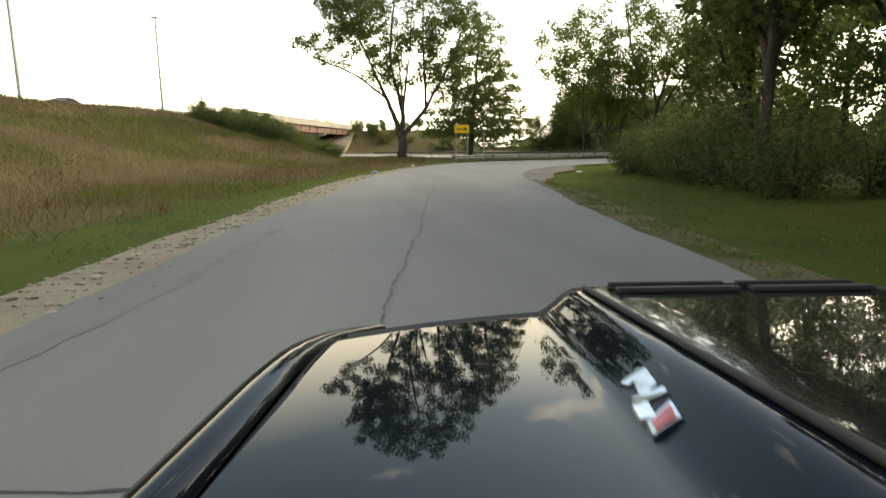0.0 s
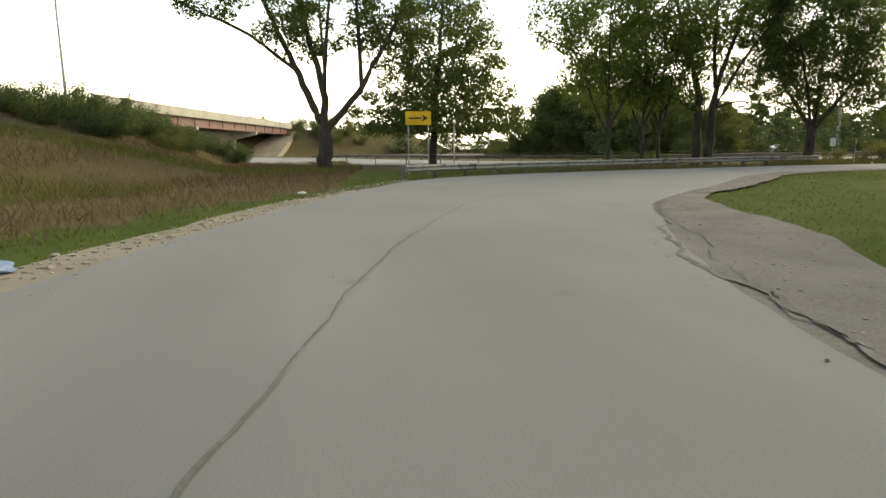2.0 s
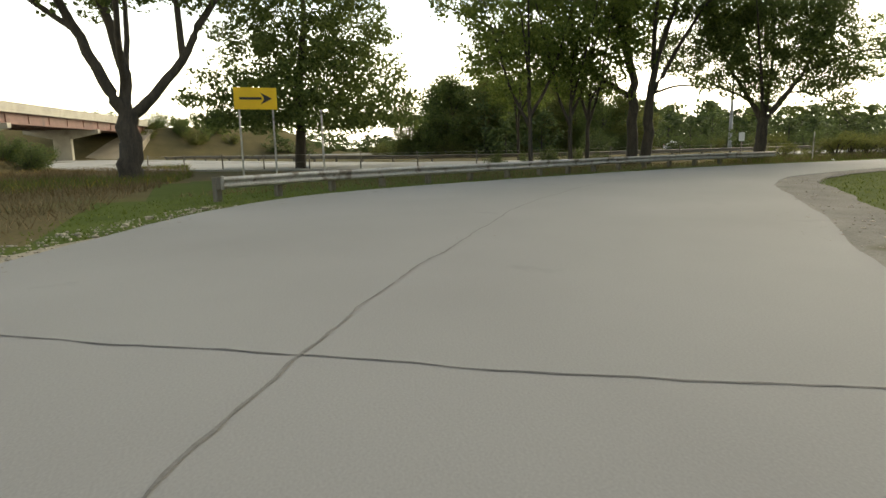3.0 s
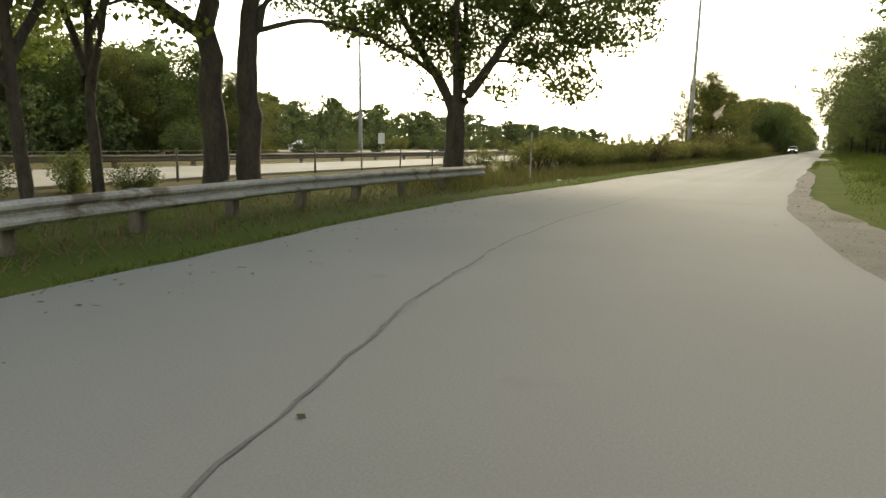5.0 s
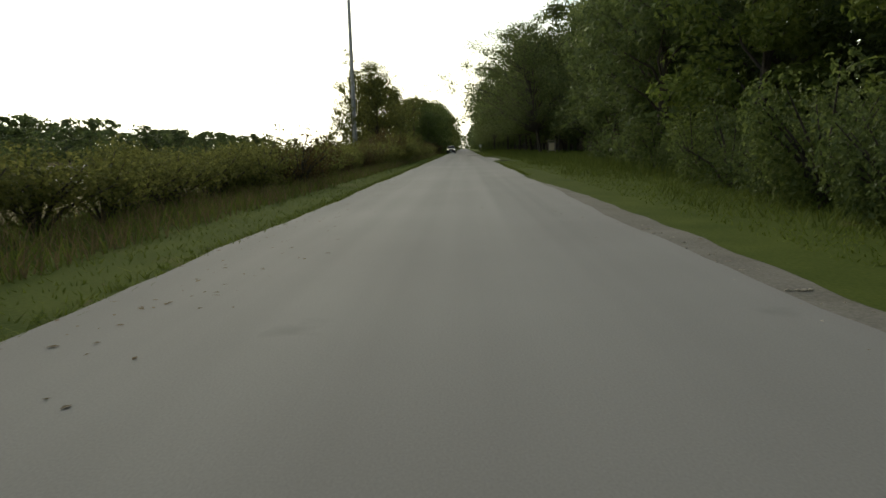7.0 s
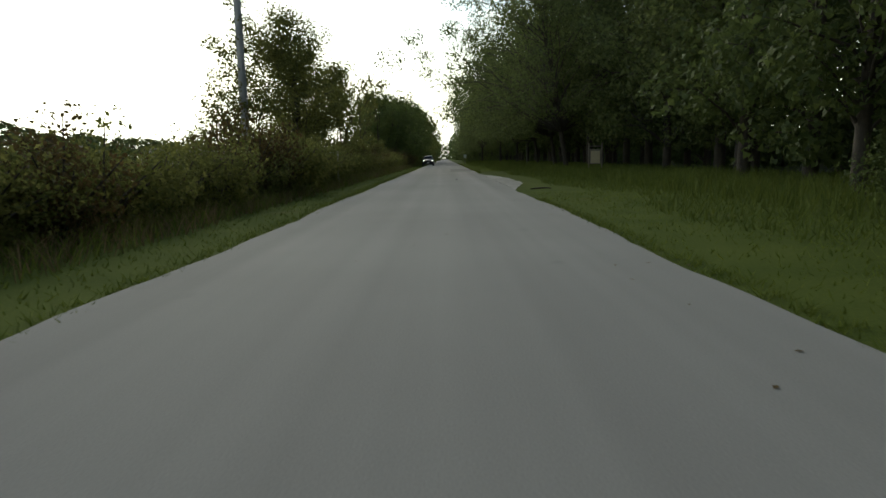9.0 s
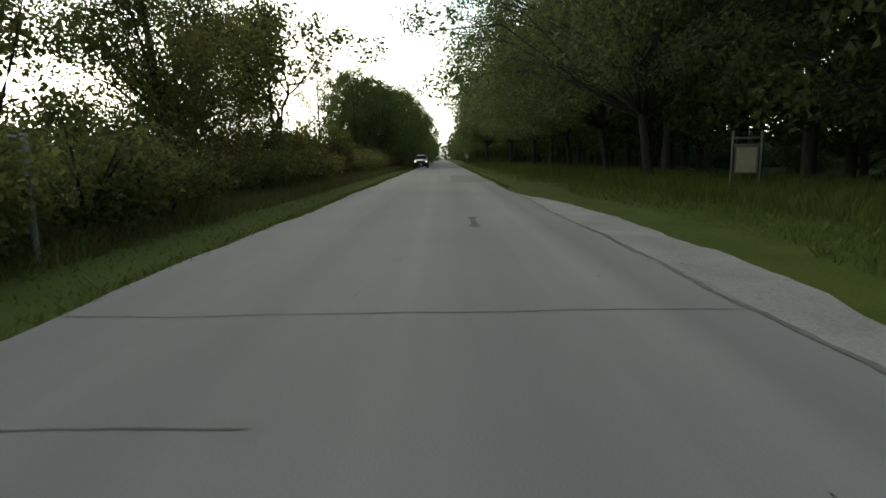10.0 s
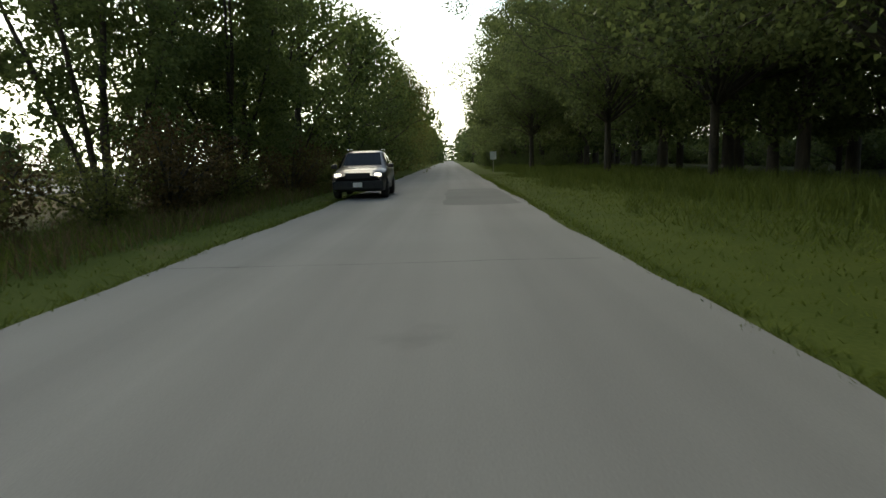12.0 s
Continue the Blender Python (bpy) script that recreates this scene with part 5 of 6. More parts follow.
def off_apron(x, y):
    """True on the gravel inside the bend."""
    p = np.stack([np.ravel(x), np.ravel(y)], -1)
    hit_ = np.zeros(len(p), bool)
    mid_, half_ = (apron_a + apron_b) / 2, np.linalg.norm(apron_a - apron_b, axis=1) / 2 + 0.1
    for c_, h_ in zip(mid_, half_):
        hit_ |= ((p - c_) ** 2).sum(1) < max(h_, 0.5) ** 2
    return hit_.reshape(np.shape(x))


meadow = scatter(260000, -34, 62, -40, -1, lambda x, y, r: (y < -3 - 0.15 * x) & (r > 5.6) & (hill(x, y) > -1))
grass("meadow_grass", "tall dry brown meadow grass on the embankment", meadow[:80000], 0.36, 0.011, M_BLADE_DRY, 31, 0.6)
grass("meadow_grass", "green grass among the dry meadow", clumpy(meadow[80000:], 0.12, 0.05), 0.34, 0.013, M_BLADE_GREEN, 32, 0.6)
grass("meadow_grass", "russet weed patches in the meadow", clumpy(meadow[-60000:], 0.3, 0.24), 0.36, 0.014, M_LEAF_R, 48, 0.5)
gold = clumpy(meadow[-9000:], 0.16, 0.22)
grass("goldenrod", "patches of yellow goldenrod in the meadow", gold, 0.4, 0.011, M_GOLD, 33, 0.5)
verge = scatter(160000, -12, 62, -14, 40, lambda x, y, r: (r > 4.4) & (r < 9.5) & ~off_apron(x, y) & ((y > -3 - 0.15 * x) | (r < 6)))
grass("verge_grass", "short mown green verge grass", verge, 0.06, 0.013, M_BLADE_GREEN, 34, 0.7)
verge2 = scatter(150000, -8, 12, 30, 190, lambda x, y, r: (r > 3.3) & (r < 9.5) & ~((x > 0) & (y > 84) & (y < 116) & (r < 5.4)) & ~((x > 0) & (y < 66) & (r < 4.4)))
grass("verge_grass", "green roadside grass along the straight road", verge2, 0.08, 0.014, M_BLADE_GREEN, 35, 0.7)
tall = scatter(120000, -11, -3.4, 27, 200, lambda x, y, r: (r > 4.5) & (r < 8))
grass("meadow_grass", "tall brownish grass along the fence line", tall[: len(tall) // 2], 0.42, 0.009, M_BLADE_DRY, 36, 0.5)
grass("meadow_grass", "tall green grass along the fence line", tall[len(tall) // 2:], 0.40, 0.009, M_BLADE_GREEN, 37, 0.5)
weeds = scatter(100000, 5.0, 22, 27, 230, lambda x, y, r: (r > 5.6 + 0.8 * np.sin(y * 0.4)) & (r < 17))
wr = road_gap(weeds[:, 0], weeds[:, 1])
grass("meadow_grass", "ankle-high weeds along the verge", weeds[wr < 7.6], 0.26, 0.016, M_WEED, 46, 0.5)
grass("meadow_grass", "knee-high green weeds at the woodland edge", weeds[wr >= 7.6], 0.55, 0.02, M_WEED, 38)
rail_grass = scatter(26000, -13, 8, -4, 34, lambda x, y, r: (r > 4.2) & (r < 10) & (x < 0.5 - 0.12 * y) & (y > -2 - 0.15 * x))
grass("meadow_grass", "rough brown-green grass under the guard rail", rail_grass, 0.2, 0.010, M_BLADE_DRY, 39, 0.6)

crest = np.stack([rg.uniform(-22, 34, 260), np.zeros(260)], -1)
crest[:, 1] = -32.1 - 0.34 * crest[:, 0] - rg.uniform(0, 3.5, 260)
grass("weed_stalks", "sparse tall weed stalks along the embankment crest", crest, 1.1, 0.02, M_BLADE_DRY, 40, 0.15)


def edge_band(edge, start, end, n, spread):
    i0, i1 = (int(np.argmin(((edge - c) ** 2).sum(1))) for c in (start, end))
    return edge[rg.integers(i0, i1, n)] + rg.normal(0, spread, (n, 2))


fringe = np.concatenate([edge_band(LEFT, (3, 1), (-3.1, 190), 16000, 0.11) + (-0.16, 0), edge_band(RIGHT, (3.1, 58), (3.1, 81), 2200, 0.10) + (0.2, 0), edge_band(RIGHT, (3.1, 111), (3.1, 190), 6500, 0.10) + (0.2, 0), edge_band(RIGHT, (66, -9), (32, -3), 5000, 0.16) + (0, 0.45)])
grass("verge_grass", "ragged grass tufts growing over the road edge", fringe, 0.11, 0.011, M_BLADE_GREEN, 47, 0.8)
# dry leaves and twigs blown to the edges of the road
chips = np.concatenate([edge_band(LEFT, (5, -1), (-2.73, 60), 700, 0.5) + (0.5, 0), edge_band(RIGHT, (60, -9), (3.1, 130), 220, 0.5) + (-0.2, 0), edge_band(LEFT, (60, -15), (5, -1), 200, 0.4), edge_band((LEFT + RIGHT) / 2, (60, -11), (0, 140), 50, 1.6)])
cn = len(chips)
ca, cs_ = rg.uniform(0, 6.28, cn), rg.uniform(0.012, 0.038, cn)
cl_ = cs_ * rg.choice([1.0, 1.3, 2.2], cn, p=[0.6, 0.3, 0.1])
cw = np.where(cl_ > cs_ * 2, 0.008, cs_ * 0.6)
ux, uy = np.stack([np.cos(ca), np.sin(ca)], -1), np.stack([-np.sin(ca), np.cos(ca)], -1)
cc = np.stack([chips - ux * cl_[:, None], chips + uy * cw[:, None], chips + ux * cl_[:, None], chips - uy * cw[:, None]], 1)
cz = np.stack([np.full(cn, 0.004), 0.005 + cw * 0.25, np.full(cn, 0.007), 0.005 + cw * 0.25], 1)[..., None]
tagged(new("fallen_leaves", mesh_of("fallen_leaves", np.concatenate([cc, cz], -1).reshape(-1, 3), np.arange(4 * cn).reshape(-1, 4), M_LEAF_R, False)), "dry brown leaves and twigs along the road edges", "leaf litter", kind="stuff")
# stones on the gravel shoulders
e, nrm, a, b = strip_along(LEFT, (70, -16.5), (5.0, -0.5), 0.0, 1.0, 1)
sv, sf, kk = [], [], 0
ico = bmesh.new()
bmesh.ops.create_icosphere(ico, subdivisions=1, radius=1.0)
ico_v = np.array([vv.co[:] for vv in ico.verts])
ico_f = np.array([[vv.index for vv in ff.verts] for ff in ico.faces])
ico.free()
for n in range(2600):
    i = int(rg.integers(0, len(e)))
    p = a[i] + (b[i] - a[i]) * rg.beta(1.6, 1.6)
    s_ = rg.uniform(0.010, 0.034) if n % 14 else rg.uniform(0.035, 0.075)
    sv.append(ico_v * (s_, s_ * rg.uniform(0.6, 1.2), s_ * 0.55) * rg.uniform(0.75, 1.25, (len(ico_v), 1)) + (p[0], p[1], -0.005))
    sf.append(ico_f + kk)
    kk += len(ico_v)
for n in range(700):
    i, w_ = int(rg.integers(4, len(apron_in) - 4)), rg.beta(1.6, 1.0)
    p = apron_in[i] + (apron_out[i] - apron_in[i]) * w_
    s_ = rg.uniform(0.008, 0.024) if n % 15 else rg.uniform(0.02, 0.04)
    sv.append(ico_v * (s_, s_ * rg.uniform(0.6, 1.2), s_ * 0.55) * rg.uniform(0.75, 1.25, (len(ico_v), 1)) + (p[0], p[1], -0.008))
    sf.append(ico_f + kk)
    kk += len(ico_v)
tagged(new("gravel_stones", mesh_of("gravel_stones", np.concatenate(sv), np.concatenate(sf), M_STONE, False)), "loose pale limestone chips on the shoulder", "gravel", kind="stuff")


# ---- guard rails ----
W_PROFILE = [(0.000, -0.155), (0.022, -0.150), (0.080, -0.105), (0.080, -0.068), (0.012, -0.018), (0.012, 0.018), (0.080, 0.068), (0.080, 0.105), (0.022, 0.150), (0.000, 0.155)]


def beam_mesh(length, mat):
    prof = [(d, z) for d, z in W_PROFILE] + [(d - 0.006, z) for d, z in reversed(W_PROFILE)]
    n = len(prof)
    v = [(x, d, z) for x in (0.0, length / 2, length) for d, z in prof]
    f = [[s * n + j, s * n + (j + 1) % n, (s + 1) * n + (j + 1) % n, (s + 1) * n + j] for s in range(2) for j in range(n)]
    f += [[i for i in range(n)][::-1], [2 * n + i for i in range(n)]]
    return mesh_of("rail_panel", v, f, mat, False)


def guard_rail(label, pts, height, mat, post_mat, gap=1.9, toward=1, group=""):
    """Corrugated beams on posts along a line; toward is the side that the corrugation faces."""
    p = resample(spline(pts, 0.3), max(3, int(np.linalg.norm(np.diff(np.asarray(pts, float), axis=0), axis=1).sum() / gap) + 1))
    rail = thing("guard_rail", pose(0, 0, 0), label, "guard rail", group)
    post_me = box_mesh("post", 0.15, 0.2, height + 0.35, post_mat, 0.012)
    block_me = box_mesh("spacer_block", 0.14, 0.14, 0.33, post_mat, 0.01)
    beams = {}
    for i in range(len(p) - 1):
        d = p[i + 1] - p[i]
        length = round(float(np.linalg.norm(d)) + 0.12, 2)
        if length not in beams:
            beams[length] = beam_mesh(length, mat)
        ang = math.degrees(math.atan2(d[1], d[0]))
        z0 = float(hill(*p[i]))
        part("rail_panel", beams[length], rail, m=pose(p[i][0], p[i][1], z0 + height - 0.155 + 0.006 * (i % 2), 0, 0, ang) @ Matrix.Diagonal((1, toward, 1, 1)))
        nx = np.array([-math.sin(radians(ang)), math.cos(radians(ang))]) * toward
        for off, me, nm, zz in ((-0.27, post_me, "post", (height - 0.35) / 2), (-0.1, block_me, "spacer_block", height - 0.165)):
            q = p[i] + nx * off
            part(nm, me, rail, m=pose(q[0], q[1], z0 + zz - (0.0 if nm != "post" else 0.01), 0, 0, ang + (i * 37 % 7 - 3) * 0.6))
    end = p[-1]
    ang = math.degrees(math.atan2(*(p[-1] - p[-2])[::-1]))
    part("end_shoe", box_mesh("end_shoe", 0.10, 0.05, 0.36, mat, 0.02), rail, "flared rail end plate", pose(end[0], end[1], height - 0.155, 0, 0, ang))
    part("end_shoe", box_mesh("end_shoe", 0.10, 0.05, 0.36, mat, 0.02), rail, "flared rail end plate", pose(p[0][0], p[0][1], height - 0.155, 0, 0, ang))
    return rail


guard_rail("weathered grey corrugated steel guard rail round the bend", [(2.5, -0.6), (0.7, 2.6), (-0.5, 6.1), (-1.45, 9.8), (-2.6, 13.5), (-3.85, 17.2), (-4.65, 21), (-5.1, 25), (-5.2, 29.7)], 0.56, M_STEEL, M_POST, toward=-1)
wire_fence = thing("wire_fence", pose(0, 0, 0), "low fence of slim dark steel posts and wires beside the freeway", "fence")
wire_line = resample(spline([(-27.5, -3.6), (-14.2, 9.5), (-11.8, 17), (-12.9, 25), (-14.5, 40), (-17, 90), (-19, 150)], 0.5), 48)
slim_me = pole_mesh("post", 1.2, 0.04, 0.04, M_POST, 8, -0.2)
for n, (x, y) in enumerate(wire_line):
    part("post", slim_me, wire_fence, m=pose(x, y, 0, (n * 29) % 5 - 2, (n * 17) % 5 - 2, 0))
for z in (0.45, 0.9):
    part("wire", mesh_of("wire", *tube(np.concatenate([wire_line, np.full((len(wire_line), 1), z)], 1), [0.006] * len(wire_line), 4), M_STEEL), wire_fence)
guard_rail("distant guard rail on the freeway's far side", [(-80, -3.5), (-48, 7.4), (-27.6, 16.3), (-22.2, 24.6), (-22.2, 40), (-26.7, 90), (-29.5, 150)], 0.56, M_OLDRAIL, M_POST, 3.8, toward=-1)


# ---- signs, masts and fence ----
sign = thing("arrow_sign", pose(-2.43, 0.95, 0, 0, 0, 90), "yellow warning sign with a black arrow on two posts", "road sign")
part("plate", box_mesh("plate", 1.40, 0.012, 0.72, M_YELLOW, 0.004, (0, 0, 2.94)), sign)
bm = bmesh.new()
for poly in ([(-0.52, 2.90), (0.2, 2.90), (0.2, 2.98), (-0.52, 2.98)], [(0.16, 2.74), (0.54, 2.94), (0.16, 3.14), (0.27, 2.98), (0.27, 2.90)]):
    fr_, bk_ = [bm.verts.new((x, -0.0105, z)) for x, z in poly], [bm.verts.new((x, -0.004, z)) for x, z in poly]
    bm.faces.new(fr_)
    for i in range(len(poly)):
        j = (i + 1) % len(poly)
        bm.faces.new((fr_[i], bk_[i], bk_[j], fr_[j]))
part("arrow", bm_mesh("arrow", bm, M_BLACK), sign, "black arrow pointing along the bend")
for x in (-0.55, 0.55):
    part("post", box_mesh("post", 0.06, 0.045, 3.5, M_STEEL, 0.006, (x, 0.035, 1.55)), sign)


def small_sign(name, label, m, width, height, top, mat, post_h):
    ob = thing(name, m, label, "road sign")
    part("plate", box_mesh("plate", width, 0.012, height, mat, 0.004, (0, 0, top - height / 2)), ob)
    part("post", box_mesh("post", 0.06, 0.04, post_h + 0.2, M_STEEL, 0.005, (0, 0.03, post_h / 2 - 0.1)), ob)
    return ob


small_sign("freeway_sign", "small white sign beside the freeway", pose(-30.8, 57.3, 0, 0, 0, 20), 0.62, 0.95, 2.1, M_WHITE, 2.3)
small_sign("roadside_marker", "small white sign in the grass by the straight road", pose(5.1, 199, 0), 0.6, 0.75, 1.9, M_WHITE, 1.8)
notice = thing("notice_board", pose(11.5, 107.2, 0, 0, 0, -24), "small wooden notice board on two grey posts in the grass", "notice board")
for x in (-0.47, 0.47):
    part("post", pole_mesh("post", 2.25, 0.045, 0.04, M_POST, 9, -0.15), notice, m=pose(x, 0, 0))
for z in (1.62, 1.86):
    part("cross_bar", box_mesh("cross_bar", 0.98, 0.05, 0.07, M_POST, 0.01, (0, 0, z)), notice)
part("frame", box_mesh("frame", 0.78, 0.035, 1.0, M_POST, 0.01, (0, 0.01, 1.08)), notice, "dark wooden frame")
part("panel", box_mesh("panel", 0.66, 0.02, 0.88, M_CORK, 0.004, (0, -0.012, 1.08)), notice, "pale tan panel")
small_sign("freeway_sign", "distant white sign beyond the freeway", pose(-120, 55, 0, 0, 0, 75), 2.6, 2.4, 4.4, M_WHITE, 4.0)


def mast(label, x, y, height, r0=0.22, lamps=True):
    ob = thing("light_mast", pose(x, y, float(hill(x, y)) - 0.02), label, "lamp post", "light masts")
    part("pole", pole_mesh("pole", height, r0, r0 * 0.4, M_POLE), ob)
    part("base_plate", box_mesh("base_plate", r0 * 3.4, r0 * 3.4, 0.06, M_POLE, 0.01, (0, 0, 0.03)), ob)
    bm = bmesh.new()
    bmesh.ops.create_cone(bm, cap_ends=True, segments=20, radius1=0.55, radius2=0.5, depth=0.25, matrix=Matrix.Translation((0, 0, height - 0.1)))
    part("lamp_ring", bm_mesh("lamp_ring", bm, M_POLE), ob)
    for k in range(6):
        a = k * math.pi / 3
        part("lamp", box_mesh("lamp", 0.7, 0.34, 0.24, M_POLE, 0.05), ob, m=pose(math.cos(a) * 0.95, math.sin(a) * 0.95, height - 0.25, 0, 0, k * 60))
    return ob


mast("very tall grey high-mast light beyond the embankment", -157, -67, 36, 0.5)
mast("very tall grey high-mast light beside the freeway", -12.2, 101.7, 29, 0.29)
mast("tall grey light mast in the freeway median", -54.25, 82.3, 16.5, 0.32)
mast("distant thin light mast", -97, 352, 37, 0.3)
mast("very tall grey light mast over the embankment", -40, -54, 31, 0.3)

pylon = thing("utility_pole", pose(-62, 33, 0), "distant wooden utility pole", "utility pole")
part("pole", pole_mesh("pole", 9.5, 0.16, 0.1, M_POST), pylon)
part("cross_arm", box_mesh("cross_arm", 2.2, 0.1, 0.12, M_POST, 0.01, (0, 0, 8.7)), pylon)
post_thing = thing("steel_post", pose(-9.0, 4.6, 0), "bare dark steel post behind the guard rail", "post")
part("post", pole_mesh("post", 3.0, 0.05, 0.045, M_STEEL), post_thing)

# chain-link fence posts and rails in the vines
fence = thing("chain_link_fence", pose(0, 0, 0), "old grey chain-link fence overgrown with vines", "fence")
post_me = pole_mesh("post", 1.75, 0.035, 0.03, M_STEEL, 8, -0.1)
rail_me = mesh_of("top_rail", *tube([(0, 0, 0), (0, 1.5, -0.015), (0, 3.05, 0)], [0.021] * 3, 7), M_STEEL)
fence_x = lambda y: -4.75 if y < 37 else -6.9
for y in np.r_[32.4, np.arange(75, 99, 3.0)]:
    part("post", post_me, fence, m=pose(fence_x(y), y, 0, (y * 13) % 5 - 2, 0, 0))
    if y > 75:
        part("top_rail", rail_me, fence, m=pose(fence_x(y), y, 1.6, 0, 0, -math.degrees(math.atan2(fence_x(y + 3) - fence_x(y), 3.0))))
wires = []
for y in np.arange(78, 99, 3.0):
    for k in range(24):
        for s_ in (1, -1):
            y0 = y + k * 0.125
            y1 = y0 + s_ * 0.8
            wires.append(tube([(fence_x(y0), y0, 0.02), (fence_x(y1), y1, 1.58)], [0.0028, 0.0028], 3))
part("mesh_wire", mesh_of("mesh_wire", *join(wires), M_STEEL), fence, "fine diagonal wire mesh")
gate = thing("fence_gate", pose(-4.9, 93.2, 0), "grey pipe gate panel beside the hedge", "gate")
for x in (0.0, -1.9):
    part("post", pole_mesh("post", 1.75, 0.045, 0.045, M_STEEL, 10, -0.1), gate, m=pose(x, 0, 0))
for z in (0.35, 1.0, 1.6):
    part("rail", mesh_of("rail", *tube([(-1.9, 0, z), (0, 0, z)], [0.024, 0.024], 8), M_STEEL), gate)

# ---- bridge ----
bridge = thing("overpass_bridge", pose(-52, -29.0, 0, 0, 0, 180 - 15.0), "concrete overpass with rust-red girders over the freeway", "bridge")
L_BR = 84.0
part("deck", box_mesh("deck", L_BR, 12.0, 0.35, M_CONC, 0.03, (L_BR / 2, 6.0, 7.05)), bridge)
for y, nm in ((0.15, "parapet"), (11.85, "parapet")):
    part(nm, box_mesh("parapet", L_BR, 0.3, 1.05, M_CONC, 0.03, (L_BR / 2, y, 7.75)), bridge)
for y in (0.75, 3.4, 6.0, 8.6, 11.2):
    bm = bmesh.new()
    add_box(bm, L_BR / 2, y, 6.1, L_BR, 0.03, 1.5)
    for z in (5.37, 6.84):
        add_box(bm, L_BR / 2, y, z, L_BR, 0.4, 0.05)
    for x in np.arange(4, L_BR, 6):
        add_box(bm, x, y, 6.2, 0.03, 0.3, 1.2)
    part("girder", bm_mesh("girder", bm, M_GIRDER), bridge, "rust-red painted steel girder")
for x in (27.0, 56.0):
    bm = bmesh.new()
    prof = [(-0.2, 5.42), (12.2, 5.42), (12.2, 4.75), (7.6, 3.8), (4.4, 3.8), (-0.2, 4.75)]
    f1, f2 = ([bm.verts.new((x + dx, y, z)) for y, z in prof] for dx in (-0.5, 0.5))
    bm.faces.new(f1)
    bm.faces.new(f2[::-1])
    for i in range(6):
        j = (i + 1) % 6
        bm.faces.new((f1[i], f2[i], f2[j], f1[j]))
    bmesh.ops.bevel(bm, geom=list(bm.edges), offset=0.04, segments=2, affect="EDGES")
    part("pier_cap", bm_mesh("pier_cap", bm, M_CONC), bridge, "tapered hammerhead pier cap")
    part("pier_column", box_mesh("pier_column", 0.95, 3.0, 4.2, M_CONC, 0.15, (x, 6.0, 1.8)), bridge)
for x0, x1 in ((L_BR, L_BR - 17.0), (0.0, 11.0)):
    bm = bmesh.new()
    quad = [(x0, -1.0, 6.3), (x1, -1.0, -0.1), (x0, -1.0, -0.1)]
    f1 = [bm.verts.new(c) for c in quad]
    f2 = [bm.verts.new((c[0], 13.0, c[2])) for c in quad]
    bm.faces.new(f1)
    bm.faces.new(f2[::-1])
    for i in range(3):
        j = (i + 1) % 3
        bm.faces.new((f1[i], f2[i], f2[j], f1[j]))
    part("slope_paving", bm_mesh("slope_paving", bm, M_SLOPE), bridge, "sloped concrete paving under the bridge end")


# ---- vehicles ----
def loft(rings, close=False):
    """Quads between rings with the same number of points."""
    n = len(rings[0])
    v = np.concatenate([np.asarray(r, float) for r in rings])
    f = [[i * n + j, i * n + j + 1, (i + 1) * n + j + 1, (i + 1) * n + j] for i in range(len(rings) - 1) for j in range(n - 1)]
    return v, f


def mirrored(half):
    """A full cross-section from its right half, listed from the centre outwards."""
    return [(-x, y, z) for x, y, z in reversed(half[1:])] + list(half)


def wheel(parent, x, y, r, w, name="wheel"):
    hub = new(name)
    hub.parent = parent
    hub.matrix_basis = pose(x, y, r, 0, 90, 0)
    bm = bmesh.new()
    bmesh.ops.create_cone(bm, cap_ends=True, segments=28, radius1=r, radius2=r, depth=w)
    bmesh.ops.bevel(bm, geom=[e_ for e_ in bm.edges if len(e_.link_faces) == 2 and any(len(f_.verts) > 4 for f_ in e_.link_faces)], offset=0.03, segments=2, affect="EDGES")
    tyre = bm_mesh("tyre", bm, M_RUBBER, True)
    part("tyre", tyre, hub)
    bm = bmesh.new()
    for s_ in (1, -1):
        bmesh.ops.create_cone(bm, cap_ends=True, segments=24, radius1=r * 0.7, radius2=r * 0.66, depth=0.03, matrix=Matrix.Translation((0, 0, s_ * (w / 2 + 0.004))))
        for k in range(5):
            add_box(bm, math.cos(k * 1.2566) * r * 0.36, math.sin(k * 1.2566) * r * 0.36, s_ * (w / 2 + 0.022), r * 0.62, r * 0.14, 0.02, pose(0, 0, 0, 0, 0, 0))
    part("rim", bm_mesh("rim", bm, M_RIM), hub)
    return hub


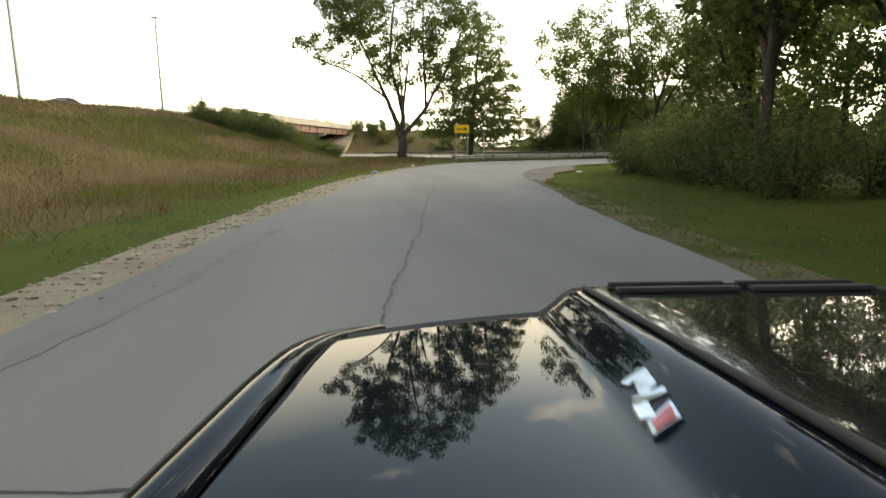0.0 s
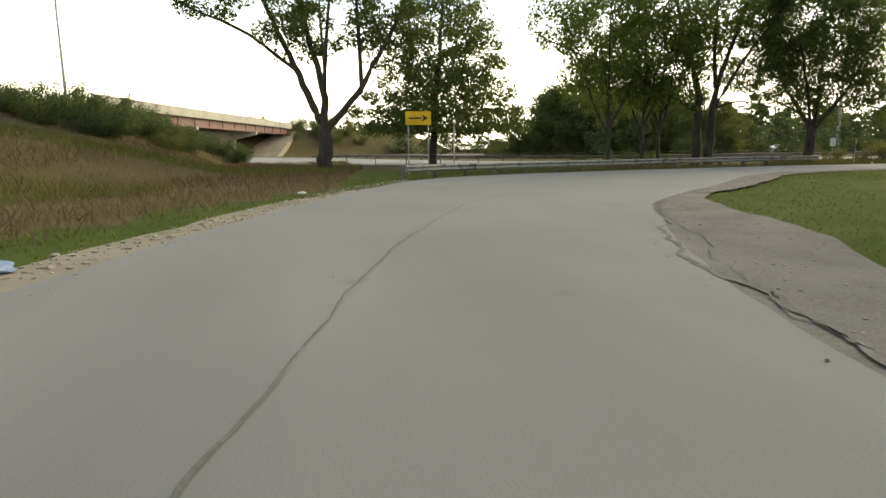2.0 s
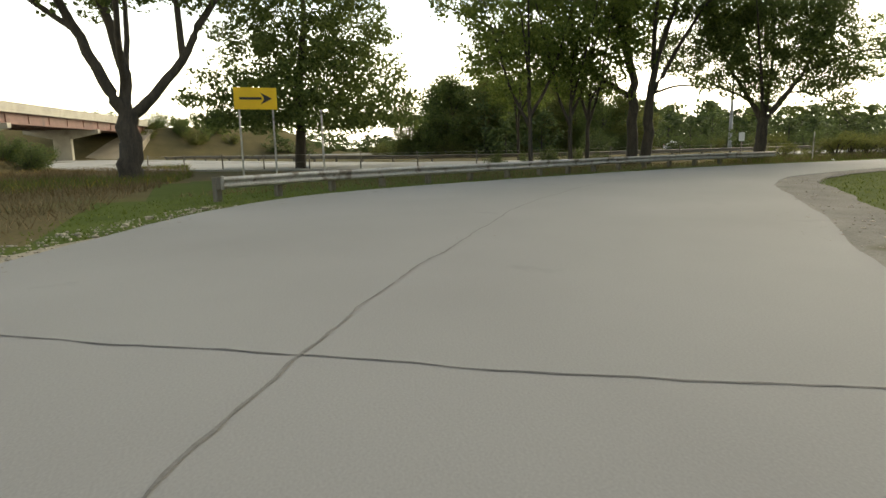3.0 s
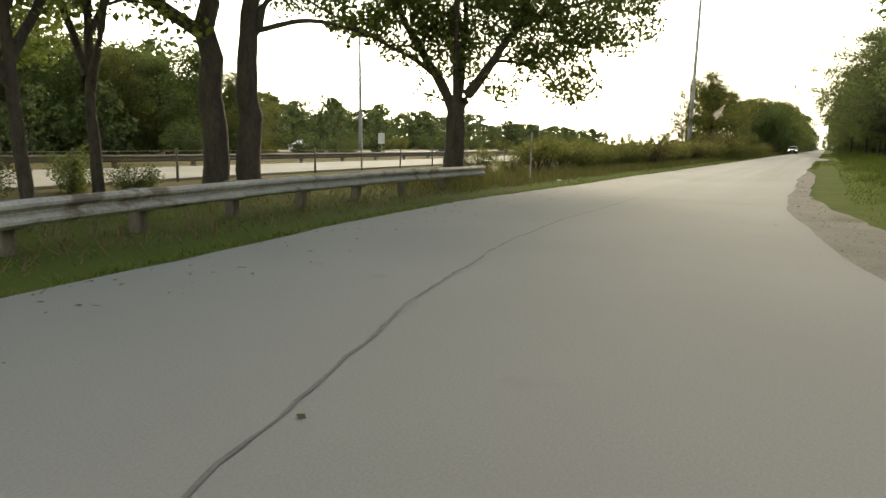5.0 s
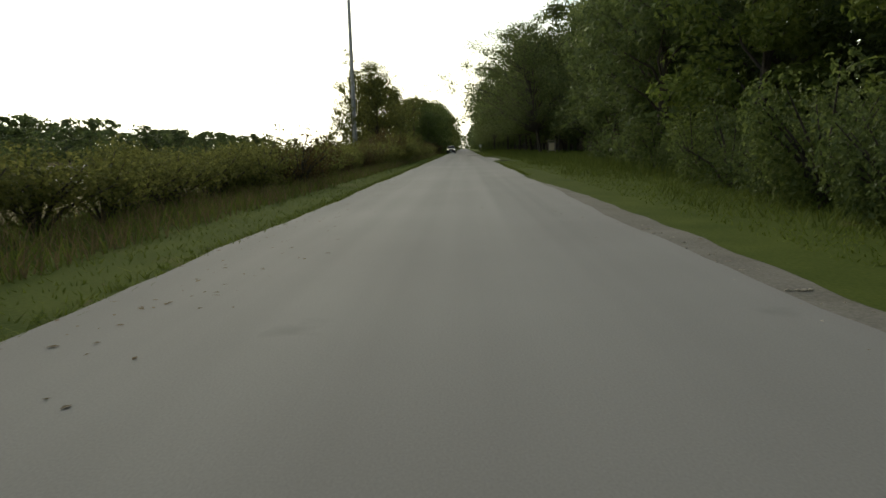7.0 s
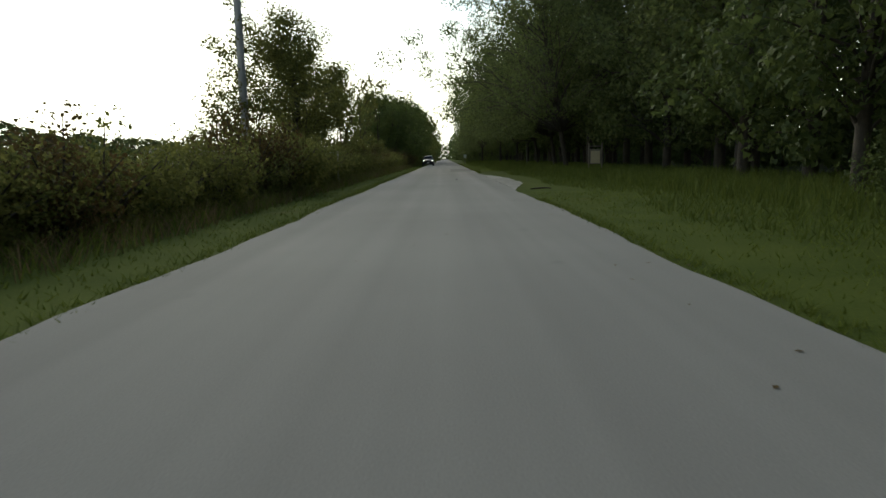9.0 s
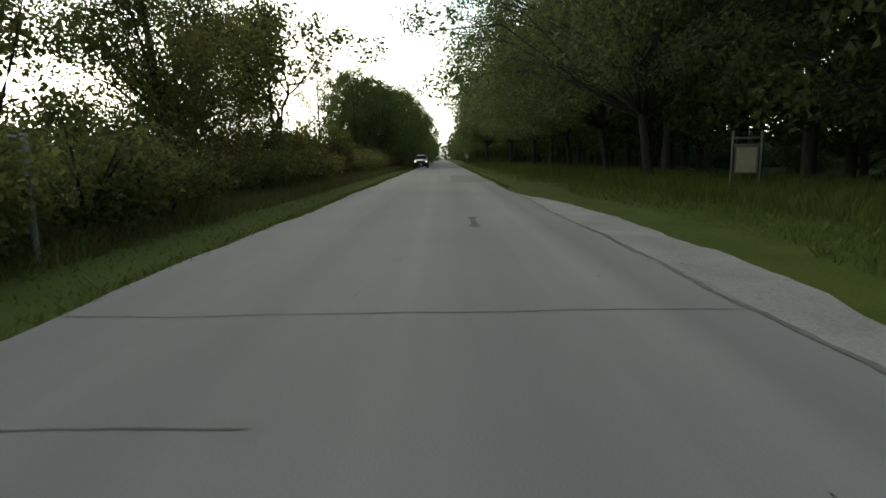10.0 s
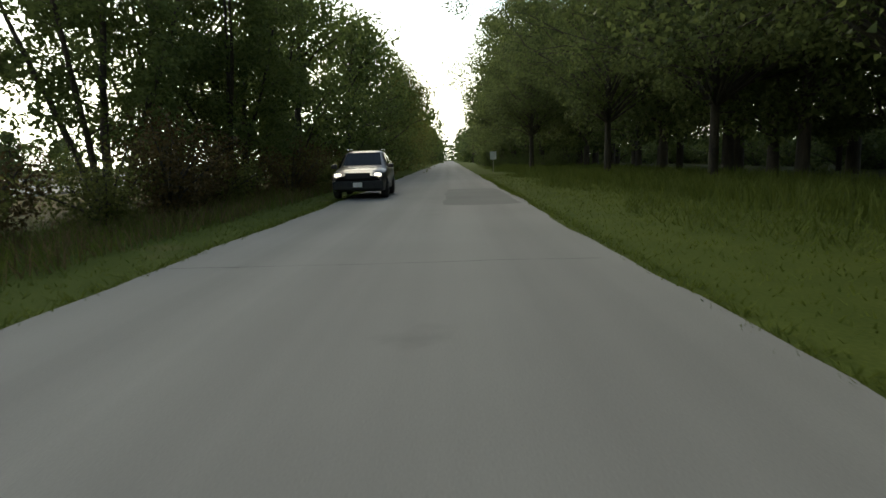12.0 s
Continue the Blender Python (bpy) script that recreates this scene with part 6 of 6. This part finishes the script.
def car(name, m, label, paint, stations, glass_stations, wheels, r, lit=False, extra=None):
    """A car body lofted from cross-sections: (y, half width, sill, belt, top, roof half width)."""
    ob = thing(name, m, label, "car")
    rings = []
    for y, hw, sill, belt, top, rw_ in stations:
        half = [(0, y, top), (rw_ * 0.6, y, top - 0.004), (rw_ * 0.93, y, top - 0.035), (rw_, y, top - 0.09), (hw * 0.96, y, belt + 0.02), (hw, y, belt - 0.06), (hw * 1.0, y, (sill + belt) / 2), (hw * 0.97, y, sill + 0.05),
                (hw * 0.9, y, sill), (0, y, sill)]
        rings.append(mirrored(half))
    v, f = loft(rings)
    n = len(rings[0])
    f += [list(range(n)), [len(v) - n + i for i in range(n)][::-1]]
    part("body", mesh_of("body", v, f, paint), ob)
    for g, pts in glass_stations:
        bm = bmesh.new()
        bm.faces.new([bm.verts.new(p) for p in pts])
        ret = bmesh.ops.extrude_face_region(bm, geom=list(bm.faces))
        part(g, bm_mesh(g, bm, M_GLASS), ob)
    for x, y in wheels:
        wheel(ob, x, y, r, 0.22)
    if extra:
        extra(ob)
    return ob


def suv_details(ob):
    for x in (-0.68, 0.68):
        lamp = part("headlight", box_mesh("headlight", 0.24, 0.1, 0.11, M_LAMP, 0.03, (x, 2.2, 0.83)), ob, "lit white headlight")
        part("fog_lamp", box_mesh("fog_lamp", 0.16, 0.06, 0.10, M_LENS, 0.02, (x * 0.95, 2.29, 0.46)), ob)
    part("grille", box_mesh("grille", 0.85, 0.06, 0.2, M_RUBBER, 0.02, (0, 2.27, 0.8)), ob)
    part("bumper", box_mesh("bumper", 1.72, 0.2, 0.3, M_RUBBER, 0.06, (0, 2.25, 0.48)), ob, "dark lower bumper")
    part("number_plate", box_mesh("number_plate", 0.31, 0.015, 0.16, M_WHITE, 0.004, (0, 2.358, 0.5)), ob)
    for x in (-1.02, 1.02):
        part("mirror", box_mesh("mirror", 0.2, 0.12, 0.16, M_SUV, 0.04, (x, 0.85, 1.12)), ob)
    for x in (-0.62, 0.62):
        part("roof_rail", mesh_of("roof_rail", *tube([(x, 0.3, 1.70), (x, -0.6, 1.74), (x, -1.6, 1.70)], [0.02] * 3, 7), M_CHROME), ob)


def cabin(ob, rows, paint):
    """A glass house: rows of (y, z, half width) from the cowl over the roof to the tail."""
    v, f = [], []
    for y, z, hw in rows:
        v += [(-hw, y, z), (-hw * 0.5, y, z + 0.015), (0, y, z + 0.02), (hw * 0.5, y, z + 0.015), (hw, y, z)]
    for i in range(len(rows) - 1):
        for j in range(4):
            f.append([i * 5 + j, i * 5 + j + 1, (i + 1) * 5 + j + 1, (i + 1) * 5 + j])
    return v, f


SUV_ST = [(2.28, 0.80, 0.32, 0.62, 0.80, 0.72), (2.05, 0.90, 0.26, 0.84, 0.98, 0.80), (1.2, 0.93, 0.24, 0.95, 1.06, 0.84), (0.95, 0.93, 0.24, 1.0, 1.10, 0.82), (0.25, 0.93, 0.24, 1.02, 1.63, 0.66), (-0.4, 0.93, 0.24, 1.03, 1.69, 0.66),
          (-1.7, 0.93, 0.24, 1.05, 1.66, 0.64), (-2.05, 0.91, 0.28, 1.05, 1.55, 0.62), (-2.3, 0.88, 0.34, 1.0, 1.06, 0.72)]
SUV_GLASS = [("windshield", [(-0.70, 0.90, 1.15), (0.70, 0.90, 1.15), (0.60, 0.32, 1.60), (-0.60, 0.32, 1.60)])]
for sx in (1, -1):
    SUV_GLASS += [("side_window", [(sx * 0.915, 0.55, 1.07), (sx * 0.915, -0.6, 1.09), (sx * 0.715, -0.5, 1.58), (sx * 0.715, 0.2, 1.56)][::sx]),
                  ("side_window", [(sx * 0.915, -0.68, 1.09), (sx * 0.915, -1.75, 1.10), (sx * 0.70, -1.6, 1.55), (sx * 0.715, -0.6, 1.58)][::sx])]
car("oncoming_suv", pose(-2.25, 163.4, 0, 0, 0, 181), "dark pewter SUV with lit headlights on the road", M_SUV, SUV_ST, SUV_GLASS, [(-0.84, 1.42), (0.84, 1.42), (-0.84, -1.35), (0.84, -1.35)], 0.36, extra=suv_details)

SEDAN_ST = [(2.2, 0.78, 0.3, 0.5, 0.62, 0.7), (2.0, 0.86, 0.22, 0.68, 0.76, 0.78), (1.1, 0.89, 0.2, 0.84, 0.92, 0.8), (0.85, 0.89, 0.2, 0.88, 0.96, 0.78), (0.05, 0.89, 0.2, 0.9, 1.40, 0.6), (-0.6, 0.89, 0.2, 0.92, 1.44, 0.6),
            (-1.2, 0.89, 0.2, 0.93, 1.36, 0.6), (-1.75, 0.88, 0.22, 0.92, 1.02, 0.72), (-2.3, 0.84, 0.3, 0.88, 0.95, 0.74)]
SEDAN_GLASS = [("windshield", [(-0.66, 0.78, 1.0), (0.66, 0.78, 1.0), (0.54, 0.12, 1.38), (-0.54, 0.12, 1.38)])]
for sx in (1, -1):
    SEDAN_GLASS.append(("side_window", [(sx * 0.875, 0.4, 0.94), (sx * 0.875, -1.2, 0.97), (sx * 0.66, -0.95, 1.33), (sx * 0.66, 0.0, 1.34)][::sx]))


def sedan_details(ob):
    for x in (-0.6, 0.6):
        part("headlight", box_mesh("headlight", 0.34, 0.1, 0.14, M_LENS, 0.03, (x, 2.13, 0.66)), ob)
        part("tail_light", box_mesh("tail_light", 0.34, 0.08, 0.14, M_RED, 0.03, (x, -2.28, 0.82)), ob)


WH = [(-0.8, 1.35), (0.8, 1.35), (-0.8, -1.35), (0.8, -1.35)]
car("red_sedan", pose(-24.5, 172, 0.04, 0, 0, 4), "red sedan on the freeway behind the trees", M_REDCAR, SEDAN_ST, SEDAN_GLASS, WH, 0.32, extra=sedan_details)
car("dark_sedan", pose(-14.0, -37.4, 5.26, 0, 0, 71), "dark car passing on the embankment road", M_SUV, SEDAN_ST, SEDAN_GLASS, WH, 0.32, extra=sedan_details)
car("white_sedan", pose(-52.0, 68.5, -0.05, 0, 0, 15), "white car on the freeway beyond the guard rail", M_WHITECAR, SEDAN_ST, SEDAN_GLASS, WH, 0.32, extra=sedan_details)

# ---- the black coupe that stands on the road where the drive begins ----
coupe = thing("black_coupe", pose(53.77, -10.17, 0, 0, 0, 80.71) @ pose(0.65, 0, 0), "glossy black sports coupe with a satin hood insert", "car")


def hood_z(x, y):
    base = 0.995 - 0.098 * y - 0.022 * (abs(x) / 0.9) ** 3
    side = min(1.0, max(0.0, (0.43 - abs(x)) / 0.10))
    return base + 0.055 * side * side * (3 - 2 * side)


def hood_front(x):
    return 1.26 + 0.22 * (1 - (abs(x) / 0.9) ** 2) ** 1.0 - 0.03


xs = np.r_[np.linspace(-0.885, -0.45, 12), np.linspace(-0.43, -0.32, 9), np.linspace(-0.30, 0.30, 9), np.linspace(0.32, 0.43, 9), np.linspace(0.45, 0.885, 12)]
rows_ = 26
hv = [(x, -0.36 + (hood_front(x) + 0.36) * t, hood_z(x, -0.36 + (hood_front(x) + 0.36) * t)) for t in np.linspace(0, 1, rows_) for x in xs]
for dz, dy in ((-0.012, 0.018), (-0.04, 0.026)):
    hv += [(x, hood_front(x) + dy, hood_z(x, hood_front(x)) + dz) for x in xs]
nx_ = len(xs)
hf = [[i * nx_ + j, i * nx_ + j + 1, (i + 1) * nx_ + j + 1, (i + 1) * nx_ + j] for i in range(rows_ + 1) for j in range(nx_ - 1)]
hood = part("hood", mesh_of("hood", hv, hf, M_PAINT), coupe, "mirror-glossy black hood with raised centre")
ix = np.linspace(-0.315, 0.315, 15)
iv, i_rows = [], 20
for t in np.linspace(0, 1, i_rows):
    for x in ix:
        y = -0.30 + (hood_front(x) - 0.06 + 0.30) * t
        iv.append((x, y, hood_z(x, y) + 0.010 - (0.008 if abs(x) > 0.3 else 0)))
part("hood_insert", mesh_of("hood_insert", iv, [[i * 15 + j, i * 15 + j + 1, (i + 1) * 15 + j + 1, (i + 1) * 15 + j] for i in range(i_rows - 1) for j in range(14)], M_INSERT), coupe, "satin black carbon-look centre insert")
for sx in (-1, 1):
    edge_line = [(sx * 0.318, y, hood_z(0.318, y) + 0.006) for y in np.linspace(-0.3, 1.38, 18)]
    part("insert_trim", mesh_of("insert_trim", *tube(edge_line, [0.006] * 18, 6), M_RUBBER), coupe)
    slot = bmesh.new()
    add_box(slot, sx * 0.145, 1.26, hood_z(0.14, 1.26) + 0.016, 0.26, 0.035, 0.012, pose(0, 0, 0, -8, 0, 0), 0.004)
    add_box(slot, sx * 0.145, 1.33, hood_z(0.14, 1.33) + 0.018, 0.26, 0.02, 0.012, pose(0, 0, 0, -8, 0, 0), 0.004)
    part("vent_louvre", bm_mesh("vent_louvre", slot, M_RUBBER), coupe, "black hood vent louvres")
    # fender crown and flank
    fv, fy = [], np.linspace(-0.36, 1.52, 24)
    for y in fy:
        zc = 0.978 - 0.075 * max(y, 0) - 0.10 * max(0.0, y - 0.85) ** 2 * 1.6
        inx = 0.893 - 0.30 * max(0.0, y - 1.05) ** 1.5
        fv += [(sx * inx, y, zc - 0.02), (sx * (inx + 0.012), y, zc), (sx * (inx + 0.05), y, zc - 0.003), (sx * (inx + 0.085), y, zc - 0.03), (sx * (inx + 0.105), y, zc - 0.10), (sx * (inx + 0.11), y, zc - 0.3)]
    part("fender", mesh_of("fender", fv, [[i * 6 + j, i * 6 + j + 1, (i + 1) * 6 + j + 1, (i + 1) * 6 + j] for i in range(23) for j in range(5)], M_PAINT), coupe)
    part("hood_gap_seal", mesh_of("hood_gap_seal", *tube([(sx * (0.889 - 0.30 * max(0.0, y - 1.05) ** 1.5), y, 0.955 - 0.085 * max(y, 0)) for y in np.linspace(-0.36, 1.2, 16)], [0.006] * 16, 5), M_RUBBER), coupe)
COUPE_ST = [(1.80, 0.66, 0.22, 0.5, 0.58, 0.6), (1.66, 0.84, 0.18, 0.6, 0.74, 0.76), (1.45, 0.92, 0.16, 0.66, 0.76, 0.78), (1.1, 0.95, 0.16, 0.72, 0.80, 0.78), (0.2, 0.96, 0.16, 0.8, 0.90, 0.78), (-0.30, 0.96, 0.16, 0.88, 0.95, 0.8),
            (-0.44, 0.96, 0.16, 0.95, 1.0, 0.8), (-1.15, 0.95, 0.16, 0.96, 1.32, 0.58), (-1.7, 0.95, 0.16, 0.97, 1.36, 0.56), (-2.2, 0.97, 0.16, 0.98, 1.27, 0.56), (-2.75, 0.97, 0.18, 0.97, 1.03, 0.7), (-3.05, 0.93, 0.25, 0.9, 0.97, 0.74)]
rings = []
for y, hw, sill, belt, top, rw_ in COUPE_ST:
    rings.append(mirrored([(0, y, top), (rw_ * 0.6, y, top - 0.004), (rw_ * 0.93, y, top - 0.03), (rw_, y, top - 0.07), (hw * 0.97, y, belt), (hw, y, belt - 0.08), (hw, y, (sill + belt) / 2), (hw * 0.97, y, sill + 0.05), (hw * 0.9, y, sill), (0, y, sill)]))
bv, bf = loft(rings)
n_ = len(rings[0])
part("body", mesh_of("body", bv, bf + [list(range(n_)), [len(bv) - n_ + i for i in range(n_)][::-1]], M_PAINT), coupe)
for g, pts in [("windshield", [(-0.66, -0.50, 1.045), (0.66, -0.50, 1.045), (0.53, -1.12, 1.318), (-0.53, -1.12, 1.318)]), ("rear_window", [(-0.5, -2.25, 1.27), (0.5, -2.25, 1.27), (0.6, -2.7, 1.07), (-0.6, -2.7, 1.07)])] + \
        [("side_window", [(sx * 0.90, -0.75, 1.0), (sx * 0.90, -2.0, 1.02), (sx * 0.64, -1.95, 1.27), (sx * 0.66, -1.15, 1.26)]) for sx in (1, -1)]:
    bm = bmesh.new()
    bm.faces.new([bm.verts.new((p[0] * 1.01, p[1], p[2] + 0.006)) for p in pts])
    part(g, bm_mesh(g, bm, M_GLASS), coupe)
for x, y in ((-0.83, 0.86), (0.83, 0.86), (-0.83, -2.0), (0.83, -2.0)):
    wheel(coupe, x, y, 0.35, 0.26)
for sx in (-1, 1):
    part("headlight", box_mesh("headlight", 0.36, 0.1, 0.12, M_LENS, 0.03, (sx * 0.6, 1.70, 0.66)), coupe)
    part("tail_light", box_mesh("tail_light", 0.4, 0.06, 0.13, M_RED, 0.03, (sx * 0.6, -3.05, 0.82)), coupe)
    part("mirror", box_mesh("mirror", 0.2, 0.14, 0.14, M_PAINT, 0.05, (sx * 1.03, -0.75, 1.03)), coupe)
part("grille", box_mesh("grille", 1.1, 0.06, 0.12, M_RUBBER, 0.02, (0, 1.78, 0.56)), coupe)
# emblem of plain chrome and red shapes on the slope of the raised centre
for poly, mat_, z_ in (([(-0.428, 0.735), (-0.398, 0.75), (-0.392, 0.728), (-0.422, 0.712)], M_CHROME, 0), ([(-0.414, 0.716), (-0.392, 0.728), (-0.398, 0.655), (-0.424, 0.64)], M_CHROME, 0),
                       ([(-0.432, 0.66), (-0.395, 0.632), (-0.398, 0.61), (-0.438, 0.632)], M_CHROME, 0), ([(-0.438, 0.632), (-0.420, 0.622), (-0.426, 0.568), (-0.444, 0.576)], M_CHROME, 0),
                       ([(-0.440, 0.560), (-0.402, 0.582), (-0.408, 0.527), (-0.446, 0.515)], M_CHROME, 0), ([(-0.436, 0.553), (-0.408, 0.569), (-0.413, 0.533), (-0.440, 0.523)], M_RED, 0.003)):
    poly = [(-0.42 + (x + 0.42) * 0.86 + 0.018, 0.635 + (y - 0.635) * 0.78 + 0.065) for x, y in poly]
    bm = bmesh.new()
    lo_ = [bm.verts.new((x, y, hood_z(x, y) - 0.002)) for x, y in poly]
    hi_ = [bm.verts.new((x, y, hood_z(x, y) + 0.006 + z_)) for x, y in poly]
    bm.faces.new(hi_)
    for i in range(4):
        bm.faces.new((lo_[i], lo_[(i + 1) % 4], hi_[(i + 1) % 4], hi_[i]))
    part("emblem_piece", bm_mesh("emblem_piece", bm, mat_), coupe, "red enamel emblem block" if mat_ is M_RED else "chrome emblem bar")


# ---- litter ----
def scrap(label, x, y, size, mat, seed):
    rng = np.random.default_rng(seed)
    bm = bmesh.new()
    bmesh.ops.create_icosphere(bm, subdivisions=2, radius=size)
    for v_ in bm.verts:
        v_.co = Vector((v_.co.x * rng.uniform(0.6, 1.3), v_.co.y * rng.uniform(0.6, 1.3), max(-size * 0.2, v_.co.z * rng.uniform(0.15, 0.5))))
    ob = new("litter", bm_mesh("litter", bm, mat))
    ob.matrix_basis = pose(x, y, size * 0.2)
    return tagged(ob, label, "litter", "roadside litter")


scrap("crumpled pale blue plastic scrap on the gravel", 22.6, -8.6, 0.22, M_BLUE, 1)
scrap("crumpled white paper scrap in the grass", 26.3, 1.0, 0.14, M_WHITE, 2)
scrap("white paper scrap on the gravel shoulder", 11.4, -5.3, 0.13, M_WHITE, 3)
scrap("small white wrapper in the verge grass", -3.9, 33.0, 0.09, M_WHITE, 4)
log = thing("fallen_branch", pose(4.2, 86.2, 0.0, 0, 0, 12), "short dark fallen branch at the road edge", "branch")
part("branch", mesh_of("branch", *tube([(-0.45, 0, -0.02), (-0.1, 0.05, 0.0), (0.15, -0.02, 0.01), (0.45, 0.06, -0.02)], [0.02, 0.035, 0.03, 0.015], 8), M_BARK), log)
